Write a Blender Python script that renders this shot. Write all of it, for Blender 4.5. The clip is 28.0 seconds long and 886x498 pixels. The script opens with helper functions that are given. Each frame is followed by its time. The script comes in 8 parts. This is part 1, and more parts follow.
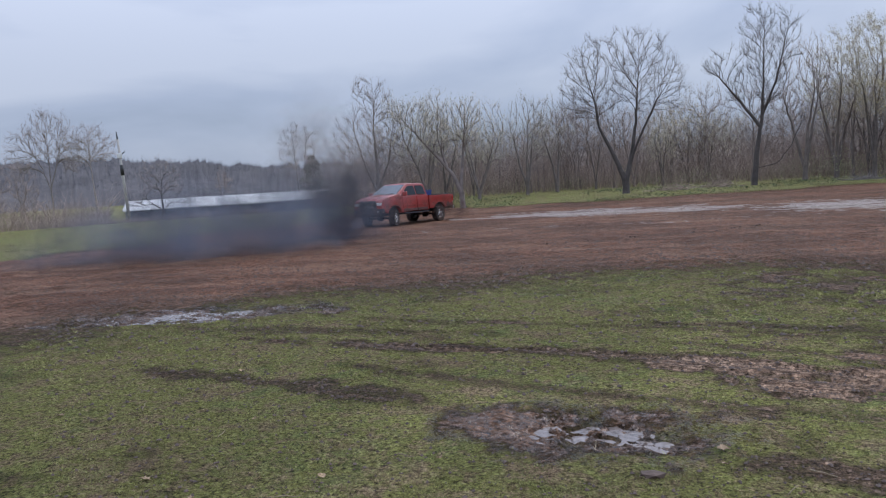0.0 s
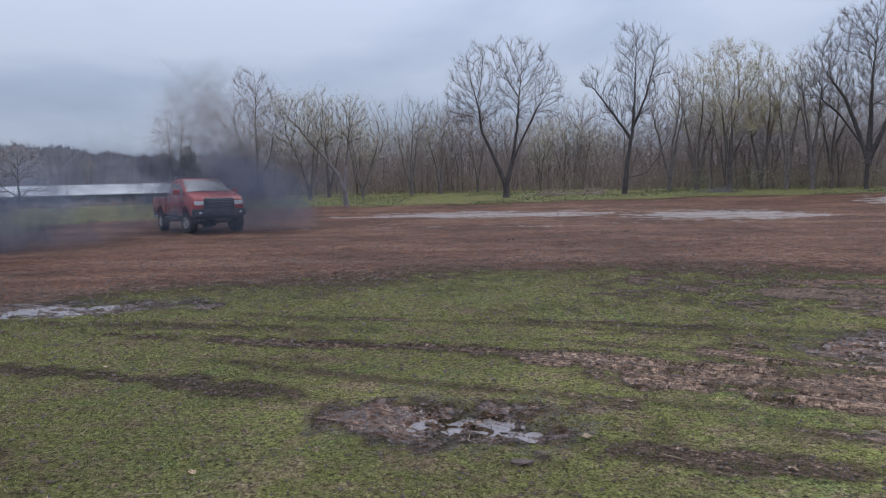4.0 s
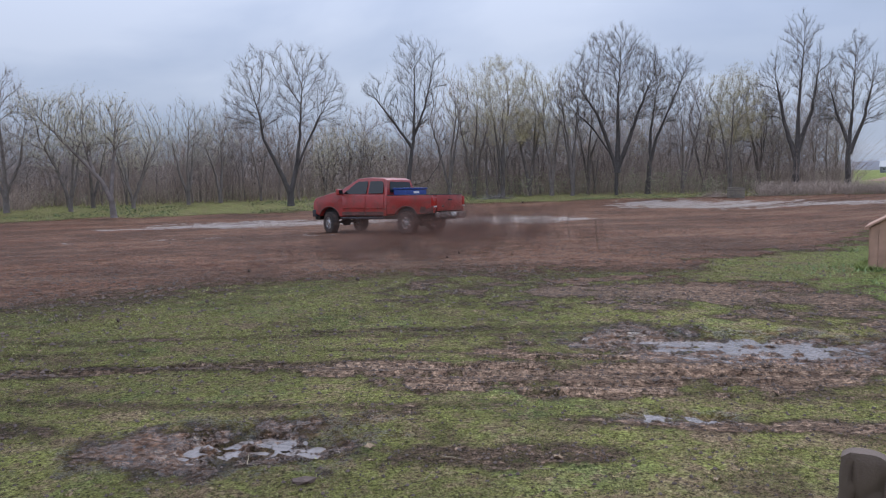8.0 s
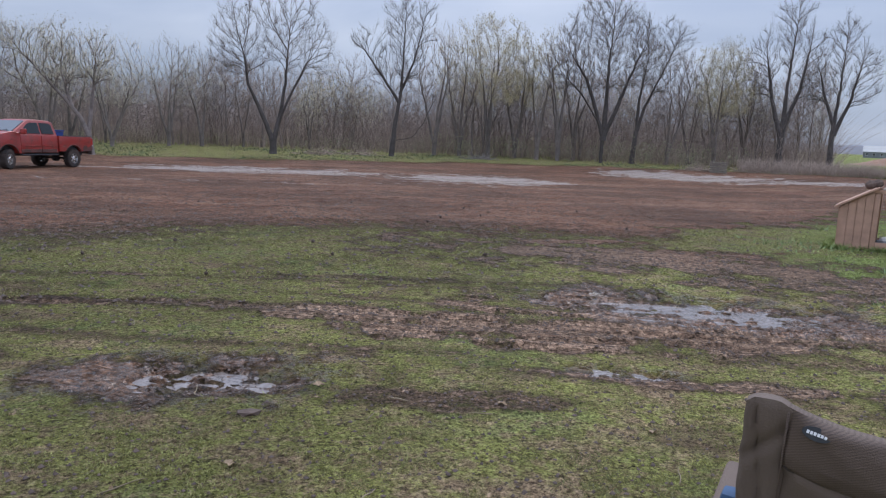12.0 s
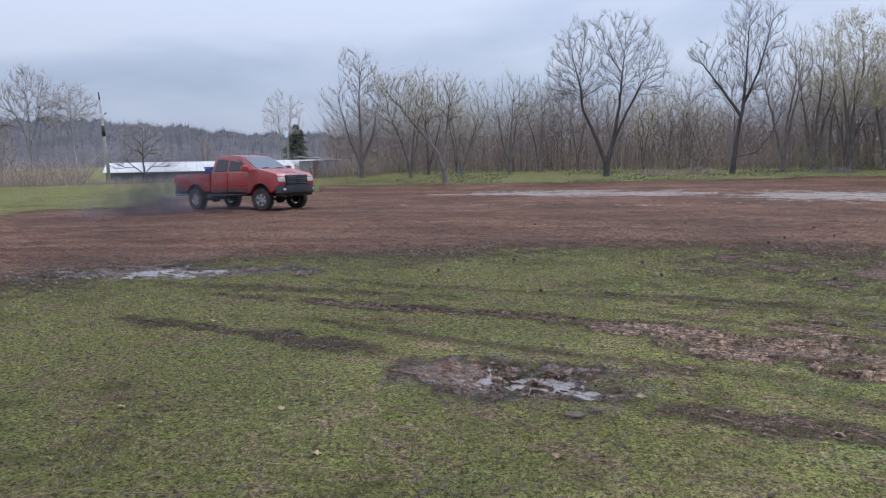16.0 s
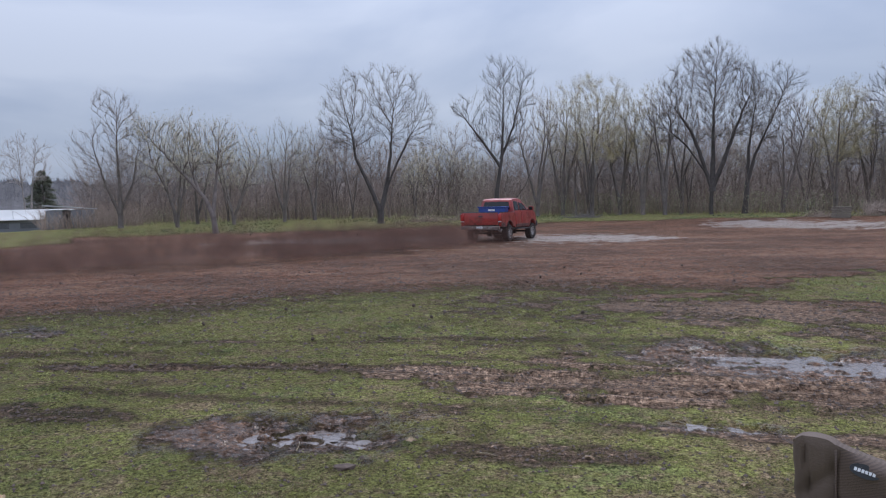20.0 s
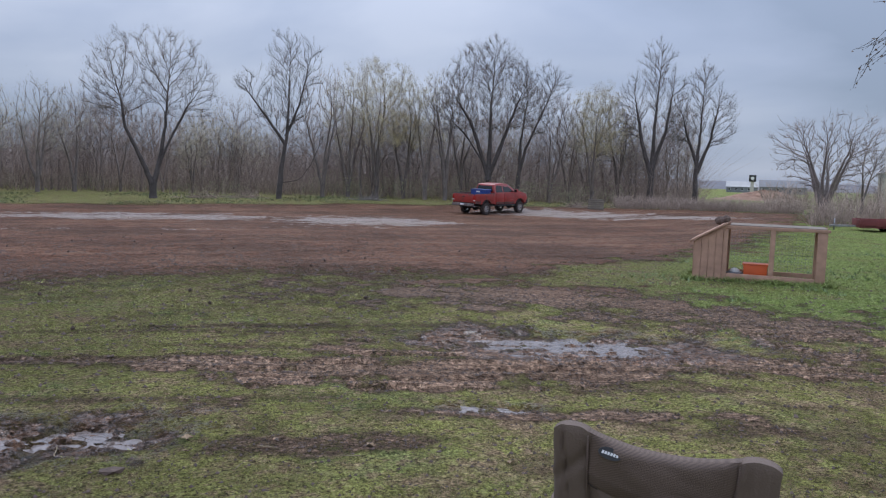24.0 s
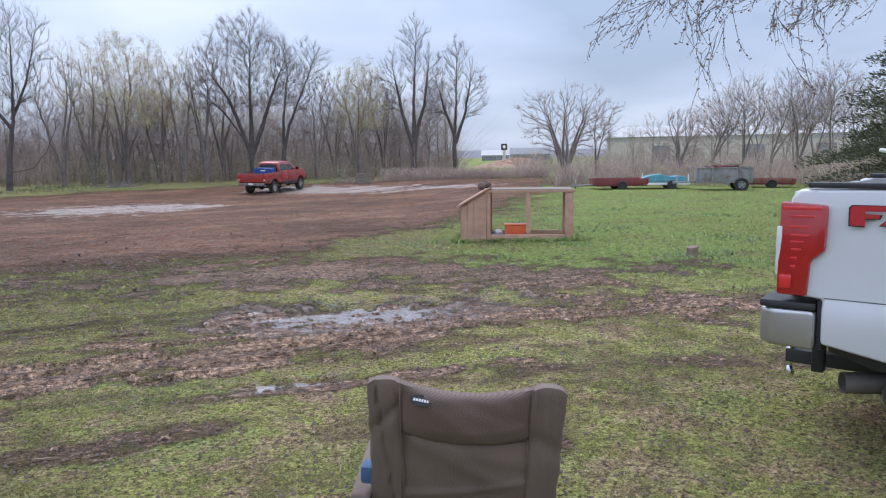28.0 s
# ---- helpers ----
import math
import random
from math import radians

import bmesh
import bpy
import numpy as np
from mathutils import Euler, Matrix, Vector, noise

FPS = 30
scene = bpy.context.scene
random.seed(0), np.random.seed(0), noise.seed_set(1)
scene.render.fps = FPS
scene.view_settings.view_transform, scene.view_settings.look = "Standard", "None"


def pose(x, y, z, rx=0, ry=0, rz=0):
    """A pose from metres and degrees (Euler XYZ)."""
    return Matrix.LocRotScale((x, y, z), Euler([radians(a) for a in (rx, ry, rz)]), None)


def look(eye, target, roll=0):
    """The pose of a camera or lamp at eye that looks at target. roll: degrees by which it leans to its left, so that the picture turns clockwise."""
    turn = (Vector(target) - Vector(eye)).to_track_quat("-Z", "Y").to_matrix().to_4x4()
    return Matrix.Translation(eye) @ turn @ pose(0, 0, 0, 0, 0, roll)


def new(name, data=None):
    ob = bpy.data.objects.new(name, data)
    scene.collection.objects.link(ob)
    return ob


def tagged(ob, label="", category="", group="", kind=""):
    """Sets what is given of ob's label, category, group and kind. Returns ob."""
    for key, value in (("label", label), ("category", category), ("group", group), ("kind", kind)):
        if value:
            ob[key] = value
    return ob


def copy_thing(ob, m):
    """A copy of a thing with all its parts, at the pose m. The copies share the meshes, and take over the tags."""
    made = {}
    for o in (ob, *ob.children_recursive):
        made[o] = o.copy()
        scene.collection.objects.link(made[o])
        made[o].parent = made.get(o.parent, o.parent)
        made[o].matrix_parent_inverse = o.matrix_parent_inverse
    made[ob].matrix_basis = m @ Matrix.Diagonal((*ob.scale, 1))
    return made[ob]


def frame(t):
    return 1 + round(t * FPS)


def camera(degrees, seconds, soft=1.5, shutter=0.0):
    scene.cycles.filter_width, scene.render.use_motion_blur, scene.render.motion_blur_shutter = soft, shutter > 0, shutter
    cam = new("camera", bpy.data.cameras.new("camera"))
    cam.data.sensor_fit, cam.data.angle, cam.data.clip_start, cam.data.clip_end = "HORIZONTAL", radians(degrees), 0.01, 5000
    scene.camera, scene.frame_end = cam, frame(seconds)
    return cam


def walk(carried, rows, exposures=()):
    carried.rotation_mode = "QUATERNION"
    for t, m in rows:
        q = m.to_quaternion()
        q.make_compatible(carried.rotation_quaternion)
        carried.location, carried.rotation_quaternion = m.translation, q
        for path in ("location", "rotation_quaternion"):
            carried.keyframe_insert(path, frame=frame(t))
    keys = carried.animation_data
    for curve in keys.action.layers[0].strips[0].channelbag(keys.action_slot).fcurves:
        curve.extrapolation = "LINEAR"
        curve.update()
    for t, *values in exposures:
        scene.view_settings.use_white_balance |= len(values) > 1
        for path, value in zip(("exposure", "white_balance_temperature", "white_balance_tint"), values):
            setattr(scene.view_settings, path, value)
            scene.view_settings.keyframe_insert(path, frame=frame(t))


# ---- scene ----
cam = camera(62.9, 28.0, 1.15)
PATH = [
    (0, (0.25, -0.458, 1.719), (-0.231, 1.473, 1.522), -3.4),
    (0.5, (0.243, -0.473, 1.725), (-0.216, 1.464, 1.538), -3.1),
    (1, (0.243, -0.473, 1.722), (-0.207, 1.464, 1.515), -2.8),
    (1.5, (0.243, -0.474, 1.727), (-0.193, 1.463, 1.491), -3.0),
    (2, (0.295, -0.492, 1.704), (0.242, 1.495, 1.485), -2.4),
    (2.5, (0.238, -0.514, 1.692), (0.149, 1.473, 1.485), -1.2),
    (3, (0.253, -0.552, 1.695), (0.038, 1.426, 1.495), -1.5),
    (3.5, (0.266, -0.511, 1.691), (0.108, 1.472, 1.479), -1.0),
    (5.5, (0.25, -0.54, 1.709), (0.067, 1.442, 1.512), -1.6),
    (6, (0.23, -0.516, 1.704), (0.131, 1.47, 1.493), -1.4),
    (6.5, (0.281, -0.504, 1.7), (0.326, 1.479, 1.448), -1.6),
    (7, (0.315, -0.459, 1.693), (0.579, 1.504, 1.418), -2.2),
    (7.5, (0.318, -0.462, 1.685), (0.688, 1.483, 1.405), -2.1),
    (8, (0.338, -0.46, 1.703), (0.755, 1.486, 1.504), -1.1),
    (8.5, (0.328, -0.462, 1.68), (0.729, 1.491, 1.515), 0.1),
    (9, (0.33, -0.446, 1.67), (0.713, 1.505, 1.46), 1.4),
    (9.5, (0.318, -0.455, 1.665), (0.694, 1.492, 1.403), 1.4),
    (10, (0.314, -0.466, 1.67), (0.61, 1.497, 1.429), 0.5),
    (10.5, (0.302, -0.474, 1.669), (0.535, 1.5, 1.448), 0.6),
    (11, (0.313, -0.479, 1.658), (0.498, 1.497, 1.412), 0.4),
    (11.5, (0.464, -0.475, 1.621), (0.949, 1.438, 1.3), 2.1),
    (13.5, (0.5, -0.802, 1.65), (0.485, 1.188, 1.452), 3.7),
    (14, (0.47, -0.859, 1.673), (0.082, 1.097, 1.518), 1.1),
    (14.5, (0.473, -0.903, 1.663), (-0.064, 1.014, 1.471), 0.2),
    (15, (0.496, -0.893, 1.656), (-0.036, 1.019, 1.409), -0.9),
    (15.5, (0.523, -0.845, 1.644), (0.016, 1.073, 1.386), -1.1),
    (16, (0.534, -0.872, 1.655), (0.1, 1.063, 1.392), -0.9),
    (16.5, (0.53, -0.861, 1.651), (0.084, 1.073, 1.402), -0.8),
    (17, (0.521, -0.857, 1.646), (0.087, 1.079, 1.389), -1.1),
    (17.5, (0.508, -0.866, 1.651), (0.083, 1.07, 1.385), -1.0),
    (18, (0.553, -0.829, 1.668), (0.258, 1.137, 1.447), -1.3),
    (18.5, (0.577, -0.811, 1.653), (0.426, 1.178, 1.501), -1.1),
    (19, (0.621, -0.751, 1.646), (0.631, 1.246, 1.523), -0.8),
    (19.5, (0.617, -0.771, 1.638), (0.741, 1.221, 1.518), -0.7),
    (20, (0.622, -0.768, 1.633), (0.792, 1.22, 1.491), -1.0),
    (20.5, (0.629, -0.753, 1.635), (0.843, 1.229, 1.473), -0.8),
    (21, (0.64, -0.74, 1.634), (0.926, 1.233, 1.474), -0.2),
    (21.5, (0.657, -0.71, 1.635), (1.067, 1.242, 1.486), 0.9),
    (22, (0.673, -0.68, 1.63), (1.177, 1.249, 1.479), 0.7),
    (22.5, (0.673, -0.641, 1.617), (1.288, 1.255, 1.447), 0.9),
    (24.5, (0.582, -0.906, 1.746), (1.41, 0.905, 1.555), 1.2),
    (25, (0.646, -1.014, 1.766), (1.703, 0.676, 1.61), -0.2),
    (25.5, (0.69, -1.017, 1.737), (2.056, 0.437, 1.611), -1.0),
    (26, (0.584, -0.946, 1.726), (1.999, 0.46, 1.582), -3.4),
    (26.5, (0.507, -0.861, 1.694), (1.939, 0.511, 1.433), -3.8),
    (27, (0.481, -0.827, 1.691), (1.837, 0.624, 1.45), -1.7),
    (27.5, (0.476, -0.81, 1.689), (1.743, 0.72, 1.463), -1.5),
    (28, (0.468, -0.809, 1.679), (1.742, 0.712, 1.428), -0.8),
]
walk(cam, [(t, look(eye, target, roll)) for t, eye, target, roll in PATH],
     exposures=[(0, 0.0), (2, -0.02), (3, -0.05), (5.5, 0.0), (6, 0.03), (7, 0.2), (8, 0.08), (9, 0.0), (10, 0.08), (11, 0.14), (14, -0.04), (15, 0.1), (16, 0.2), (17, 0.17), (18, 0.06), (19, -0.16), (20, -0.04), (22, 0.0), (25.0, -0.08), (25.8, 0.05), (26.5, 0.42), (27.2, 0.52), (28, 0.52)])

# ---- light ----
SUN_EL, SUN_AZ = radians(38), radians(200)
world = bpy.data.worlds.new("overcast")
scene.world = world
world.use_nodes = True
wn, wl = world.node_tree.nodes, world.node_tree.links
wn.clear()
w_out = wn.new("ShaderNodeOutputWorld")
w_sky = wn.new("ShaderNodeTexSky")
w_sky.sky_type, w_sky.sun_disc = "NISHITA", False
w_sky.sun_elevation, w_sky.sun_rotation = SUN_EL, SUN_AZ
w_skyb = wn.new("ShaderNodeBackground")
w_skyb.inputs[1].default_value = 0.012
w_cld = wn.new("ShaderNodeBackground")
w_add = wn.new("ShaderNodeAddShader")
w_co = wn.new("ShaderNodeTexCoord")
w_map = wn.new("ShaderNodeMapping")
w_map.inputs["Scale"].default_value = (1.0, 1.0, 3.4)
w_map.inputs["Location"].default_value = (3.1, 1.7, 0.4)
w_n = wn.new("ShaderNodeTexNoise")
w_n.inputs["Scale"].default_value, w_n.inputs["Detail"].default_value = 1.5, 7
w_n.inputs["Roughness"].default_value = 0.47
w_n.inputs["Distortion"].default_value = 0.35
w_r = wn.new("ShaderNodeValToRGB")
w_r.color_ramp.elements[0].position, w_r.color_ramp.elements[0].color = 0.385, (0.318, 0.388, 0.540, 1)
w_r.color_ramp.elements[1].position, w_r.color_ramp.elements[1].color = 0.615, (0.575, 0.642, 0.815, 1)
w_m = w_r.color_ramp.elements.new(0.5)
w_m.color = (0.426, 0.500, 0.685, 1)
wl.new(w_co.outputs["Generated"], w_map.inputs[0])
wl.new(w_map.outputs[0], w_n.inputs[0])
wl.new(w_n.outputs[0], w_r.inputs[0])
w_sep = wn.new("ShaderNodeSeparateXYZ")
w_up = wn.new("ShaderNodeMapRange")
w_up.interpolation_type = "SMOOTHSTEP"
for w_key, w_val in zip(("From Min", "From Max", "To Min", "To Max"), (0.02, 0.75, 0.77, 2.05)):
    w_up.inputs[w_key].default_value = w_val
wl.new(w_co.outputs["Generated"], w_sep.inputs[0])
wl.new(w_sep.outputs[2], w_up.inputs[0])
wl.new(w_up.outputs[0], w_cld.inputs[1])
wl.new(w_r.outputs[0], w_cld.inputs[0])
wl.new(w_sky.outputs[0], w_skyb.inputs[0])
wl.new(w_skyb.outputs[0], w_add.inputs[0])
wl.new(w_cld.outputs[0], w_add.inputs[1])
wl.new(w_add.outputs[0], w_out.inputs[0])
sun = new("sun", bpy.data.lights.new("sun", "SUN"))
sun.data.energy, sun.data.angle, sun.data.color = 1.2, radians(40), (1.0, 0.98, 0.98)
sun.matrix_world = look((-20 * math.sin(SUN_AZ), -20 * math.cos(SUN_AZ), 25), (0, 0, 0))
scene.cycles.transparent_max_bounces = 160


# ---- materials ----
def mat(name, color, rough=0.6, metal=0.0, vary=0.25, scale=6.0, bump=0.0, bscale=40.0, spec=0.5, random_by="", coat=0.0, dirt=None, dirt_amount=0.5):
    """A painted or natural surface: colour varied at two scales, optional relief and dirt."""
    m = bpy.data.materials.new(name)
    m.use_nodes = True
    n, l = m.node_tree.nodes, m.node_tree.links
    b = n["Principled BSDF"]
    b.inputs["Roughness"].default_value, b.inputs["Metallic"].default_value = rough, metal
    b.inputs["Specular IOR Level"].default_value = spec
    b.inputs["Coat Weight"].default_value = coat
    b.inputs["Coat Roughness"].default_value = 0.12
    co = n.new("ShaderNodeTexCoord")
    n1 = n.new("ShaderNodeTexNoise")
    n1.inputs["Scale"].default_value, n1.inputs["Detail"].default_value = scale, 6
    n2 = n.new("ShaderNodeTexNoise")
    n2.inputs["Scale"].default_value, n2.inputs["Detail"].default_value = scale * 0.17, 3
    l.new(co.outputs["Object"], n1.inputs[0])
    l.new(co.outputs["Object"], n2.inputs[0])
    add = n.new("ShaderNodeMath")
    l.new(n1.outputs[0], add.inputs[0])
    l.new(n2.outputs[0], add.inputs[1])
    ramp = n.new("ShaderNodeMapRange")
    ramp.inputs["From Min"].default_value, ramp.inputs["From Max"].default_value = 0.65, 1.35
    ramp.inputs["To Min"].default_value, ramp.inputs["To Max"].default_value = 1 - vary, 1 + vary
    l.new(add.outputs[0], ramp.inputs[0])
    val = ramp.outputs[0]
    if random_by:
        src = n.new("ShaderNodeObjectInfo") if random_by == "object" else n.new("ShaderNodeNewGeometry")
        mr = n.new("ShaderNodeMapRange")
        mr.inputs["To Min"].default_value, mr.inputs["To Max"].default_value = (0.5, 1.4) if name.endswith("blade") else (0.75, 1.25)
        l.new(src.outputs["Random" if random_by == "object" else "Random Per Island"], mr.inputs[0])
        mul = n.new("ShaderNodeMath")
        mul.operation = "MULTIPLY"
        l.new(val, mul.inputs[0])
        l.new(mr.outputs[0], mul.inputs[1])
        val = mul.outputs[0]
    vm = n.new("ShaderNodeVectorMath")
    vm.operation = "SCALE"
    vm.inputs[0].default_value = color[:3]
    l.new(val, vm.inputs["Scale"])
    col = vm.outputs[0]
    if dirt:
        nd = n.new("ShaderNodeTexNoise")
        nd.inputs["Scale"].default_value, nd.inputs["Detail"].default_value = 2.4, 9
        nd.inputs["Roughness"].default_value = 0.72
        l.new(co.outputs["Object"], nd.inputs[0])
        md = n.new("ShaderNodeMapRange")
        md.inputs["From Min"].default_value, md.inputs["From Max"].default_value = 0.62 - 0.35 * dirt_amount, 0.75 - 0.2 * dirt_amount
        md.inputs["To Max"].default_value = 0.85
        l.new(nd.outputs[0], md.inputs[0])
        mx = n.new("ShaderNodeMix")
        mx.data_type = "RGBA"
        l.new(md.outputs[0], mx.inputs["Factor"])
        l.new(col, mx.inputs["A"])
        mx.inputs["B"].default_value = (*dirt, 1)
        col = mx.outputs["Result"]
        ad = n.new("ShaderNodeMath")
        ad.operation = "MULTIPLY_ADD"
        ad.inputs[1].default_value, ad.inputs[2].default_value = 0.5, rough
        l.new(md.outputs[0], ad.inputs[0])
        l.new(ad.outputs[0], b.inputs["Roughness"])
    l.new(col, b.inputs["Base Color"])
    if bump:
        nb = n.new("ShaderNodeTexNoise")
        nb.inputs["Scale"].default_value, nb.inputs["Detail"].default_value = bscale, 5
        l.new(co.outputs["Object"], nb.inputs[0])
        bp = n.new("ShaderNodeBump")
        bp.inputs["Strength"].default_value, bp.inputs["Distance"].default_value = bump, 0.02
        l.new(nb.outputs[0], bp.inputs["Height"])
        l.new(bp.outputs[0], b.inputs["Normal"])
    return m


def lamp_glass(name, color, glow=0.0):
    m = mat(name, color, rough=0.12, vary=0.15, scale=30, coat=0.6)
    b = m.node_tree.nodes["Principled BSDF"]
    b.inputs["Emission Color"].default_value = (*color[:3], 1)
    b.inputs["Emission Strength"].default_value = glow
    return m


MUD = (0.17, 0.10, 0.075)
M_BARK = mat("bark", (0.19, 0.16, 0.145), 0.9, vary=0.4, scale=8, bump=0.6, bscale=30, random_by="object")
M_BARK_DARK = mat("dark_tree_bark", (0.10, 0.086, 0.08), 0.9, vary=0.4, scale=8, bump=0.6, bscale=30, random_by="object")
M_BARK_PALE = mat("pale_bark", (0.30, 0.262, 0.24), 0.9, vary=0.4, scale=5, random_by="object")
M_TWIG = mat("twig", (0.31, 0.265, 0.245), 0.9, vary=0.3, scale=2, random_by="object")
M_TWIG_PALE = mat("pale_twig", (0.40, 0.35, 0.27), 0.9, vary=0.3, scale=2, random_by="object")
M_TWIG_BROWN = mat("brown_twig", (0.30, 0.225, 0.185), 0.9, vary=0.3, scale=2, random_by="object")
M_TWIG_DARK = mat("dark_twig", (0.13, 0.112, 0.104), 0.9, vary=0.3, scale=2, random_by="object")
M_BUD = mat("yellow_green_bud", (0.47, 0.40, 0.215), 0.7, vary=0.35, scale=3, random_by="island")
M_BUD_GREEN = mat("pale_green_bud", (0.36, 0.36, 0.22), 0.7, vary=0.35, scale=3, random_by="island")
M_BUD_BROWN = mat("brown_bud", (0.21, 0.15, 0.11), 0.8, vary=0.3, scale=3, random_by="island")
M_RED = mat("red_truck_paint", (0.34, 0.032, 0.026), 0.34, vary=0.14, scale=3, coat=0.4, dirt=(0.15, 0.055, 0.042), dirt_amount=0.34)
M_RED_LOW = mat("mud_caked_red_paint", (0.22, 0.06, 0.05), 0.6, vary=0.2, scale=4, dirt=(0.085, 0.058, 0.05), dirt_amount=0.9)
M_BLACK = mat("black_plastic", (0.025, 0.026, 0.028), 0.55, vary=0.3, scale=9, bump=0.1)
M_BUMPER = mat("dark_bumper", (0.032, 0.036, 0.046), 0.4, vary=0.3, scale=6, dirt=MUD, dirt_amount=0.3)
M_TYRE = mat("muddy_tyre", (0.032, 0.03, 0.029), 0.85, vary=0.4, scale=9, bump=0.4, dirt=(0.10, 0.07, 0.058), dirt_amount=0.65)
M_TYRE2 = mat("black_tyre", (0.028, 0.028, 0.03), 0.8, vary=0.3, scale=9, bump=0.3)
M_RIM = mat("dirty_alloy", (0.62, 0.61, 0.60), 0.25, metal=0.75, vary=0.25, scale=8, dirt=MUD, dirt_amount=0.42)
M_CHROME = mat("chrome", (0.75, 0.76, 0.78), 0.14, metal=1.0, vary=0.05)
M_STEEL = mat("dull_steel", (0.30, 0.30, 0.31), 0.5, metal=0.8, vary=0.3, scale=8)
M_GLASS_DARK = mat("tinted_glass", (0.012, 0.014, 0.016), 0.08, vary=0.05, spec=0.45)
# pale base colour paints the sky's reflection into the windshield
M_GLASS_PALE = mat("windshield_glass", (0.12, 0.13, 0.145), 0.07, vary=0.05, spec=0.9)
M_HEAD = mat("headlight_glass", (0.66, 0.66, 0.64), 0.15, vary=0.2, scale=20, coat=0.5)
M_TAIL = lamp_glass("red_tail_lens", (0.36, 0.012, 0.014), 0.0)
M_BRAKE = lamp_glass("lit_brake_lens", (0.36, 0.024, 0.02), 0.06)
M_BLUE = mat("blue_box_paint", (0.016, 0.055, 0.25), 0.4, vary=0.2, scale=5)
M_WHITE_PAINT = mat("white_truck_paint", (0.57, 0.585, 0.60), 0.3, vary=0.03, scale=2, coat=0.6)
M_WHITE = mat("white_plastic", (0.75, 0.75, 0.74), 0.5, vary=0.1)
M_ALU = mat("satin_aluminium", (0.45, 0.45, 0.44), 0.35, metal=0.85, vary=0.12, scale=4)
M_WOOD = mat("weathered_cedar_boards", (0.44, 0.265, 0.19), 0.8, vary=0.25, scale=7, bump=0.25, bscale=24)
M_WOOD_GREY = mat("grey_weathered_wood", (0.235, 0.20, 0.165), 0.9, vary=0.35, scale=9, bump=0.4, bscale=25)
M_BARN = mat("brown_barn_siding", (0.19, 0.085, 0.05), 0.8, vary=0.25, scale=6, bump=0.2)
M_GREEN_TRIM = mat("green_metal_trim", (0.02, 0.07, 0.062), 0.5, vary=0.15)
M_ORANGE = mat("orange_plastic", (0.72, 0.13, 0.035), 0.45, vary=0.1, scale=5)
M_ROOF = mat("pale_metal_roof", (0.60, 0.59, 0.57), 0.75, vary=0.12, scale=0.6, bump=0.0)
M_SIDING = mat("grey_metal_siding", (0.19, 0.20, 0.218), 0.6, vary=0.2, scale=0.7)
M_BEIGE = mat("beige_warehouse_wall", (0.56, 0.515, 0.45), 0.7, vary=0.12, scale=0.4)
M_GREYROOF = mat("grey_warehouse_roof", (0.42, 0.42, 0.415), 0.6, vary=0.12, scale=0.4)
M_CHAIR = mat("brown_chair_canvas", (0.165, 0.122, 0.098), 0.85, vary=0.15, scale=5, bump=0.25, bscale=160)
M_CHAIR_MESH = mat("brown_chair_padding", (0.168, 0.120, 0.096), 0.8, vary=0.2, scale=4, bump=0.35, bscale=260)


def ribbed(m, scale, depth):
    """Adds fine slanting ribs to a cloth."""
    n, l = m.node_tree.nodes, m.node_tree.links
    b = n["Principled BSDF"]
    co, mp, w = n.new("ShaderNodeTexCoord"), n.new("ShaderNodeMapping"), n.new("ShaderNodeTexWave")
    mp.inputs["Rotation"].default_value = (0, radians(32), 0)
    w.inputs["Scale"].default_value, w.inputs["Distortion"].default_value, w.inputs["Detail Scale"].default_value = scale, 1.0, 4
    w.bands_direction = "Z"
    l.new(co.outputs["Object"], mp.inputs[0])
    l.new(mp.outputs[0], w.inputs[0])
    mx = n.new("ShaderNodeMix")
    mx.data_type, mx.blend_type = "RGBA", "MULTIPLY"
    mx.inputs["B"].default_value = (depth, depth, depth, 1)
    l.new(w.outputs["Fac"], mx.inputs["Factor"])
    l.new(b.inputs["Base Color"].links[0].from_socket, mx.inputs["A"])
    l.new(mx.outputs["Result"], b.inputs["Base Color"])


ribbed(M_CHAIR_MESH, 40.0, 0.72)
M_RUST = mat("rusty_red_paint", (0.19, 0.045, 0.045), 0.7, vary=0.35, scale=4)
M_TEAL = mat("teal_tarp", (0.075, 0.25, 0.29), 0.6, vary=0.25, scale=3)
M_GREYBOX = mat("grey_trailer_panel", (0.26, 0.26, 0.265), 0.7, vary=0.25, scale=3, dirt=(0.16, 0.11, 0.08), dirt_amount=0.4)
M_CEDAR = mat("cedar_needles", (0.082, 0.092, 0.050), 0.8, vary=0.3, scale=2, random_by="island")
M_EVERGREEN = mat("pine_needles", (0.19, 0.20, 0.15), 0.8, vary=0.4, scale=2, random_by="island")
M_BRUSH = mat("dry_brush", (0.34, 0.262, 0.215), 0.9, vary=0.35, scale=2, random_by="island")
M_GRASS = mat("grass_blade", (0.29, 0.285, 0.09), 0.7, vary=0.55, scale=0.6, random_by="island")
M_GRASS_TALL = mat("lush_grass_blade", (0.29, 0.345, 0.115), 0.7, vary=0.25, scale=0.6, random_by="island")
M_TUFT = mat("clover_tuft", (0.20, 0.275, 0.115), 0.7, vary=0.3, scale=0.6, random_by="island")
M_VERGE = mat("verge_blade", (0.115, 0.155, 0.075), 0.8, vary=0.35, scale=0.6, random_by="island")
M_STRAW_BLADE = mat("withered_blade", (0.30, 0.23, 0.13), 0.8, vary=0.35, scale=1, random_by="island")
M_STRAW = mat("dry_straw", (0.30, 0.235, 0.15), 0.8, vary=0.3, scale=8, random_by="object")
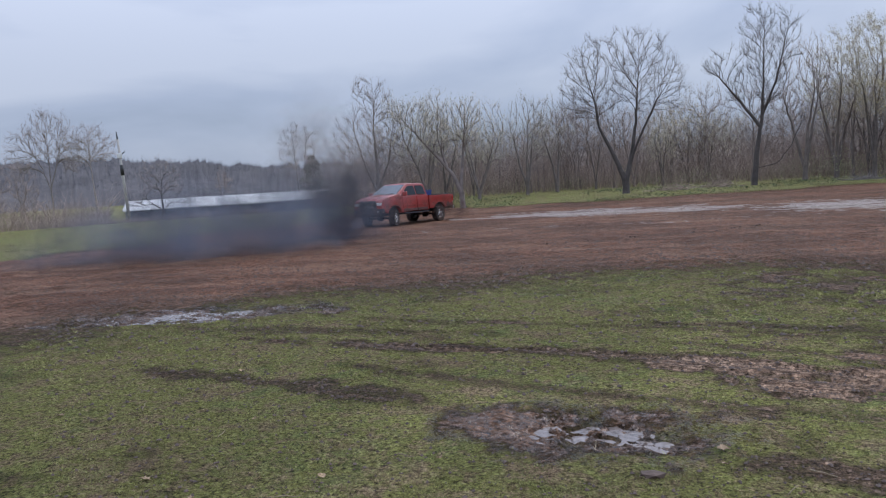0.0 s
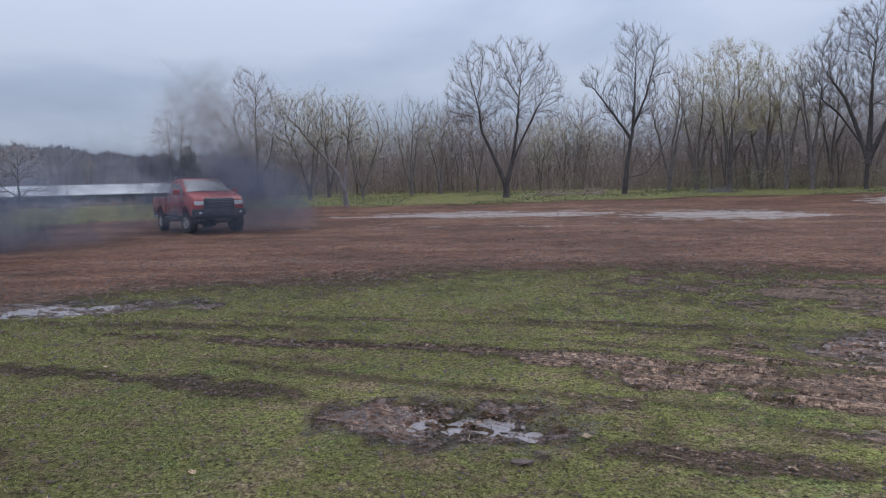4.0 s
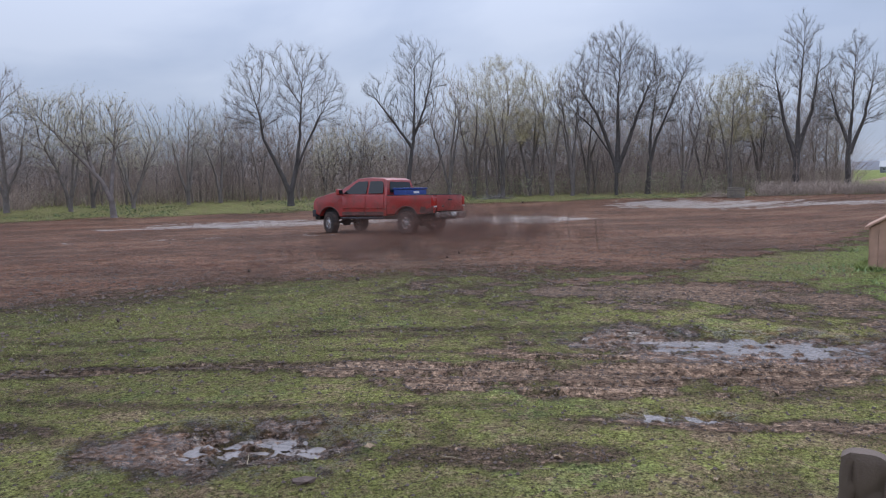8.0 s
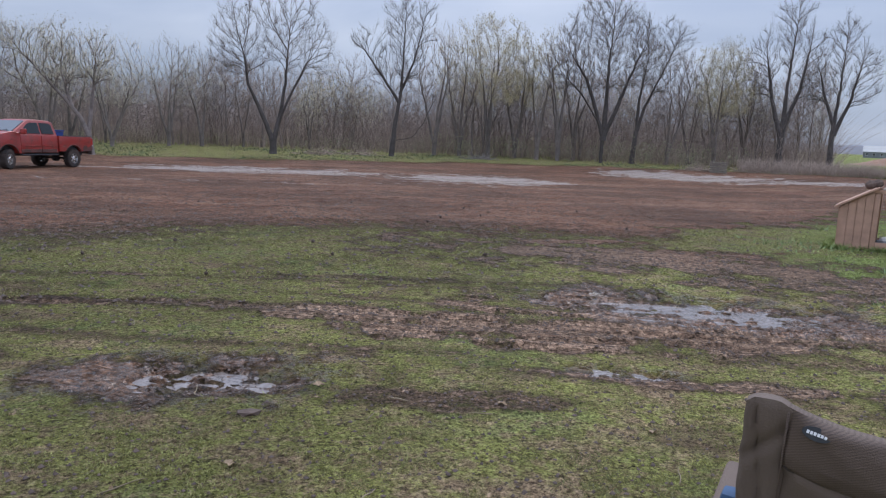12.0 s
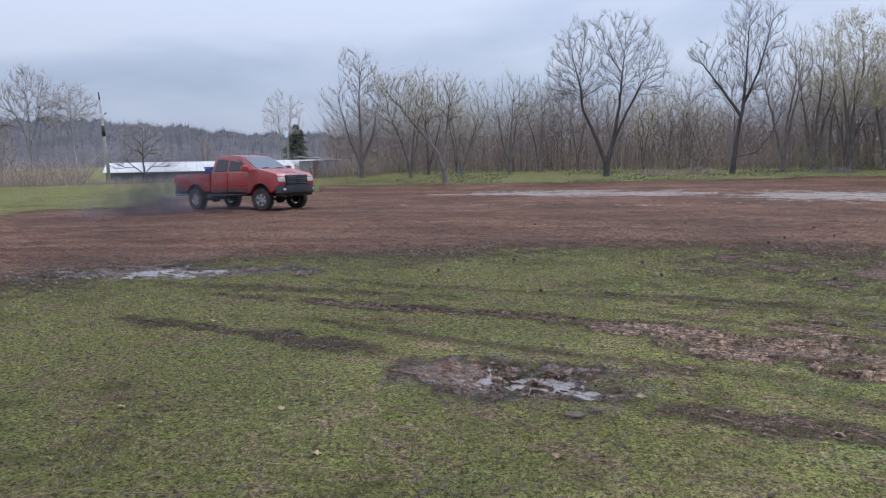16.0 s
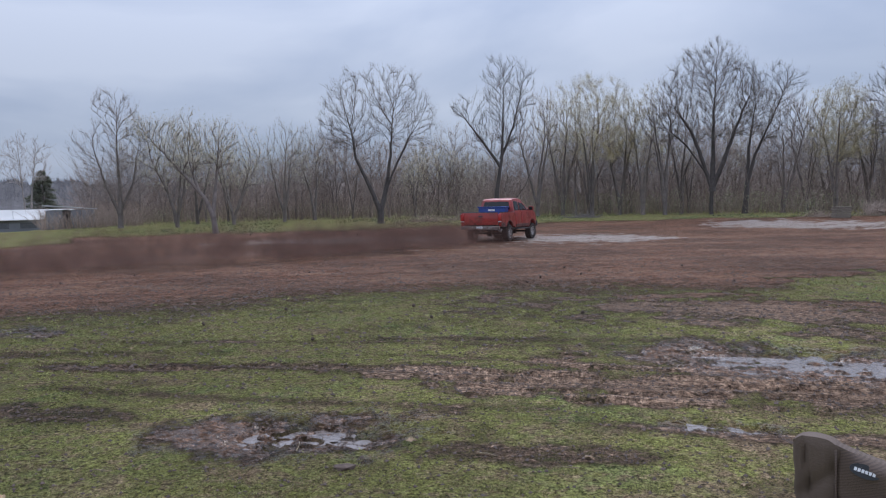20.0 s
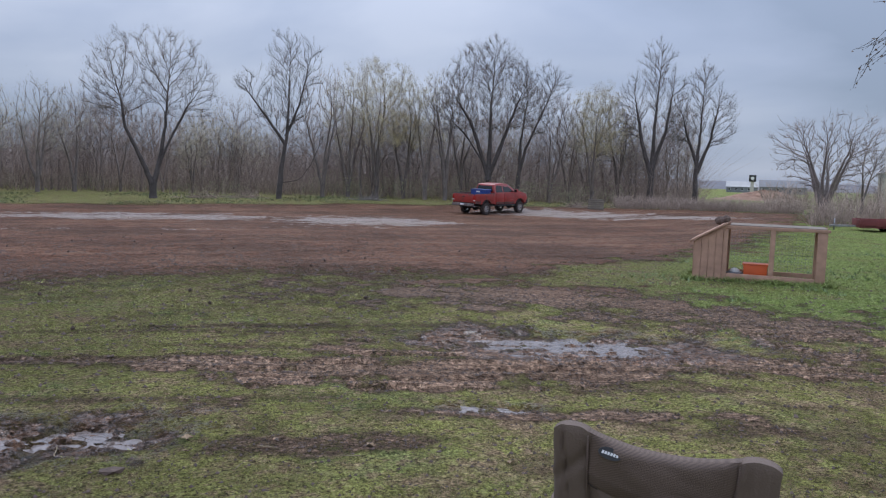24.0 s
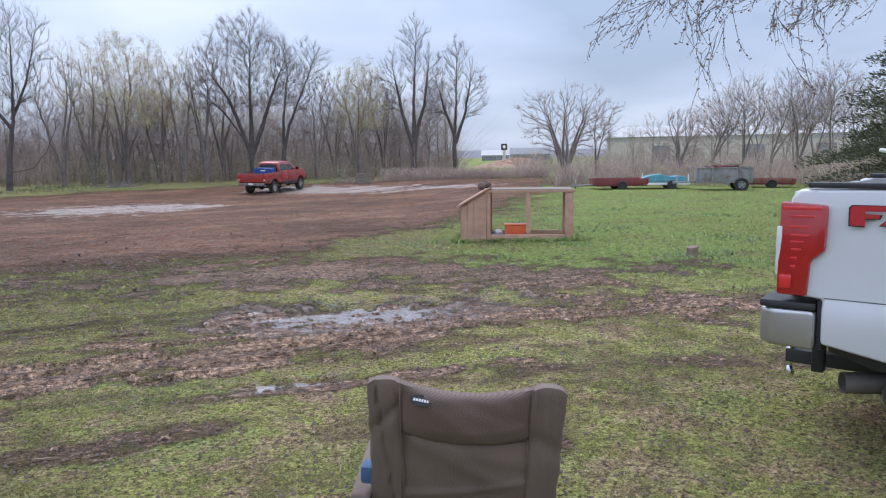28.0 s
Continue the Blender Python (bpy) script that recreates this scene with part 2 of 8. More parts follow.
M_LEAF = mat("dead_leaf", (0.40, 0.28, 0.17), 0.75, vary=0.3, scale=14, random_by="object")
M_CLOD = mat("mud_clod", (0.085, 0.057, 0.045), 0.75, vary=0.3, scale=12, bump=0.4, random_by="island")
# blue-grey haze of distance mixed into this base colour
M_RIDGE_TREE = mat("haze_tinted_trees", (0.105, 0.103, 0.115), 0.95, vary=0.25, scale=0.3)
M_RIDGE = mat("far_woods", (0.104, 0.096, 0.098), 0.95, vary=0.35, scale=0.35)
M_WOODS = mat("bare_woods", (0.21, 0.18, 0.165), 0.95, vary=0.3, scale=0.6)
# skyline haze put into the colour as a paler blue-grey
M_RIDGE_FAR = mat("haze_tinted_woods", (0.165, 0.165, 0.185), 0.95, vary=0.25, scale=0.2)


def vapour(name, color, strength):
    """Thin smoke or spray: see-through, thickest in the middle of each wisp, frayed by noise."""
    m = bpy.data.materials.new(name)
    m.use_nodes = True
    n, l = m.node_tree.nodes, m.node_tree.links
    b = n["Principled BSDF"]
    b.inputs["Base Color"].default_value = (*color, 1)
    b.inputs["Roughness"].default_value, b.inputs["Specular IOR Level"].default_value = 1.0, 0.0
    a = n.new("ShaderNodeAttribute")
    a.attribute_name = "thick"
    t = n.new("ShaderNodeTexNoise")
    t.inputs["Scale"].default_value, t.inputs["Detail"].default_value = 1.5, 3
    co = n.new("ShaderNodeTexCoord")
    l.new(co.outputs["Object"], t.inputs[0])
    r = n.new("ShaderNodeMapRange")
    r.inputs["From Min"].default_value, r.inputs["From Max"].default_value = 0.36, 0.66
    r.inputs["To Min"].default_value, r.inputs["To Max"].default_value = 0.5 * strength, 1.25 * strength
    l.new(t.outputs[0], r.inputs[0])
    x = n.new("ShaderNodeMath")
    x.operation, x.use_clamp = "MULTIPLY", True
    l.new(a.outputs["Fac"], x.inputs[0])
    l.new(r.outputs[0], x.inputs[1])
    l.new(x.outputs[0], b.inputs["Alpha"])
    return m


M_SMOKE = vapour("exhaust_soot", (0.06, 0.065, 0.085), 0.11)
M_HAZE = vapour("drifting_soot", (0.205, 0.228, 0.285), 0.08)
M_SMOKE_GREY = vapour("thin_smoke", (0.42, 0.38, 0.35), 0.066)
M_SPRAY = vapour("mud_spray", (0.20, 0.120, 0.096), 0.10)


# ---- mesh helpers ----
def mesh_of(bm, name, material, smooth=None):
    me = bpy.data.meshes.new(name)
    if smooth is not None:
        for f in bm.faces:
            f.smooth = True
        for e in bm.edges:
            if len(e.link_faces) == 2 and e.calc_face_angle(0) > radians(smooth):
                e.smooth = False
    bm.to_mesh(me)
    bm.free()
    me.materials.append(material)
    return me


def part(name, bm, material, parent, label="", m=None, smooth=35):
    """Links a bmesh as one mesh object under a thing or a part."""
    ob = new(name, mesh_of(bm, name, material, smooth))
    if parent is not None:
        ob.parent = parent
    if m is not None:
        ob.matrix_basis = m
    if label:
        ob["label"] = label
    return ob


def shared(name, me, parent, m):
    ob = new(name, me)
    ob.parent = parent
    ob.matrix_basis = m
    return ob


def thing(name, label, category, m, group="", kind=""):
    ob = new(name)
    ob.empty_display_size = 0.2
    ob.matrix_basis = m
    return tagged(ob, label, category, group, kind)


def bevel(bm, w, seg=2, angle=30):
    es = [e for e in bm.edges if len(e.link_faces) == 2 and e.calc_face_angle(0) > radians(angle)]
    bmesh.ops.bevel(bm, geom=es, offset=w, segments=seg, profile=0.6, affect="EDGES", clamp_overlap=True)
    return bm


def box(x0, x1, y0, y1, z0, z1, b=0.01, seg=2, bm=None):
    own = bm is None
    t = bmesh.new()
    bmesh.ops.create_cube(t, size=1, matrix=Matrix.LocRotScale(((x0 + x1) / 2, (y0 + y1) / 2, (z0 + z1) / 2), None, (x1 - x0, y1 - y0, z1 - z0)))
    if b:
        bevel(t, b, seg)
    if own:
        return t
    return join(bm, t)


def join(bm, t, m=None):
    me = bpy.data.meshes.new("tmp")
    if m is not None:
        t.transform(m)
    t.to_mesh(me)
    t.free()
    bm.from_mesh(me)
    bpy.data.meshes.remove(me)
    return bm


def prism(pts, y0, y1, b=0.0, seg=2, axis="y", angle=30):
    """A polygon in the x-z plane (or y-z for axis x) pushed through from y0 to y1."""
    bm = bmesh.new()
    vs = [bm.verts.new((p[0], y0, p[1]) if axis == "y" else (y0, p[0], p[1])) for p in pts]
    f = bm.faces.new(vs)
    r = bmesh.ops.extrude_face_region(bm, geom=[f])
    d = (0, y1 - y0, 0) if axis == "y" else (y1 - y0, 0, 0)
    bmesh.ops.translate(bm, verts=[v for v in r["geom"] if isinstance(v, bmesh.types.BMVert)], vec=d)
    bmesh.ops.recalc_face_normals(bm, faces=bm.faces)
    if b:
        bevel(bm, b, seg, angle)
    return bm


def lathe(profile, n=24, axis="y", bm=None):
    """Turns (radius, along) pairs round an axis."""
    bm = bm or bmesh.new()
    rings = []
    for r, a in profile:
        ring = []
        for k in range(n):
            t = 2 * math.pi * k / n
            c, s = r * math.cos(t), r * math.sin(t)
            ring.append(bm.verts.new((c, a, s) if axis == "y" else (c, s, a) if axis == "z" else (a, c, s)))
        rings.append(ring)
    for a, b in zip(rings, rings[1:]):
        for k in range(n):
            bm.faces.new((a[k], a[(k + 1) % n], b[(k + 1) % n], b[k]))
    for ring in (() if tuple(profile[0]) == tuple(profile[-1]) else (rings[0], rings[-1])):
        if len(set(v.co.to_tuple(5) for v in ring)) == n:
            bm.faces.new(ring)
    bmesh.ops.remove_doubles(bm, verts=bm.verts, dist=1e-5)
    bmesh.ops.recalc_face_normals(bm, faces=bm.faces)
    return bm


def tube(pts, radii, n=6, bm=None, cap=True):
    """A tapered tube along points."""
    bm = bm or bmesh.new()
    rings = []
    pts = [Vector(p) for p in pts]
    for i, p in enumerate(pts):
        d = (pts[min(i + 1, len(pts) - 1)] - pts[max(i - 1, 0)]).normalized()
        u = d.cross(Vector((0.31, 0.17, 0.93) if abs(d.z) < 0.9 else (1, 0, 0))).normalized()
        v = d.cross(u)
        r = radii[i] if hasattr(radii, "__len__") else radii
        rings.append([bm.verts.new(p + r * (math.cos(2 * math.pi * k / n) * u + math.sin(2 * math.pi * k / n) * v)) for k in range(n)])
    for a, b in zip(rings, rings[1:]):
        for k in range(n):
            bm.faces.new((a[k], a[(k + 1) % n], b[(k + 1) % n], b[k]))
    if cap:
        bm.faces.new(rings[0][::-1])
        bm.faces.new(rings[-1])
    return bm


def raw_mesh(name, verts, faces, material, smooth=True):
    me = bpy.data.meshes.new(name)
    verts = np.asarray(verts, dtype=np.float32)
    faces = np.asarray(faces, dtype=np.int32)
    k = faces.shape[1]
    me.vertices.add(len(verts))
    me.vertices.foreach_set("co", verts.ravel())
    me.loops.add(faces.size)
    me.loops.foreach_set("vertex_index", faces.ravel())
    me.polygons.add(len(faces))
    me.polygons.foreach_set("loop_start", np.arange(0, faces.size, k, dtype=np.int32))
    me.polygons.foreach_set("use_smooth", np.full(len(faces), smooth))
    me.update(calc_edges=True)
    me.materials.append(material)
    return me


# ---- the lie of the land ----
EYE = (0.4, -0.6)


def sm(a, b, x):
    u = np.clip((np.asarray(x, dtype=float) - a) / (b - a), 0, 1)
    return u * u * (3 - 2 * u)


def hash2(ix, iy, seed):
    h = np.sin(ix * 127.1 + iy * 311.7 + seed * 74.7) * 43758.5453
    return h - np.floor(h)


def vnoise(x, y, seed=0):
    x, y = np.asarray(x, dtype=float), np.asarray(y, dtype=float)
    ix, iy = np.floor(x), np.floor(y)
    fx, fy = x - ix, y - iy
    fx, fy = fx * fx * (3 - 2 * fx), fy * fy * (3 - 2 * fy)
    a, b = hash2(ix, iy, seed), hash2(ix + 1, iy, seed)
    c, d = hash2(ix, iy + 1, seed), hash2(ix + 1, iy + 1, seed)
    return a + (b - a) * fx + (c - a) * fy + (a - b - c + d) * fx * fy


def fbm(x, y, octaves=4, seed=0):
    s, a, t = 0.0, 0.5, 0.0
    for k in range(octaves):
        s = s + a * vnoise(x * 2 ** k, y * 2 ** k, seed + k)
        t += a
        a *= 0.5
    return s / t


def polar(x, y):
    dx, dy = np.asarray(x, dtype=float) - EYE[0], np.asarray(y, dtype=float) - EYE[1]
    return np.hypot(dx, dy), np.degrees(np.arctan2(dx, dy))


def base_land(x, y):
    """The broad fall and rise of the ground."""
    d, az = polar(x, y)
    dip = -0.55 * sm(8, 42, d) + 0.45 * sm(47, 60, d)
    front = 1 - 0.85 * sm(34, 52, az)
    left = -1.25 * sm(48, 95, d) * sm(-17, -27, az)
    return dip * front + left


# puddles: x, y, half length, half width, turn in degrees, depth
PUDDLES = [(-0.05, 4.25, 0.50, 0.24, -6, 0.03), (4.75, 5.8, 1.15, 0.46, -22, 0.042), (-5.55, 8.62, 1.05, 0.36, 10, 0.04),
           (2.92, 4.03, 0.28, 0.10, -22, 0.02), (-6.3, 8.0, 0.9, 0.1, 8, 0.02)]


def ell(x, y, p, grow=1.0, add=0.0):
    cx, cy, a, b, turn = p[:5]
    c, s = math.cos(radians(turn)), math.sin(radians(turn))
    u, v = (x - cx) * c + (y - cy) * s, -(x - cx) * s + (y - cy) * c
    return np.hypot(u / (a * grow + add), v / (b * grow + add))


# worn tracks and churned patches: x, y, half length, half width, turn, strength
WORN = [(0.0, 4.2, 1.0, 0.45, -8, 1.0), (1.1, 3.8, 1.1, 0.2, -14, 0.6), (4.3, 5.6, 2.3, 0.95, -20, 1.0), (3.1, 5.1, 2.4, 0.55, -20, 0.95),
        (-0.6, 6.4, 2.6, 0.22, -9, 0.75), (1.7, 5.75, 1.6, 0.33, -17, 0.85), (6.6, 4.1, 2.6, 0.75, -30, 0.8), (2.9, 3.9, 1.5, 0.16, -21, 0.9),
        (-5.6, 8.5, 1.7, 0.55, 9, 0.95), (-3.0, 5.3, 1.3, 0.16, -14, 0.55), (-1.7, 4.9, 1.2, 0.22, -18, 0.6), (5.6, 2.3, 1.6, 0.28, -35, 0.6),
        (5.6, 8.9, 3.6, 1.6, -28, 0.92), (-3.2, 7.4, 2.5, 0.2, -6, 0.45), (3.6, 2.0, 0.5, 0.2, 20, 0.7), (2.6, 7.2, 2.5, 0.25, -12, 0.5), (7.8, 6.4, 2.8, 1.1, -30, 0.8)]


def soil(x, y):
    """Bare mud 0..1, pale silt 0..1 and standing water 0..1 over the ground."""
    d, az = polar(x, y)
    w1 = fbm(x * 0.45, y * 0.45, 4, 3) - 0.5
    w2 = fbm(x * 1.7, y * 1.7, 4, 11) - 0.5
    w3 = fbm(x * 6.0, y * 6.0, 3, 23) - 0.5
    near = 12.3 + 0.035 * np.clip(az, -60, 0) + 2.6 * w1 + 3.2 * w2 + 2.2 * w3
    far = np.where(az < -22, 45 - 0.35 * (-22 - az), 50.5 + 0.22 * np.clip(az, 0, 40)) + 3.0 * w1
    field = sm(near - 2.8, near + 3.0, d) * (1 - sm(far - 1.2, far + 0.6, d))
    # the lawn lies to the right of a slanting edge
    edge = np.interp(d, (10, 13, 18, 25, 38, 50), (27, 28.5, 38, 45, 49, 50)) + 8 * w1 + 9 * w2 + 5 * w3
    field = field * (1 - sm(edge - 3.0, edge + 3.5, az))
    # the left lawn beyond the churned field
    field = field * (1 - 0.9 * sm(32, 36, d - 10 * w1) * sm(-31, -37, az))
    mud = field * (0.92 + 0.5 * w2)
    for p in WORN:
        e = ell(x, y, p) + 1.5 * w2 + 0.9 * w3
        mud = np.maximum(mud, p[5] * (1 - sm(0.45, 1.3, e + 0.5 * w2)))
    # thin turf over the near ground
    thin = sm(0.06, 0.22, w1 * 0.6 + w2 * 0.9 + w3 * 0.35) * 0.27 * (1 - sm(30, 42, az) * sm(8, 11, d))
    mud = np.maximum(mud, thin)
    silt = np.zeros_like(d)
    for p in ((10.3, 34.2, 5.0, 5.0, -16), (0.0, 37.6, 7.2, 4.0, -4), (27.0, 42.5, 7.0, 3.8, -33), (-7.4, 36.5, 1.3, 0.7, 0), (33.0, 37.5, 5.0, 2.0, -40), (3.5, 27.5, 5.0, 0.10, 16), (-2.0, 26.3, 6.0, 0.12, -4)):
        silt = np.maximum(silt, 1 - sm(0.62, 1.05, ell(x, y, p) + 0.9 * w2 + 0.5 * w1 + 0.5 * w3))
    wet = np.zeros_like(d)
    for p in PUDDLES:
        wet = np.maximum(wet, 1 - sm(0.8, 1.5, ell(x, y, p, 1.9 if p is PUDDLES[0] else 1.5) + 0.8 * w2 + 0.8 * w3))
    return np.clip(mud, 0, 1), np.clip(silt, 0, 1), np.clip(wet, 0, 1)


def land(x, y, mud=None):
    """Height of the ground with its ruts, clods and puddle hollows."""
    x, y = np.asarray(x, dtype=float), np.asarray(y, dtype=float)
    d, az = polar(x, y)
    z = base_land(x, y)
    if mud is None:
        mud = soil(x, y)[0]
    rough = fbm(x * 2.3, y * 2.3, 3, 5) - 0.5
    fine = fbm(x * 11, y * 11, 3, 7) - 0.5
    z = z + 0.03 * rough + (0.014 + 0.016 * mud) * fine * (1 - sm(14, 30, d)) + 0.10 * mud * rough * sm(9, 16, d)
    # paired ruts through the worn strip
    for k in range(13):
        line = y - (6.7 - 0.34 * x) - 0.21 * (k - 6) - 0.10 * np.sin(x * 0.9 + k * 1.7)
        z = z + (0.016 * np.exp(-((line - 0.09) / 0.045) ** 2) - 0.026 * np.exp(-(line / 0.05) ** 2)) * sm(0.25, 0.7, mud) * (1 - sm(9, 12, d))
    for p in PUDDLES:
        e = ell(x, y, p, 1.45)
        inside = 1 - sm(0.35, 1.35, e + 0.35 * rough)
        z = z - (p[5] + 0.014) * inside + inside * ((0.022 if p is PUDDLES[0] else 0.065) * (fbm(x * 7.5, y * 9.5, 4, 57) - 0.5) + (0.085 * (vnoise(x * 22, y * 30, 71) - 0.5) if p is PUDDLES[0] else 0.035 * (vnoise(x * 19, y * 24, 71) - 0.5)))
    return z


def ground_z(x, y):
    return float(land(np.array([x]), np.array([y]))[0])


# ---- ground ----
def ground_material():
    m = bpy.data.materials.new("field_ground")
    m.use_nodes = True
    n, l = m.node_tree.nodes, m.node_tree.links
    b = n["Principled BSDF"]

    def attr(name):
        a = n.new("ShaderNodeAttribute")
        a.attribute_name = name
        return a.outputs["Fac"]

    co = n.new("ShaderNodeNewGeometry").outputs["Position"]

    def noise_tex(scale, detail=6, rough=0.6, flat=True):
        t = n.new("ShaderNodeTexNoise")
        t.inputs["Scale"].default_value, t.inputs["Detail"].default_value, t.inputs["Roughness"].default_value = scale, detail, rough
        l.new(co, t.inputs[0])
        return t.outputs[0]

    def ramp(fac, *stops):
        r = n.new("ShaderNodeValToRGB")
        while len(r.color_ramp.elements) < len(stops):
            r.color_ramp.elements.new(0.5)
        for e, (p, c) in zip(r.color_ramp.elements, stops):
            e.position, e.color = p, (*c, 1)
        l.new(fac, r.inputs[0])
        return r.outputs[0]

    def mix(fac, a, bb):
        x = n.new("ShaderNodeMix")
        x.data_type = "RGBA"
        l.new(fac, x.inputs["Factor"])
        l.new(a, x.inputs["A"])
        l.new(bb, x.inputs["B"])
        return x.outputs["Result"]

    def math2(op, a, bb):
        x = n.new("ShaderNodeMath")
        x.operation = op
        for i, v in enumerate((a, bb)):
            if isinstance(v, (int, float)):
                x.inputs[i].default_value = v
            else:
                l.new(v, x.inputs[i])
        return x.outputs[0]

    def span(v, a, bb, lo=0.0, hi=1.0):
        x = n.new("ShaderNodeMapRange")
        x.interpolation_type = "SMOOTHSTEP"
        for k, val in zip(("From Min", "From Max", "To Min", "To Max"), (a, bb, lo, hi)):
            x.inputs[k].default_value = val
        l.new(v, x.inputs[0])
        return x.outputs[0]

    fine, mid, broad = noise_tex(38, 6, 0.7), noise_tex(5.5, 6, 0.65), noise_tex(0.7, 4)

    def cells(scale):
        t = n.new("ShaderNodeTexVoronoi")
        t.inputs["Scale"].default_value, t.inputs["Randomness"].default_value = scale, 1.0
        l.new(warp, t.inputs[0])
        return t.outputs["Distance"]

    wn3 = n.new("ShaderNodeTexNoise")
    wn3.inputs["Scale"].default_value = 9.0
    l.new(co, wn3.inputs[0])
    wv = n.new("ShaderNodeVectorMath")
    wv.operation, wv.inputs["Scale"].default_value = "SCALE", 0.09
    l.new(wn3.outputs["Color"], wv.inputs[0])
    wa = n.new("ShaderNodeVectorMath")
    l.new(co, wa.inputs[0])
    l.new(wv.outputs[0], wa.inputs[1])
    warp = wa.outputs[0]
    clods, grit = cells(13.0), cells(34.0)

    def streaks(turn, along, across, detail=4):
        r0, mp = n.new("ShaderNodeMapping"), n.new("ShaderNodeMapping")
        r0.inputs["Rotation"].default_value = (0, 0, radians(-turn))
        mp.inputs["Scale"].default_value = (along, across, 1)
        l.new(warp, r0.inputs[0])
        l.new(r0.outputs[0], mp.inputs[0])
        t = n.new("ShaderNodeTexNoise")
        t.inputs["Scale"].default_value, t.inputs["Detail"].default_value = 1.0, detail
        l.new(mp.outputs[0], t.inputs[0])
        return t.outputs[0]

    half = n.new("ShaderNodeValue")
    half.outputs[0].default_value = 0.5
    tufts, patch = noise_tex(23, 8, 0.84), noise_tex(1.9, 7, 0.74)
    # moss-green turf and brown thatch, dark ramp ends painting shade between the tufts
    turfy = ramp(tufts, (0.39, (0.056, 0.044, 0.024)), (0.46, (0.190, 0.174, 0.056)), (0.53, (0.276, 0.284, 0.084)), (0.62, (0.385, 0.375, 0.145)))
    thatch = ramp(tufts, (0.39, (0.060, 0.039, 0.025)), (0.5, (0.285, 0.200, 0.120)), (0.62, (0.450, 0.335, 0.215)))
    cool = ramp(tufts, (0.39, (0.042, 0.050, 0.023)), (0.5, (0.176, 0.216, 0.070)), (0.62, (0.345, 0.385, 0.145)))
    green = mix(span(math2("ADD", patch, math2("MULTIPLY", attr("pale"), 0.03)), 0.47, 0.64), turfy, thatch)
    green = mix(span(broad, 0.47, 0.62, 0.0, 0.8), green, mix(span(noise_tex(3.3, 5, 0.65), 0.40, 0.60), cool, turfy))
    # cell edges scaled darker, painting shade into crevices between the grit
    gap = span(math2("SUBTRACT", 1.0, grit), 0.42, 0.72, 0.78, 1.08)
    green = mix(span(noise_tex(7.0, 6, 0.72), 0.50, 0.60, 0.0, 0.75), green, thatch)
    lush = ramp(noise_tex(9, 5, 0.6), (0.34, (0.135, 0.180, 0.046)), (0.50, (0.240, 0.315, 0.078)), (0.66, (0.350, 0.420, 0.130)))
    lush = mix(span(noise_tex(0.55, 5, 0.6), 0.47, 0.62, 0.0, 0.75), lush, turfy)
    lush = mix(span(patch, 0.52, 0.66, 0.0, 0.7), lush, thatch)
    green = mix(attr("lush"), green, lush)
    rut = streaks(-20, 0.22, 9.0)
    # dark ramp ends paint shade into the ruts and between clods
    mudc = ramp(math2("ADD", math2("MULTIPLY", rut, 0.45), math2("MULTIPLY", tufts, 0.55)), (0.40, (0.076, 0.045, 0.030)), (0.49, (0.200, 0.128, 0.086)), (0.62, (0.340, 0.240, 0.172)))
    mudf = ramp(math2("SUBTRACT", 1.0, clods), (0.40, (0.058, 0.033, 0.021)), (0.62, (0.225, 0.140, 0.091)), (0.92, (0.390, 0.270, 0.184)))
    lines = streaks(-19, 0.35, 26.0, 2)
    dirt = mix(half.outputs[0], mudc, mudf)
    # tyre treads pressed across the worn tracks
    tm = n.new("ShaderNodeMapping")
    tm.inputs["Rotation"].default_value = (0, 0, radians(19))
    l.new(co, tm.inputs[0])
    tw = n.new("ShaderNodeTexWave")
    tw.inputs["Scale"].default_value, tw.inputs["Distortion"].default_value, tw.inputs["Detail"].default_value = 7.5, 2.2, 3
    l.new(tm.outputs[0], tw.inputs[0])
    tread = math2("MULTIPLY", math2("MULTIPLY", span(tw.outputs["Fac"], 0.35, 0.7), span(noise_tex(1.3, 4, 0.6), 0.42, 0.58)), attr("tread"))
    pressed = n.new("ShaderNodeVectorMath")
    pressed.operation = "SCALE"
    l.new(dirt, pressed.inputs[0])
    l.new(math2("SUBTRACT", math2("ADD", 1.0, math2("MULTIPLY", attr("tread"), 0.35)), math2("ADD", math2("MULTIPLY", tread, 0.34), span(lines, 0.40, 0.60, 0.30, -0.12))), pressed.inputs["Scale"])
    dirt = pressed.outputs[0]
    # redder soil out on the churned field, streaked along the laps
    lap = streaks(4, 0.13, 1.5, 6)
    redf = mix(half.outputs[0], ramp(noise_tex(11, 5, 0.7), (0.36, (0.064, 0.025, 0.014)), (0.5, (0.205, 0.085, 0.048)), (0.66, (0.365, 0.180, 0.105))),
               ramp(lap, (0.34, (0.066, 0.035, 0.021)), (0.50, (0.133, 0.073, 0.046)), (0.64, (0.218, 0.141, 0.093))))
    tone = n.new("ShaderNodeVectorMath")
    tone.operation = "SCALE"
    l.new(redf, tone.inputs[0])
    l.new(span(noise_tex(0.22, 4, 0.6), 0.36, 0.62, 0.72, 1.22), tone.inputs["Scale"])
    dirt = mix(attr("field"), dirt, tone.outputs[0])
    cut = math2("ADD", attr("mud"), math2("MULTIPLY", math2("SUBTRACT", tufts, 0.5), 2.6))
    cut = math2("ADD", cut, math2("MULTIPLY", math2("SUBTRACT", mid, 0.5), 1.1))
    bare = span(cut, 0.22, 0.74)
    col = mix(bare, green, dirt)
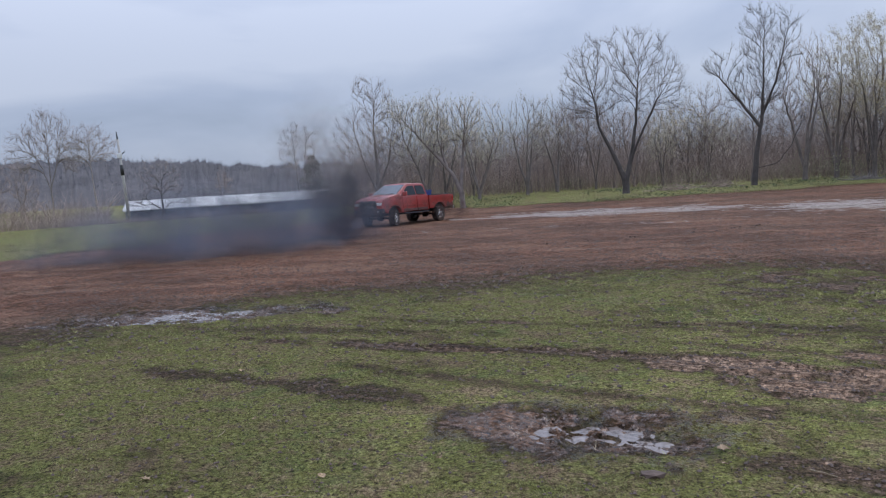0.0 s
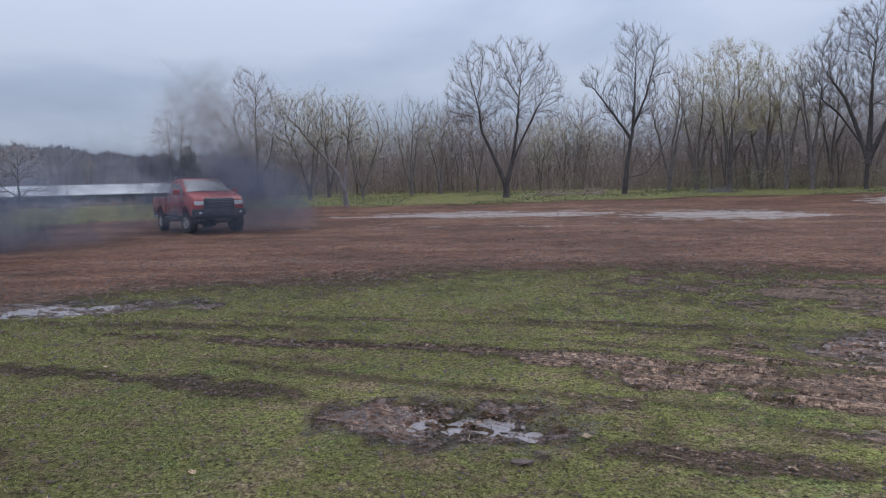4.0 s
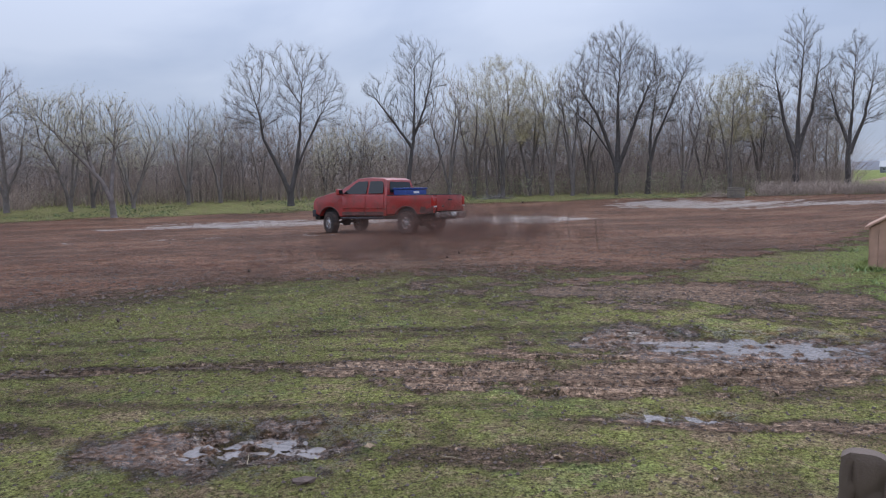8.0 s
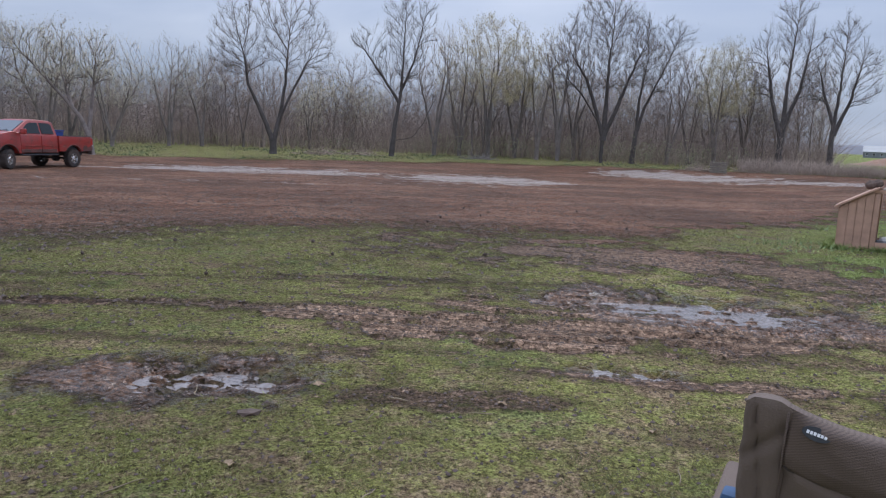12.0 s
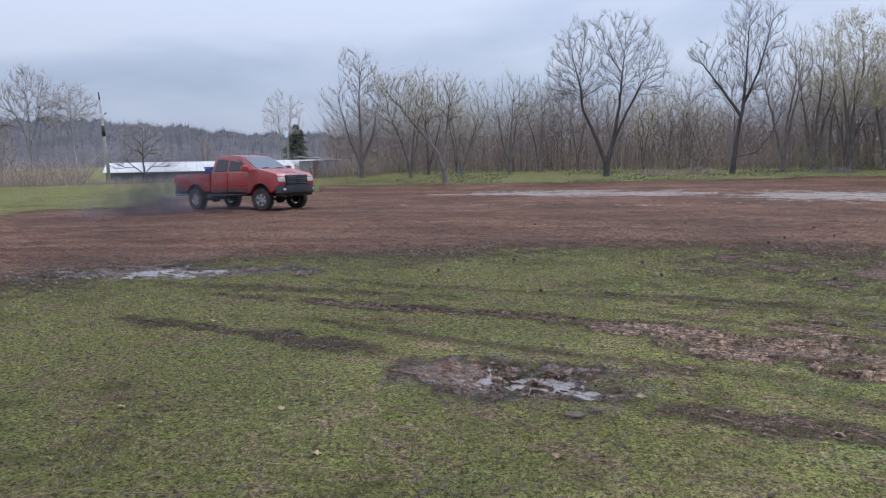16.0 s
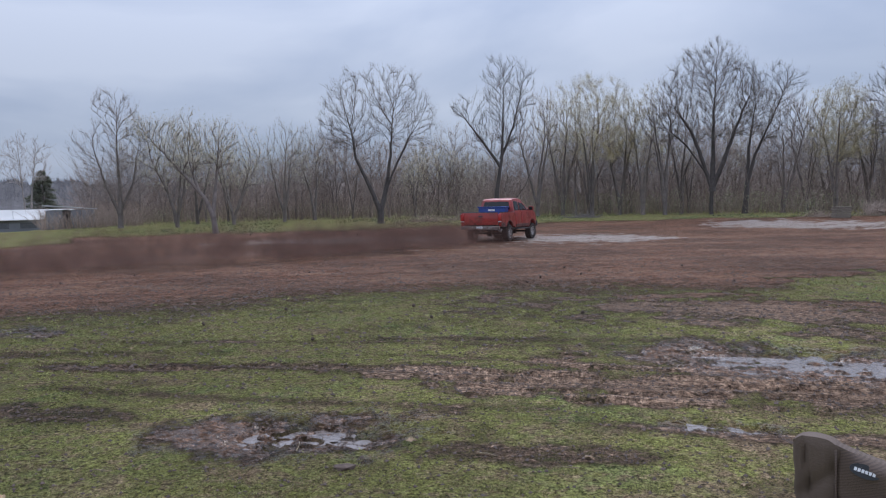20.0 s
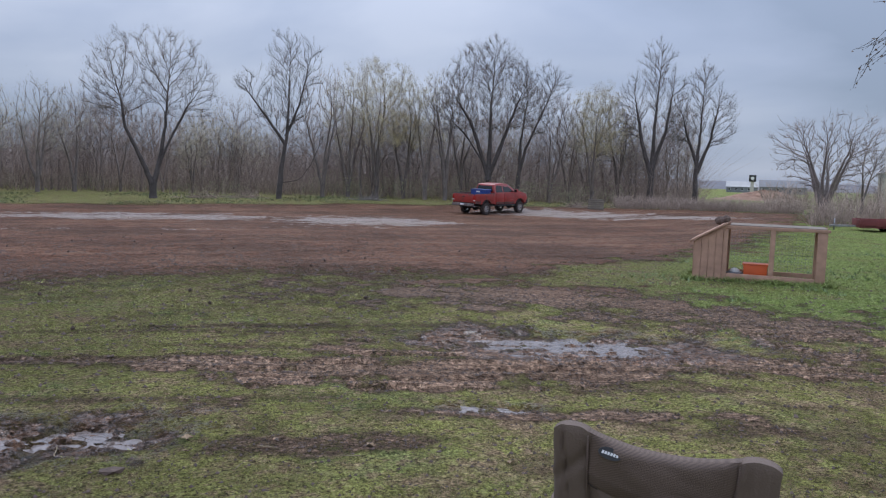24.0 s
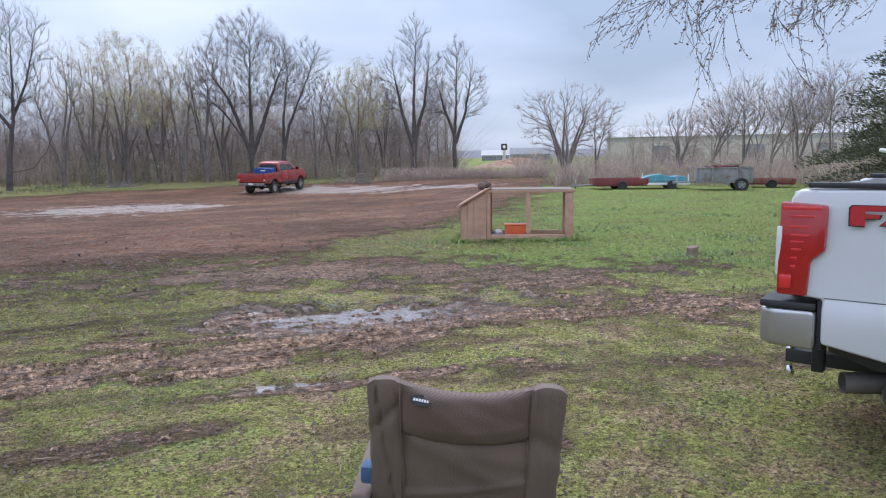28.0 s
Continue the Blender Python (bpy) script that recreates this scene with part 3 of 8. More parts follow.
    siltc = ramp(fine, (0.3, (0.200, 0.140, 0.112)), (0.55, (0.370, 0.298, 0.258)), (0.75, (0.470, 0.398, 0.356)))
    silt_cut = math2("ADD", attr("silt"), math2("ADD", math2("MULTIPLY", math2("SUBTRACT", lap, 0.5), 3.2), math2("MULTIPLY", math2("SUBTRACT", noise_tex(4.0, 7, 0.85), 0.5), 6.5)))
    silt = math2("MULTIPLY", span(silt_cut, 0.42, 0.86), span(attr("silt"), 0.02, 0.25))
    col = mix(silt, col, siltc)
    wet = span(math2("ADD", attr("wet"), math2("ADD", math2("MULTIPLY", math2("SUBTRACT", tufts, 0.5), 1.6), math2("MULTIPLY", math2("SUBTRACT", mid, 0.5), 1.4))), 0.25, 0.85)
    # painted shade in gaps, dark crumbs, and pale flecks, at two sizes
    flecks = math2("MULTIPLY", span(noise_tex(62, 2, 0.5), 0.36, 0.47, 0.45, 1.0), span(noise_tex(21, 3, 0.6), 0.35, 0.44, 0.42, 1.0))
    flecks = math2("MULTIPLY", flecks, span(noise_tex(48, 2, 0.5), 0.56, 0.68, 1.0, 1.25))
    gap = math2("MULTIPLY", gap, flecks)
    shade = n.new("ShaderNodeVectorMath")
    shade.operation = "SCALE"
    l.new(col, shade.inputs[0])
    # ground colour scaled paler in a patch beside the parked pickup
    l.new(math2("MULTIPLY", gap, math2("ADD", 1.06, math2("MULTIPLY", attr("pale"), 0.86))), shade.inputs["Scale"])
    dark = n.new("ShaderNodeMix")
    dark.data_type, dark.blend_type = "RGBA", "MULTIPLY"
    l.new(wet, dark.inputs["Factor"])
    l.new(shade.outputs[0], dark.inputs["A"])
    dark.inputs["B"].default_value = (0.66, 0.57, 0.53, 1)
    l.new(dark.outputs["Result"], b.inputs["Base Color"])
    glint = math2("MULTIPLY", wet, span(math2("ADD", tufts, math2("MULTIPLY", math2("SUBTRACT", mid, 0.5), 0.5)), 0.47, 0.55))
    rough = math2("SUBTRACT", 0.92, math2("MULTIPLY", bare, 0.2))
    rough = math2("SUBTRACT", rough, math2("MULTIPLY", silt, 0.2))
    rough = math2("SUBTRACT", rough, math2("MULTIPLY", glint, 0.56))
    l.new(rough, b.inputs["Roughness"])
    l.new(math2("ADD", 0.12, math2("ADD", math2("MULTIPLY", glint, 0.9), math2("MULTIPLY", silt, 0.3))), b.inputs["Specular IOR Level"])
    soft = math2("SUBTRACT", 1.0, math2("MULTIPLY", bare, 0.7))
    h = math2("SUBTRACT", math2("MULTIPLY", math2("ADD", math2("MULTIPLY", tufts, 1.5), math2("MULTIPLY", fine, 0.4)), soft), math2("MULTIPLY", math2("ADD", math2("MULTIPLY", clods, 0.7), math2("MULTIPLY", grit, 0.5)), soft))
    h = math2("ADD", h, math2("MULTIPLY", math2("MULTIPLY", rut, bare), 2.0))
    h = math2("ADD", h, math2("SUBTRACT", math2("MULTIPLY", math2("MULTIPLY", lines, bare), 1.6), math2("MULTIPLY", tread, 0.35)))
    bp = n.new("ShaderNodeBump")
    bp.inputs["Strength"].default_value, bp.inputs["Distance"].default_value = 1.0, 0.04
    l.new(h, bp.inputs["Height"])
    l.new(bp.outputs[0], b.inputs["Normal"])
    return m


def build_ground():
    rings = [0.05]
    r = 0.9
    while r < 66:
        rings.append(r)
        r *= 1.0092 if r < 20 else 1.015
    while r < 4600:
        rings.append(r)
        r *= 1.07
    az = np.radians(np.concatenate([np.arange(-66, 92, 0.42), np.arange(96, 288, 3.0)]))
    R, A = np.meshgrid(np.array(rings), az, indexing="ij")
    X, Y = EYE[0] + R * np.sin(A), EYE[1] + R * np.cos(A)
    x, y = X.ravel(), Y.ravel()
    mud, silt, wet = soil(x, y)
    z = land(x, y, mud)
    nr, na = R.shape
    i, j = np.meshgrid(np.arange(nr - 1), np.arange(na), indexing="ij")
    jn = (j + 1) % na
    quads = np.stack([i * na + j, (i + 1) * na + j, (i + 1) * na + jn, i * na + jn], axis=-1).reshape(-1, 4)[:, ::-1]
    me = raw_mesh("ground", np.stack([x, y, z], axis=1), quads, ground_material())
    d, a = polar(x, y)
    lush = sm(36, 47, a) * sm(8.5, 12, d) + 0.12 * sm(46, 54, d) * (1 - sm(30, 36, a)) * sm(-26, -20, a) + 0.15 * sm(-32, -38, a) * sm(22, 27, d)
    field = sm(10, 14, d)
    pale = 1 - sm(0.35, 1.35, ell(x, y, (6.6, 3.2, 7.6, 5.6, 20)) + 1.1 * (fbm(x * 0.8, y * 0.8, 4, 17) - 0.5))
    pale = pale * (1 - np.clip(lush, 0, 1))
    tread = np.zeros_like(d)
    for c0, slope, bow, x0, x1 in ((6.30, -0.33, 0.010, -0.5, 6.5), (5.72, -0.36, 0.0, 0.6, 6.0), (6.9, -0.30, -0.012, 0.2, 7.0), (5.1, -0.30, 0.0, -2.8, 2.6), (7.5, -0.22, 0.0, -3.5, 4.0)):
        off = y - (c0 + slope * x + bow * x * x) - 0.05 * np.sin(x * 1.3 + c0)
        tread = np.maximum(tread, np.exp(-(off / 0.11) ** 2) * sm(x0, x0 + 0.8, x) * (1 - sm(x1 - 1.2, x1, x)))
    mud = np.maximum(mud, 0.6 * tread * (0.4 + 1.1 * fbm(x * 2.2, y * 2.2, 3, 90)))
    for name, values in (("tread", tread), ("mud", mud), ("silt", silt), ("wet", wet), ("lush", np.clip(lush, 0, 1)), ("field", field), ("pale", pale)):
        me.attributes.new(name, "FLOAT", "POINT").data.foreach_set("value", np.asarray(values, dtype=np.float32))
    tagged(new("ground", me), "muddy field of patchy wet grass and churned red-brown soil", "ground", kind="structure")


def water_material():
    m = mat("muddy_water", (0.20, 0.165, 0.15), 0.10, vary=0.5, scale=14, bump=0.35, bscale=26, spec=0.9)
    return m


def build_puddles():
    wm = water_material()
    for k, p in enumerate(PUDDLES):
        cx, cy, a, b, turn, depth = p
        n = 56
        vs, fs = [(0, 0, 0)], []
        for i in range(n):
            t = 2 * math.pi * i / n
            q = 1.5 + 0.25 * (float(fbm(np.array(math.cos(t) * 2 + k * 7), np.array(math.sin(t) * 2), 3, 31)) - 0.5)
            vs.append((a * q * math.cos(t), b * q * math.sin(t), 0))
            fs.append((0, 1 + i, 1 + (i + 1) % n))
        u, v = np.meshgrid(np.linspace(-1, 1, 15), np.linspace(-1, 1, 9))
        c, s = math.cos(radians(turn)), math.sin(radians(turn))
        low = float(np.percentile(land(cx + c * a * u.ravel() - s * b * v.ravel(), cy + s * a * u.ravel() + c * b * v.ravel()), (30, 36, 36, 30, 40)[k]))
        ob = new("puddle", raw_mesh("puddle", vs, fs, wm))
        ob.matrix_basis = pose(cx, cy, low, 0, 0, turn)
        tagged(ob, "shallow muddy rain puddle lying in the churned turf", "puddle", kind="structure", group="puddles")


def blades(name, count, seed, rmin, rmax, amin, amax, height, width, material, want, label):
    """Short turf: three slim blades to a tuft, where want(x, y) allows it."""
    rng = np.random.default_rng(seed)
    r = rmin * (rmax / rmin) ** rng.random(count)
    a = np.radians(amin + (amax - amin) * rng.random(count))
    x, y = EYE[0] + r * np.sin(a), EYE[1] + r * np.cos(a)
    keep = rng.random(count) < want(x, y)
    x, y, r = x[keep], y[keep], r[keep]
    z = land(x, y) - 0.004
    x, y, z, r = (np.repeat(v, 3) for v in (x, y, z, r))
    n = len(x)
    grow = np.clip(r / 7, 0.8, 2.4)
    x = x + rng.normal(0, 0.014, n) * grow
    y = y + rng.normal(0, 0.014, n) * grow
    h = height * (0.45 + 0.9 * rng.random(n)) * np.clip(grow, 0.9, 1.5)
    w = width * (0.6 + 0.8 * rng.random(n)) * grow
    t, lean = rng.random(n) * 2 * math.pi, 0.3 + rng.random(n) * 1.6
    t2 = rng.random(n) * 2 * math.pi
    v = np.zeros((n, 3, 3))
    v[:, 0] = np.stack([x - w * np.cos(t), y - w * np.sin(t), z], 1)
    v[:, 1] = np.stack([x + w * np.cos(t), y + w * np.sin(t), z], 1)
    v[:, 2] = np.stack([x + h * lean * np.cos(t2), y + h * lean * np.sin(t2), z + h], 1)
    me = raw_mesh(name, v.reshape(-1, 3), np.arange(n * 3).reshape(-1, 3), material, False)
    tagged(new(name, me), label, "grass", kind="stuff")


build_ground()
build_puddles()


def turf(x, y):
    mud, silt, wet = soil(x, y)
    d, az = polar(x, y)
    return (1 - sm(0.30, 0.55, mud)) * (1 - wet) * sm(0.42, 0.60, fbm(x * 6.5, y * 6.5, 3, 41)) * (1 - sm(33, 38, az) * sm(9, 11, d))


def lawn(x, y):
    mud, silt, wet = soil(x, y)
    d, az = polar(x, y)
    return (1 - sm(0.2, 0.4, mud)) * sm(35, 45, az) * sm(8, 11, d)


def tufted(x, y):
    return lawn(x, y) * sm(0.60, 0.70, fbm(x * 0.9, y * 0.9, 4, 61))


def verge(x, y):
    mud, silt, wet = soil(x, y)
    d, az = polar(x, y)
    return (1 - sm(0.2, 0.4, mud)) * sm(44, 47, d) * sm(-24, -16, az) * sm(0.44, 0.58, fbm(x * 0.22, y * 0.22, 4, 83))


blades("grass", 280000, 5, 2.3, 17, -45, 82, 0.013, 0.0050, M_GRASS, turf, "short wet turf, yellow-green and patchy")
blades("dry_grass", 40000, 15, 2.3, 14, -45, 82, 0.014, 0.0032, M_STRAW_BLADE, turf, "withered straw-coloured blades in the turf")
blades("lawn_grass", 26000, 6, 8, 48, 30, 84, 0.022, 0.0036, M_GRASS_TALL, lawn, "lush green lawn grass")
blades("grass_tufts", 30000, 8, 6, 36, 30, 84, 0.05, 0.0045, M_TUFT, tufted, "clumps of taller bluish-green grass in the lawn")
blades("verge_grass", 16000, 7, 44, 62, -48, 50, 0.06, 0.010, M_VERGE, verge, "longer green grass along the tree line")


# ---- trees ----
def frusta(segs, n):
    """Tapered sticks: rows of p0, p1, r0, r1, as one set of vertices and quads."""
    s = np.asarray(segs, dtype=float).reshape(-1, 8)
    p0, p1, r0, r1 = s[:, 0:3], s[:, 3:6], s[:, 6], s[:, 7]
    d = p1 - p0
    d = d / np.maximum(np.linalg.norm(d, axis=1, keepdims=True), 1e-6)
    ref = np.where(np.abs(d[:, 2:3]) < 0.9, np.array([[0.0, 0.0, 1.0]]), np.array([[1.0, 0.0, 0.0]]))
    u = np.cross(d, ref)
    u = u / np.linalg.norm(u, axis=1, keepdims=True)
    v = np.cross(d, u)
    t = 2 * math.pi * np.arange(n) / n
    ring = u[:, None, :] * np.cos(t)[None, :, None] + v[:, None, :] * np.sin(t)[None, :, None]
    a = p0[:, None, :] + ring * r0[:, None, None]
    b = p1[:, None, :] + ring * r1[:, None, None]
    verts = np.concatenate([a, b], axis=1).reshape(-1, 3)
    k = np.arange(n)
    one = np.stack([k, (k + 1) % n, n + (k + 1) % n, n + k], axis=1)
    faces = (np.arange(len(s)) * 2 * n)[:, None, None] + one[None]
    return verts, faces.reshape(-1, 4)


def spikes(segs):
    """Fine twigs that run out to a point: rows of p0, p1, radius."""
    s = np.asarray(segs, dtype=float).reshape(-1, 7)
    v, f = frusta(np.concatenate([s, s[:, 6:7]], 1), 3)
    v = v.reshape(-1, 6, 3)
    v = np.concatenate([v[:, :3], s[:, None, 3:6]], 1).reshape(-1, 3)
    one = np.array([(0, 1, 3), (1, 2, 3), (2, 0, 3)])
    return v, ((np.arange(len(s)) * 4)[:, None, None] + one[None]).reshape(-1, 3)


def grow_tree(seed, stems, crowns, points, step=0.45, kill=0.75, up=0.12, tip=0.0075, girth=0.2, twigs=2, twig_len=0.6, wiggle=0.22, droop=0.0):
    """A bare tree whose limbs fork towards points strewn through its crown.

    stems: lines of points from the ground up; crowns: x, y, z and three radii of each lobe."""
    r = np.random.default_rng(seed)
    pos, par = [], []
    for line in stems:
        last, root = None, True
        for p, q in zip(line, line[1:]):
            p, q = np.array(p, dtype=float), np.array(q, dtype=float)
            n = max(1, int(np.linalg.norm(q - p) / step))
            for k in range(0 if root else 1, n + 1):
                pos.append(p + (q - p) * k / n + (r.normal(0, 0.045, 3) * step if k else 0))
                par.append(-1 if last is None else last)
                last = len(pos) - 1
            root = False
    size = np.array([c[3] * c[4] * c[5] for c in crowns]) ** 0.8
    lobe = r.choice(len(crowns), points, p=size / size.sum())
    c = np.array([k[:6] for k in crowns], dtype=float)[lobe]
    d = r.normal(0, 1, (points, 3))
    d /= np.linalg.norm(d, axis=1, keepdims=True)
    goal = c[:, :3] + c[:, 3:] * d * (r.random((points, 1)) ** 0.36)
    node = np.array(pos)
    gap = np.linalg.norm(goal[:, None] - node[None], axis=2)
    near, dist = gap.argmin(1), gap.min(1)
    heart = np.array((c[:, 0].mean() * 0.6, 0, 0.30 * goal[:, 2].max()))
    kids = np.zeros(9000, dtype=int)
    for turn in range(120):
        live = dist > kill
        if not live.any() or len(pos) > 7000:
            break
        g, o = goal[live], near[live]
        pull = g - np.array(pos)[o]
        pull /= np.maximum(np.linalg.norm(pull, axis=1, keepdims=True), 1e-6)
        total = np.zeros((len(pos), 3))
        np.add.at(total, o, pull)
        fresh = []
        for k in np.unique(o):
            if kids[k] > 2:
                dist[near == k] = 0
                continue
            w = 0.75 * total[k] / max(np.linalg.norm(total[k]), 1e-6) + r.normal(0, wiggle, 3) + np.array((0, 0, up * 0.6))
            out = pos[k] - heart
            w = w + 0.42 * out / max(np.linalg.norm(out), 0.1)
            if par[k] >= 0:
                w = w + 0.8 * (pos[k] - pos[par[k]]) / step
            fresh.append((pos[k] + step * w / np.linalg.norm(w), k))
            kids[k] += 1
        if not fresh:
            break
        first = len(pos)
        for p, k in fresh:
            pos.append(p)
            par.append(k)
        gap = np.linalg.norm(goal[:, None] - np.array([p for p, k in fresh])[None], axis=2)
        closer = gap.min(1) < dist
        near = np.where(closer, first + gap.argmin(1), near)
        dist = np.where(closer, gap.min(1), dist)
    pos, par = np.array(pos), np.array(par)
    load = np.zeros(len(pos))
    has = np.zeros(len(pos), dtype=bool)
    has[par[par >= 0]] = True
    load[~has] = 1.0
    for k in range(len(pos) - 1, -1, -1):
        if par[k] >= 0:
            load[par[k]] += load[k]
    rad = tip * np.maximum(load, 1.0) ** 0.35
    rad = rad * (girth / rad.max()) ** (rad / rad.max())
    top = pos[:, 2].max()
    rad = rad * (0.68 + 0.32 * np.clip(rad / girth, 0, 1) ** 0.8)
    rad = np.maximum(np.minimum(rad, girth * np.clip(1.02 - pos[:, 2] / top, 0, 1) ** 1.5), tip)
    k = np.nonzero(par >= 0)[0]
    first = np.where(par[par[k]] < 0, rad[par[k]] * 1.25, np.minimum(rad[par[k]], rad[k] * 1.35))
    seg = np.concatenate([pos[par[k]], pos[k], first[:, None], rad[k][:, None]], 1)
    thick = rad[k] > 0.055
    # fine twigs off all the thin wood
    way = pos[k] - pos[par[k]]
    way /= np.maximum(np.linalg.norm(way, axis=1, keepdims=True), 1e-6)
    thin = rad[k] < tip * 2.6
    at = np.repeat(pos[k][thin], twigs, axis=0) - np.repeat(way[thin], twigs, axis=0) * step * r.random((thin.sum() * twigs, 1))
    rayed = at - heart
    rayed /= np.maximum(np.linalg.norm(rayed, axis=1, keepdims=True), 0.1)
    u = np.repeat(way[thin], twigs, axis=0) * 0.6 + 0.55 * rayed + r.normal(0, 0.42, (len(at), 3)) + np.array((0, 0, 0.2 + up - droop))
    u /= np.linalg.norm(u, axis=1, keepdims=True)
    ln = twig_len * (0.45 + 0.9 * r.random((len(at), 1)))
    end = at + u * ln
    tw = [np.concatenate([at, end, np.full((len(at), 1), tip * 0.75)], 1)]
    side = r.random((2, len(at), 1))
    for f in side:
        q = at + u * ln * (0.25 + 0.6 * f)
        w = u * 0.8 + r.normal(0, 0.42, u.shape) + np.array((0, 0, 0.1 - droop))
        w /= np.linalg.norm(w, axis=1, keepdims=True)
        tw.append(np.concatenate([q, q + w * ln * 0.55, np.full((len(at), 1), tip * 0.6)], 1))
    tw = np.concatenate(tw)
    fit = max(q[2] + q[5] for q in crowns) * 0.97 / np.percentile(tw[:, 5], 99.5)
    seg[:, (2, 5)] *= fit
    tw[:, (2, 5)] *= fit
    end = tw[:, 3:6]
    return seg[thick], seg[~thick], tw, end


def bud_mesh(tips, seed, size, per, scatter, material, name="buds"):
    rng = np.random.default_rng(seed)
    p = (tips if isinstance(tips, np.ndarray) else np.array([t[0] for t in tips])).repeat(per, axis=0)
    n = len(p)
    p = p + rng.normal(0, scatter, (n, 3))
    a = rng.normal(0, 1, (n, 3))
    a /= np.linalg.norm(a, axis=1, keepdims=True)
    b = np.cross(a, rng.normal(0, 1, (n, 3)))
    b /= np.linalg.norm(b, axis=1, keepdims=True)
    s = size * (0.6 + 0.8 * rng.random((n, 1)))
    v = np.stack([p - b * s * 0.4, p + b * s * 0.4, p + a * s], axis=1).reshape(-1, 3)
    return raw_mesh(name, v, np.arange(n * 3).reshape(-1, 3), material, False)


def tree(label, m, seed, stems, crowns, points, twig=None, buds=None, bud_size=0.05, per=2, scatter=0.15, group="", trunk_sides=8, name="bare_tree", bark=None, **how):
    tr, li, tw, tips = grow_tree(seed, stems, crowns, points, **how)
    root = thing(name, label, "tree", m, group)
    v, f = frusta(tr, trunk_sides)
    shared("trunk", raw_mesh("trunk", v, f, bark or M_BARK), root, Matrix())
    v1, f1 = frusta(li, 4)
    v2, f2 = spikes(tw)
    me = raw_mesh("crown", v1, f1, bark or M_BARK)
    shared("crown", me, root, Matrix())
    shared("twigwork", raw_mesh("twigwork", v2, f2, twig or M_TWIG), root, Matrix())["kind"] = "stuff"
    if buds:
        shared("foliage", bud_mesh(tips[::2], seed, bud_size, per, scatter, buds, "foliage"), root, Matrix())["kind"] = "stuff"
    return root


def fan(seed, height, width, stems=3, base=0.4, lean=0.0, spread=0.55, low=0.3, deep=0.75, lobes=4):
    """Stems that rise apart from one foot, and an uneven crown of overlapping lobes on them."""
    q = random.Random(seed)
    lines, crowns = [], []
    for k in range(stems):
        t = 2 * math.pi * (k + 0.6 * q.random()) / stems
        o = 0.0 if stems == 1 else spread * width * 0.5 * (0.5 + 0.6 * q.random())
        ex, ey = o * math.cos(t) + lean * height * 0.55, o * math.sin(t) * 0.8
        top = height * (0.55 + 0.12 * q.random())
        lines.append([(0, 0, -0.15), (0.05 * ex, 0.05 * ey, base + 0.25), (0.42 * ex + 0.1 * q.gauss(0, 1), 0.42 * ey, 0.5 * (base + top)), (ex, ey, top)])
    for k in range(lobes):
        t = 2 * math.pi * (k + q.random()) / lobes
        o = width * 0.22 * (0.6 + 0.7 * q.random())
        z = height * (low + (0.98 - low) * (0.42 + 0.22 * q.random()))
        rz = min(height - z, (z - height * low)) * (0.85 + 0.25 * q.random())
        crowns.append((o * math.cos(t) + lean * z, o * math.sin(t) * deep, z, width * 0.33, width * 0.33 * deep, max(rz, 0.8)))
    crowns.append((lean * height * 0.62, 0, height * (0.5 + low * 0.42), width * 0.36, width * 0.36 * deep, height * (0.47 - low * 0.40)))
    return lines, crowns


def at_az(az, d, turn=0, sink=0.05):
    x, y = EYE[0] + d * math.sin(radians(az)), EYE[1] + d * math.cos(radians(az))
    return pose(x, y, ground_z(x, y) - sink, 0, 0, turn)


FRONT = "trees along the field's far edge"
tree("bare tree forking low into two spreading dark limbs", at_az(0.2, 55, 0), 21,
     [[(0, 0, -0.15), (0, 0, 1.1), (-0.55, 0, 2.6), (-1.7, 0.1, 5.2), (-2.0, 0.2, 7.4)], [(0.12, 0, -0.15), (0.1, 0, 1.1), (0.55, 0.1, 3.0), (0.9, 0, 5.4), (1.1, 0, 8.2)], [(0.3, 0, 1.9), (1.0, -0.2, 4.0), (2.4, -0.3, 7.0)]],
     [(-2.0, 0, 8.6, 2.3, 2.1, 3.3), (1.5, 0, 9.0, 2.2, 2.1, 3.3), (3.0, 0, 8.0, 1.4, 1.4, 2.2), (-3.4, 0, 7.4, 1.0, 1.2, 1.8), (0.0, 0, 9.6, 1.6, 1.6, 2.6)], 3000, girth=0.22, kill=0.42, wiggle=0.16, step=0.36, tip=0.0064, twigs=3, twig_len=0.55, bark=M_BARK_DARK, twig=M_TWIG_DARK, group=FRONT)
tree("tall bare oval-crowned tree with a low drooping limb", at_az(9.3, 57, -9), 8,
     [[(0, 0, -0.15), (0.15, 0, 2.2), (0.6, 0, 5.4), (0.7, 0, 8.5), (0.8, 0, 11.6)], [(0.45, 0, 4.4), (-0.9, 0, 6.4), (-2.6, 0, 8.8)], [(0.5, 0, 5.0), (1.5, 0.2, 7.6), (2.3, 0.2, 11.2)], [(0.1, 0, 1.3), (1.5, -0.1, 1.6), (2.4, -0.2, 2.8), (3.0, -0.2, 4.3)]],
     [(0.7, 0, 9.2, 1.8, 1.8, 4.0), (-2.4, 0, 8.9, 0.8, 0.8, 1.1), (2.3, 0, 10.6, 0.9, 0.9, 2.0), (3.0, -0.2, 4.4, 0.5, 0.5, 0.7), (-0.8, 0, 7.6, 1.2, 1.2, 1.8)], 3000, girth=0.22, kill=0.42, up=0.25, wiggle=0.16, step=0.36, tip=0.0064, twigs=3, twig_len=0.55, bark=M_BARK_DARK, twig=M_TWIG_DARK, group=FRONT)
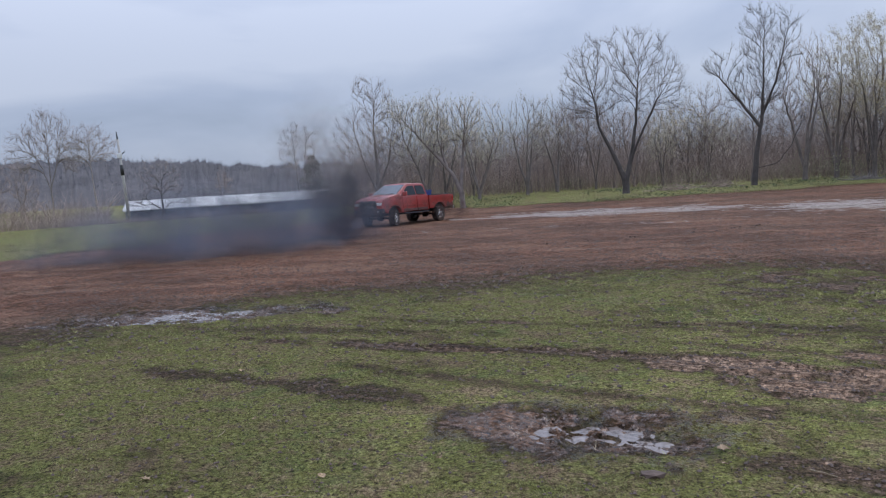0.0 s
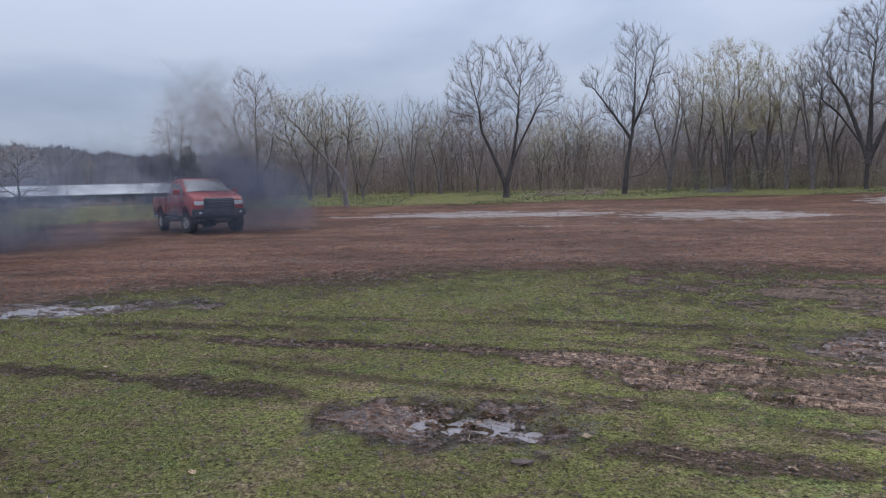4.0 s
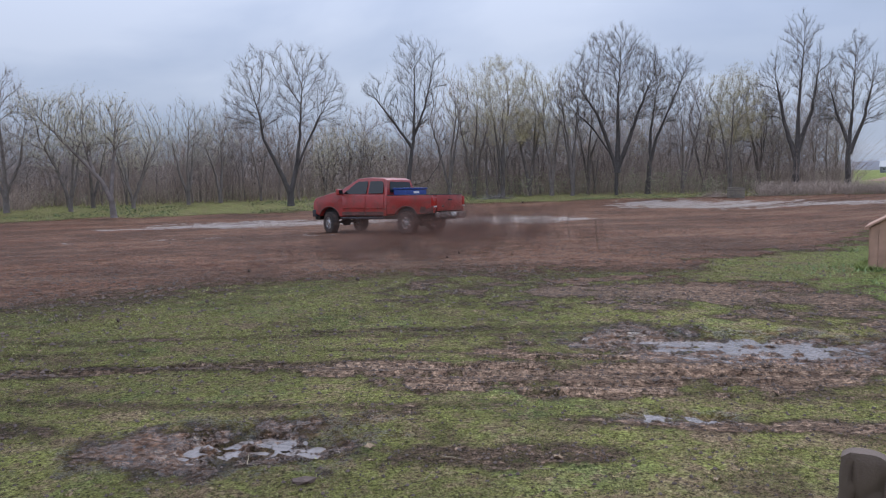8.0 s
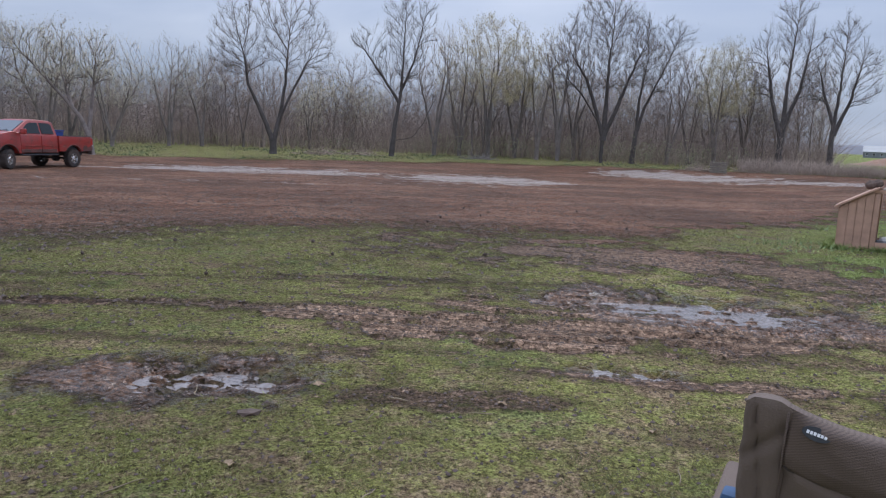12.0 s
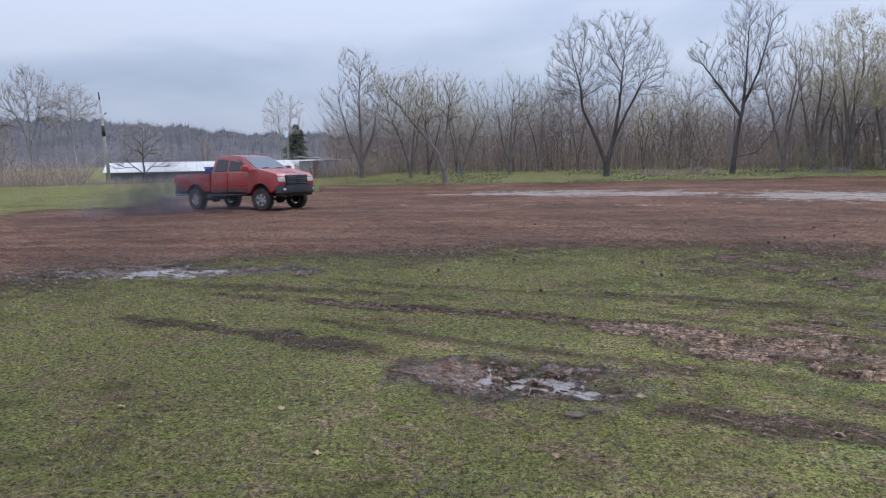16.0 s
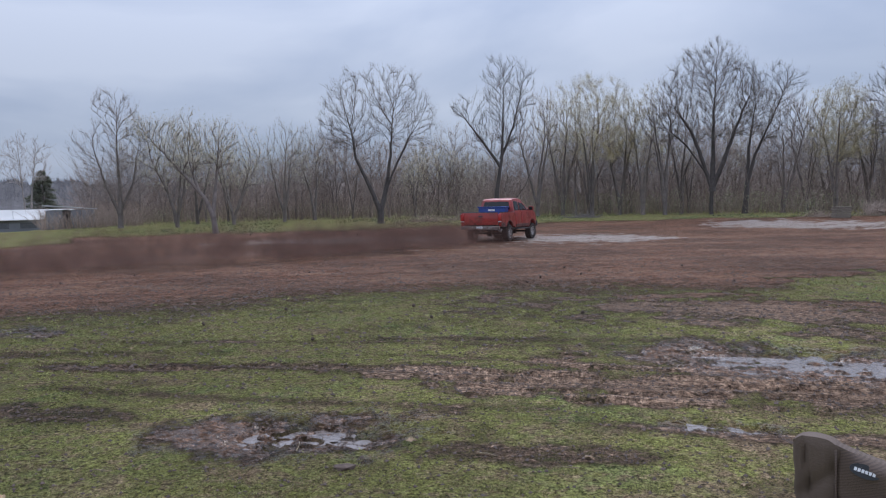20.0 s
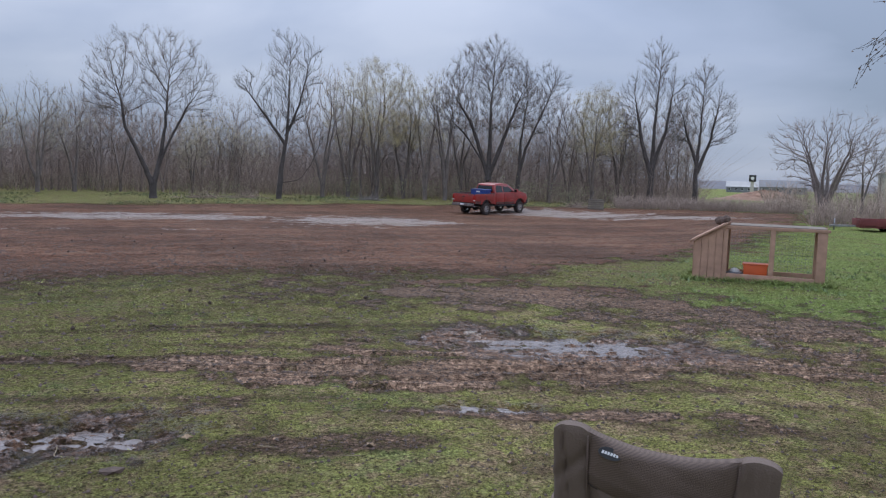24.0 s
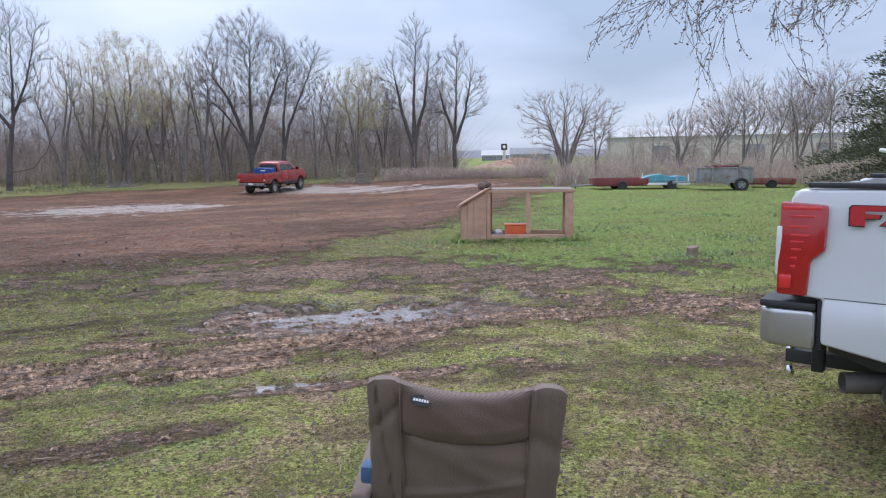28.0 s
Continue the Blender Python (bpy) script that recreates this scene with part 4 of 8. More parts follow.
tree("leaning tree with a pale budding crown beside the mud", at_az(-12.3, 50, 12), 33,
     [[(0, 0, -0.15), (-0.1, 0, 1.2), (-0.6, 0, 2.6), (-2.0, 0, 4.5), (-3.6, 0, 6.6), (-4.6, 0, 8.0)], [(-0.15, 0, 1.3), (0.1, 0.2, 3.4), (0.3, 0.2, 5.6)], [(-1.0, 0, 3.2), (-1.5, 0.3, 5.4)]],
     [(-1.6, 0, 6.3, 2.2, 1.6, 2.1), (0.4, 0, 6.3, 1.3, 1.3, 1.9), (-3.9, 0, 7.2, 1.1, 1.0, 1.1)], 3000, girth=0.2, kill=0.38, step=0.32, up=0.3, twigs=2, twig_len=0.55, twig=M_TWIG_PALE, buds=M_BUD_GREEN, bud_size=0.06, per=1, group=FRONT)
for az, d, sd, h, w, n, lean, lab in ((-15.0, 56, 34, 8.3, 5.2, 4, -0.12, "bare tree fanning out over the wet verge"), (-11.0, 57, 35, 8.2, 5.4, 4, 0.10, "budding tree with several steep stems"), (-13.6, 59, 36, 7.6, 3.6, 2, 0.0, "slim tree between the budding ones"),
                                      (-7.2, 60, 37, 8.2, 3.8, 3, 0.03, "slim tree in pale bud at the wood's edge"), (-4.9, 62, 38, 8.4, 3.6, 2, -0.03, "slim brown-twigged tree at the wood's edge")):
    st, cr = fan(sd, h, w, n, 0.5, lean, 0.7, 0.3)
    tree(lab, at_az(az, d, -az), sd, st, cr, 2200, girth=0.14, kill=0.42, step=0.36, up=0.22, twigs=2, twig_len=0.5, twig=M_TWIG_PALE, buds=M_BUD_GREEN if sd != 38 else None, bud_size=0.05, per=1, group=FRONT)
tree("upright bare tree with fine grey twigs down to its foot", at_az(-18.9, 57, 19), 5,
     [[(0, 0, -0.15), (0.05, 0, 3.0), (0.0, 0, 6.0), (0.1, 0, 9.0)], [(0, 0, 1.0), (-0.8, 0, 3.2), (-1.5, 0, 6.0)], [(0, 0, 1.2), (0.9, 0, 3.4), (1.4, 0.2, 6.2)]],
     [(0, 0, 7.6, 1.6, 1.6, 2.7), (-1.6, 0, 5.6, 1.3, 1.3, 2.2), (1.5, 0, 5.8, 1.2, 1.2, 2.2), (0, 0, 3.4, 1.9, 1.6, 1.8)], 3000, girth=0.2, kill=0.42, up=0.2, twigs=2, twig_len=0.55, twig=M_TWIG, group=FRONT)
tree("large dark bare tree with a broad round crown", at_az(25.5, 62, -25), 14,
     [[(0, 0, -0.15), (0, 0, 2.3), (-0.7, 0, 4.6), (-1.6, 0, 7.2), (-3.0, 0.2, 9.4)], [(0.05, 0, 2.0), (0.1, 0, 5.0), (0.1, 0.2, 8.6), (0.3, 0.2, 11.5)], [(0.1, 0, 2.4), (0.9, -0.1, 4.6), (1.8, 0.2, 7.4), (2.6, 0.2, 9.6)], [(-0.3, 0, 3.4), (-2.0, -0.4, 6.0), (-3.6, -0.5, 7.6)]],
     [(0, 0, 10.4, 3.6, 3.0, 3.7), (-2.6, 0, 8.8, 2.2, 2.2, 2.8), (2.6, 0, 9.0, 2.0, 2.0, 2.8), (0, 0, 8, 3.0, 2.4, 2.4)], 8000, girth=0.30, kill=0.42, wiggle=0.17, step=0.36, tip=0.006, twigs=4, twig_len=0.55, bark=M_BARK_DARK, twig=M_TWIG_DARK, group=FRONT)
tree("bare tree leaning out of the big tree's crown", at_az(27.8, 64, -28), 15,
     [[(0, 0, -0.15), (0.1, 0, 2.5), (0.65, 0, 5.0), (2.0, 0, 8.4), (3.0, 0, 11.2)], [(0.15, 0, 2.0), (0.2, 0.3, 5.5), (0.7, 0.3, 9.6)]],
     [(2.6, 0, 10.2, 1.5, 1.4, 2.4), (0.6, 0, 9.4, 1.4, 1.4, 2.8), (1.4, 0, 7.6, 1.4, 1.2, 1.8)], 2600, girth=0.24, kill=0.42, up=0.25, wiggle=0.16, step=0.36, tip=0.0064, twigs=3, twig_len=0.55, bark=M_BARK_DARK, twig=M_TWIG_DARK, group=FRONT)
tree("tall slender bare tree at the wood's end", at_az(37.9, 66, -38), 17,
     [[(0, 0, -0.15), (0.1, 0, 3.0), (0.1, 0, 7.0), (0.4, 0, 12.8)], [(0.1, 0, 2.6), (-0.9, 0, 6.0), (-1.6, 0, 9.6)], [(0.1, 0, 3.6), (1.1, 0, 7.0), (1.5, 0, 10.6)]],
     [(0.2, 0, 11.4, 1.7, 1.6, 3.5), (-1.8, 0, 8.8, 1.3, 1.3, 2.8), (1.6, 0, 8.8, 1.2, 1.3, 3.0)], 3400, girth=0.3, kill=0.42, up=0.25, wiggle=0.16, step=0.36, tip=0.0064, twigs=3, twig_len=0.55, bark=M_BARK_DARK, twig=M_TWIG_DARK, group=FRONT)
tree("slender bare tree with an open oval crown", at_az(41.2, 65, -41), 18,
     [[(0, 0, -0.15), (-0.1, 0, 3.0), (0.1, 0, 7.0), (0.2, 0, 11.0)], [(0, 0, 3.2), (0.9, 0, 6.0), (1.4, 0, 9.2)], [(0, 0, 3.8), (-0.9, 0, 6.4), (-1.5, 0, 8.6)]],
     [(0.2, 0, 9.8, 1.6, 1.5, 2.9), (1.4, 0, 7.8, 1.5, 1.3, 2.6), (-1.3, 0, 7.6, 1.3, 1.3, 2.4)], 3000, girth=0.26, kill=0.42, up=0.25, wiggle=0.16, step=0.36, tip=0.0064, twigs=3, twig_len=0.55, bark=M_BARK_DARK, twig=M_TWIG_DARK, group=FRONT)
# budding trees crowding together beside the big one
for az, d, h, w, sd, n, bud in ((12.6, 62, 11.2, 3.6, 51, 3, 0), (14.6, 64, 11.8, 3.8, 55, 3, 1), (16.8, 62, 11.8, 4.2, 52, 4, 2), (18.9, 64, 11.6, 3.8, 53, 3, 2), (20.6, 63, 11.0, 3.4, 58, 3, 1), (22.2, 62, 11.6, 3.4, 56, 4, 0), (23.4, 65, 10.6, 3.0, 57, 3, 0), (30.3, 66, 10.6, 3.4, 59, 2, 0), (33.6, 66, 11.0, 5.0, 54, 3, 2), (31.8, 68, 10.4, 3.4, 60, 3, 0), (35.6, 69, 10.4, 3.6, 50, 3, 0)):
    st, cr = fan(sd, h, w, n, 0.8, 0.02 * (sd % 5 - 2), 0.75, 0.33)
    tree("tree in yellow-green bud among bare trunks" if bud else "steep-stemmed bare tree in the wood's front row", at_az(az, d, -az), sd, st, cr, 2000, girth=0.17, kill=0.42, step=0.42, up=0.32, wiggle=0.18, twigs=2, twig_len=0.6,
         twig=M_TWIG_PALE if bud else M_TWIG, bark=M_BARK, buds=(None, M_BUD, M_BUD)[bud], bud_size=0.055, per=5 * bud, scatter=0.14, group=FRONT)


# ---- the red pickup ----
def arch(cx, cz, r, a0, a1, n=12):
    return [(cx + r * math.cos(radians(a0 + (a1 - a0) * k / n)), cz + r * math.sin(radians(a0 + (a1 - a0) * k / n))) for k in range(n + 1)]


def tumble(bm, z0, amount):
    for v in bm.verts:
        if v.co.z > z0:
            v.co.y *= 1 - amount * (v.co.z - z0)
    return bm


def wheel_at(parent, x, y, r, width, side, tyre_mat, rim_mat, spokes=6, lug=True):
    """A wheel, axle along y; side +1 shows its face to +y."""
    hub = new("wheel")
    hub.parent = parent
    hub.matrix_basis = pose(x, y, r)
    w = width / 2
    bm = lathe([(r * 0.56, -w * 0.9), (r * 0.72, -w), (r * 0.93, -w), (r, -w * 0.72), (r, w * 0.72), (r * 0.93, w), (r * 0.72, w), (r * 0.56, w * 0.9), (r * 0.56, -w * 0.9)], 40)
    if lug:
        for k in range(28):
            t = 2 * math.pi * k / 28
            for s in (-1, 1):
                b = box(-0.022, 0.022, -0.5 * w, 0.5 * w, -0.012, 0.016, 0.004, 1)
                join(bm, b, pose(0, 0, 0, 0, -math.degrees(t) + (6 * s)) @ pose(0, s * 0.5 * w, r, 0, 0, 14 * s))
    part("tyre", bm, tyre_mat, hub)
    f = side * w * 0.55
    bm = lathe([(r * 0.58, -w * 0.9), (r * 0.58, w * 0.9), (r * 0.54, w * 0.9), (r * 0.51, f * 0.2), (r * 0.51, -w * 0.9), (r * 0.58, -w * 0.9)], 36)
    for k in range(spokes):
        t = 360 * k / spokes
        s = prism([(-0.05, 0.05), (0.05, 0.05), (0.03, r * 0.3), (0.062, r * 0.54), (-0.062, r * 0.54), (-0.03, r * 0.3)], f - 0.02, f + 0.025, 0.008, 1)
        join(bm, s, pose(0, 0, 0, 0, t))
    join(bm, lathe([(0.0, f - 0.03), (0.09, f - 0.03), (0.09, f + 0.03), (0.06, f + side * 0.055 if side > 0 else f + 0.03), (0.0, f + 0.04)], 18))
    part("rim", bm, rim_mat, hub)
    part("brake_disc", lathe([(0.0, f * 0.1 - 0.012), (r * 0.45, f * 0.1 - 0.012), (r * 0.45, f * 0.1 + 0.012), (0.0, f * 0.1 + 0.012)], 24), M_BLACK, hub)
    return hub


def red_pickup():
    car = thing("pickup_truck", "muddy red four-door pickup with black bumper and blue bed box", "pickup truck", Matrix())
    W = 0.98
    # front clip: fenders and hood
    bm = prism([(0.98, 0.62), (1.26, 0.62)] + arch(1.785, 0.46, 0.51, 161, 19) + [(2.42, 0.70), (2.62, 0.74), (2.66, 1.0), (2.64, 1.22), (2.50, 1.33), (1.95, 1.45), (1.50, 1.53), (0.98, 1.44)], -W, W, 0.05, 3)
    tumble(bm, 1.05, 0.16)
    for v in bm.verts:
        if v.co.x > 2.2:
            v.co.y *= 1 - 0.16 * (v.co.x - 2.2)
    part("front_clip", bm, M_RED, car)
    bm = bmesh.new()
    for s in (-1, 1):
        join(bm, prism([(1.15, 1.475), (2.45, 1.335), (2.45, 1.36), (1.8, 1.485), (1.15, 1.535)], s * 0.18 - 0.05, s * 0.18 + 0.05, 0.02, 2))
    part("hood_ridges", bm, M_RED, car)
    # cab below the windows, one skin each side for each door
    bm = prism([(-0.90, 0.64), (0.98, 0.64), (0.98, 1.41), (-0.90, 1.40)], -W + 0.02, W - 0.02, 0.03, 2)
    tumble(bm, 1.1, 0.14)
    part("cab_body", bm, M_RED, car)
    for s in (-1, 1):
        for x0, x1, nm in ((0.06, 1.16, "front_door"), (-0.80, 0.04, "rear_door")):
            pts = [(x0 + 0.01, 0.74), (x1 - 0.01, 0.74), (x1 - 0.01, 1.395), (x0 + 0.01, 1.395)]
            bm = prism(pts, s * (W - 0.05), s * (W + 0.006), 0.02, 2)
            tumble(bm, 1.1, 0.14)
            door = part(nm, bm, M_RED, car)
            part("body_crease", tube([(x0 + 0.02, s * (W + 0.008), 0.93), (x1 - 0.03, s * (W + 0.008), 0.94)], 0.012, 6), M_RED, door)
            part("door_handle", box(x0 + 0.09, x0 + 0.25, s * (W - 0.045) - 0.02, s * (W - 0.045) + 0.02, 1.24, 1.275, 0.01), M_BLACK, door)
            part("lower_panel", prism([(x0 + 0.01, 0.66), (x1 - 0.01, 0.66), (x1 - 0.01, 0.80), (x0 + 0.01, 0.80)], s * (W - 0.04), s * (W + 0.012), 0.01, 1), M_RED_LOW, door, "mud-caked sill panel")
        part("running_board", box(-0.80, 1.15, s * 0.99 - 0.09, s * 0.99 + 0.07, 0.545, 0.60, 0.02), M_BUMPER, car, "dark muddy running board")
    # greenhouse
    roof = [(-0.90, 1.40, 0.90), (-0.80, 1.93, 0.74), (-0.62, 2.0, 0.71), (0.1, 2.035, 0.71), (0.56, 2.0, 0.70), (1.52, 1.46, 0.88)]
    bm = bmesh.new()
    rows = []
    for x, z, w in roof:
        rows.append([bm.verts.new((x, -w, z)), bm.verts.new((x, -w * 0.6, z + 0.012)), bm.verts.new((x, w * 0.6, z + 0.012)), bm.verts.new((x, w, z))])
    for a, b in zip(rows, rows[1:]):
        for k in range(3):
            bm.faces.new((a[k], a[k + 1], b[k + 1], b[k]))
    low = [bm.verts.new((-0.90, -0.90, 1.36)), bm.verts.new((1.52, -0.92, 1.40)), bm.verts.new((1.52, 0.92, 1.40)), bm.verts.new((-0.90, 0.90, 1.36))]
    bm.faces.new([r[0] for r in rows] + [low[1], low[0]])
    bm.faces.new([r[3] for r in rows][::-1] + [low[3], low[2]])
    bm.faces.new((rows[0][3], rows[0][2], rows[0][1], rows[0][0], low[0], low[3]))
    bm.faces.new((rows[-1][0], rows[-1][1], rows[-1][2], rows[-1][3], low[2], low[1]))
    bmesh.ops.recalc_face_normals(bm, faces=bm.faces)
    bevel(bm, 0.035, 3, 25)
    part("cab_roof", bm, M_RED, car)
    # glass, 6 mm proud of the pillars
    def glass(pts3, name, material, off):
        g = bmesh.new()
        vs = [g.verts.new(Vector(p) + Vector(off)) for p in pts3]
        f = g.faces.new(vs)
        r = bmesh.ops.extrude_face_region(g, geom=[f])
        bmesh.ops.translate(g, verts=[v for v in r["geom"] if isinstance(v, bmesh.types.BMVert)], vec=-Vector(off) * 2.2)
        bmesh.ops.recalc_face_normals(g, faces=g.faces)
        return part(name, g, material, car, smooth=None)

    def wy(z):
        return 0.915 - (z - 1.38) * 0.345

    for s in (-1, 1):
        o = (0, s * 0.012, 0.004)
        glass([(-0.72, s * wy(1.45), 1.45), (-0.05, s * wy(1.45), 1.45), (-0.05, s * wy(1.90), 1.90), (-0.60, s * wy(1.89), 1.89), (-0.68, s * wy(1.8), 1.80)], "rear_side_window", M_GLASS_DARK, o)
        glass([(0.05, s * wy(1.45), 1.45), (1.16, s * wy(1.45), 1.45), (0.62, s * wy(1.84), 1.84), (0.45, s * wy(1.90), 1.90), (0.05, s * wy(1.90), 1.90)], "front_side_window", M_GLASS_DARK, o)
    glass([(0.66, -0.66, 1.955), (0.66, 0.66, 1.955), (1.46, 0.80, 1.505), (1.46, -0.80, 1.505)], "windshield", M_GLASS_PALE, (0.008, 0, 0.02))
    glass([(-0.885, -0.70, 1.48), (-0.885, 0.70, 1.48), (-0.815, 0.60, 1.86), (-0.815, -0.60, 1.86)], "rear_window", M_GLASS_DARK, (-0.02, 0, 0.004))
    for y in (-0.55, 0.15):
        part("wiper", tube([(1.47, y, 1.535), (1.40, y + 0.42, 1.575)], 0.012, 5), M_BLACK, car)
    # bed: two sides with wheel arches, floor, front wall, tailgate
    outline = [(-0.93, 0.70)] + [(-0.93, 1.36), (-2.90, 1.36), (-2.96, 1.2), (-2.96, 0.74), (-2.40, 0.70)] + arch(-1.785, 0.46, 0.50, 152, 28) + [(-1.1, 0.70)]
    for s in (-1, 1):
        bm = prism(outline[::-1], s * (W - 0.12), s * (W + 0.005), 0.03, 2)
        side = part("bed_side", bm, M_RED, car)
        part("fender_flare", tube([(p[0], s * (W + 0.005), p[1]) for p in arch(-1.785, 0.46, 0.53, 152, 28)], 0.022, 6), M_RED_LOW, side)
        mud_edge = [(-2.94 + 0.055 * k, 0.93 + 0.05 * math.sin(k * 2.3) + 0.04 * math.sin(k * 0.9 + s)) for k in range(11)]
        part("mud_splash", prism([(-2.94, 0.74), (-2.40, 0.715), (-2.36, 0.80)] + mud_edge[::-1], s * (W + 0.003), s * (W + 0.0085), 0), M_RED_LOW, side, "mud splash behind the rear wheel")
        part("body_crease", tube([(-0.95, s * (W + 0.002), 0.93), (-1.24, s * (W + 0.002), 0.925)], 0.012, 6), M_RED, side)
        part("rail_cap", box(-2.92, -0.95, s * (W - 0.06) - 0.05, s * (W - 0.06) + 0.05, 1.357, 1.385, 0.01), M_BLACK, side)
        part("fender_flare", tube([(p[0], s * (W - 0.005), p[1]) for p in arch(1.785, 0.46, 0.54, 158, 22)], 0.022, 6), M_RED_LOW, car)
    part("bed_floor", box(-2.90, -0.93, -0.87, 0.87, 0.80, 0.86, 0.01), M_BLACK, car)
    part("bed_front_wall", box(-0.985, -0.935, -0.86, 0.86, 0.80, 1.34, 0.01), M_RED, car)
    gate = part("tailgate", box(-3.00, -2.92, -0.83, 0.83, 0.80, 1.36, 0.03), M_RED, car)
    part("gate_handle", box(-3.025, -2.995, -0.11, 0.11, 1.16, 1.21, 0.01), M_BLACK, gate)
    part("gate_spoiler", box(-3.01, -2.90, -0.83, 0.83, 1.357, 1.382, 0.01), M_BLACK, gate)
    for s in (-1, 1):
        part("tail_light", box(-3.005, -2.85, s * 0.915 - 0.075, s * 0.915 + 0.075, 0.98, 1.30, 0.025), M_BRAKE, car, "lit red tail light")
        part("reverse_lens", box(-3.01, -2.86, s * 0.915 - 0.06, s * 0.915 + 0.06, 0.94, 0.985, 0.01), M_WHITE, car)
    bumper = part("rear_bumper", box(-3.12, -2.98, -0.93, 0.93, 0.58, 0.76, 0.03), mat("mud_stained_chrome", (0.34, 0.33, 0.32), 0.4, metal=0.6, vary=0.3, dirt=MUD, dirt_amount=0.6), car, "muddy dull rear bumper")
    part("plate", box(-3.152, -3.138, -0.15, 0.15, 0.63, 0.75, 0.004), M_WHITE, bumper)
    part("tow_hitch", box(-3.24, -3.02, -0.05, 0.05, 0.50, 0.58, 0.01), M_BLACK, bumper)
    # front bumper, grille, lamps
    bm = prism([(-0.99, 2.58), (-0.99, 2.62), (-0.7, 2.80), (0.7, 2.80), (0.99, 2.62), (0.99, 2.58), (0.90, 2.46), (-0.90, 2.46)], 0.0, 0.27, 0.03, 2)
    bm.transform(Matrix(((0, 0, 1, 0), (1, 0, 0, 0), (0, 1, 0, 0), (0, 0, 0, 1))))
    bm.transform(pose(0, 0, 0.62))
    fb = part("front_bumper", bm, M_BUMPER, car, "black steel front bumper")
    part("air_dam", box(2.40, 2.66, -0.82, 0.82, 0.50, 0.64, 0.03), M_BLACK, fb)
    part("bumper_step", box(2.64, 2.80, -0.62, 0.62, 0.885, 0.92, 0.01), M_BLACK, fb)
    for s in (-1, 1):
        part("fog_lamp", box(2.70, 2.80, s * 0.72 - 0.06, s * 0.72 + 0.06, 0.72, 0.80, 0.02), M_HEAD, fb)
    grille = part("grille", box(2.58, 2.70, -0.56, 0.56, 0.91, 1.28, 0.06, 3), M_BLACK, car)
    part("crossbar", box(2.69, 2.715, -0.5, 0.5, 1.08, 1.13, 0.01), M_BUMPER, grille)
    part("crossbar", box(2.69, 2.718, -0.03, 0.03, 0.95, 1.26, 0.01), M_BUMPER, grille)
    for k in range(5):
        part("grille_slat", box(2.69, 2.706, -0.48, 0.48, 0.965 + 0.06 * k, 0.975 + 0.06 * k, 0.003), M_STEEL, grille)
    for s in (-1, 1):
        part("headlight", box(2.46, 2.66, s * 0.72 - 0.18, s * 0.72 + 0.17, 1.00, 1.19, 0.05, 3), M_HEAD, car)
        part("turn_signal", box(2.45, 2.645, s * 0.77 - 0.14, s * 0.77 + 0.13, 0.945, 1.005, 0.02), mat("amber_lens", (0.6, 0.24, 0.05), 0.2), car)
        mirror = part("wing_mirror", box(1.08, 1.22, s * 1.10 - 0.13, s * 1.10 + 0.13, 1.42, 1.64, 0.05, 3), M_RED if s > 0 else M_RED, car)
        part("mirror_glass", box(1.07, 1.082, s * 1.10 - 0.10, s * 1.10 + 0.10, 1.45, 1.61, 0.004), M_GLASS_DARK, mirror)
        part("mirror_arm", tube([(1.15, s * 0.86, 1.44), (1.15, s * 1.0, 1.50)], 0.025, 6), M_BLACK, mirror)
    # underbody
    part("frame_rails", box(-2.9, 2.4, -0.46, 0.46, 0.50, 0.70, 0.03), M_BLACK, car)
    part("inner_arch", box(1.2, 2.38, -0.80, 0.80, 0.66, 1.12, 0.02), M_BLACK, car)
    part("inner_arch", box(-2.36, -1.2, -0.84, 0.84, 0.66, 1.10, 0.02), M_BLACK, car)
    for x in (-1.785, 1.785):
        bm = lathe([(0.05, -0.75), (0.05, -0.12), (0.15, -0.1), (0.15, 0.1), (0.05, 0.12), (0.05, 0.75)], 12)
        part("axle", bm, M_BLACK, car, m=pose(x, 0, 0.39))
    part("exhaust_pipe", tube([(-0.6, -0.55, 0.52), (-2.2, -0.6, 0.54), (-2.9, -0.86, 0.56), (-3.0, -0.98, 0.56)], 0.05, 10), M_STEEL, car)
    # blue box behind the cab
    tb = part("bed_toolbox", box(-1.56, -1.02, -0.66, 0.66, 1.12, 1.57, 0.03), M_BLUE, car, "bright blue steel box behind the cab")
    part("lid", box(-1.59, -1.00, -0.69, 0.69, 1.575, 1.635, 0.02), M_BLUE, tb)
    part("box_label", box(-1.572, -1.558, -0.17, 0.17, 1.43, 1.51, 0.004), M_WHITE, tb)
    part("antenna", tube([(1.2, -0.80, 1.48), (1.12, -0.82, 2.1)], 0.006, 4), M_BLACK, car)
    wheels = []
    for x in (1.785, -1.785):
        for s in (1, -1):
            wheels.append(wheel_at(car, x, s * 0.87, 0.39, 0.28, s, M_TYRE, M_RIM))
    return car, wheels


PICKUP, WHEELS = red_pickup()

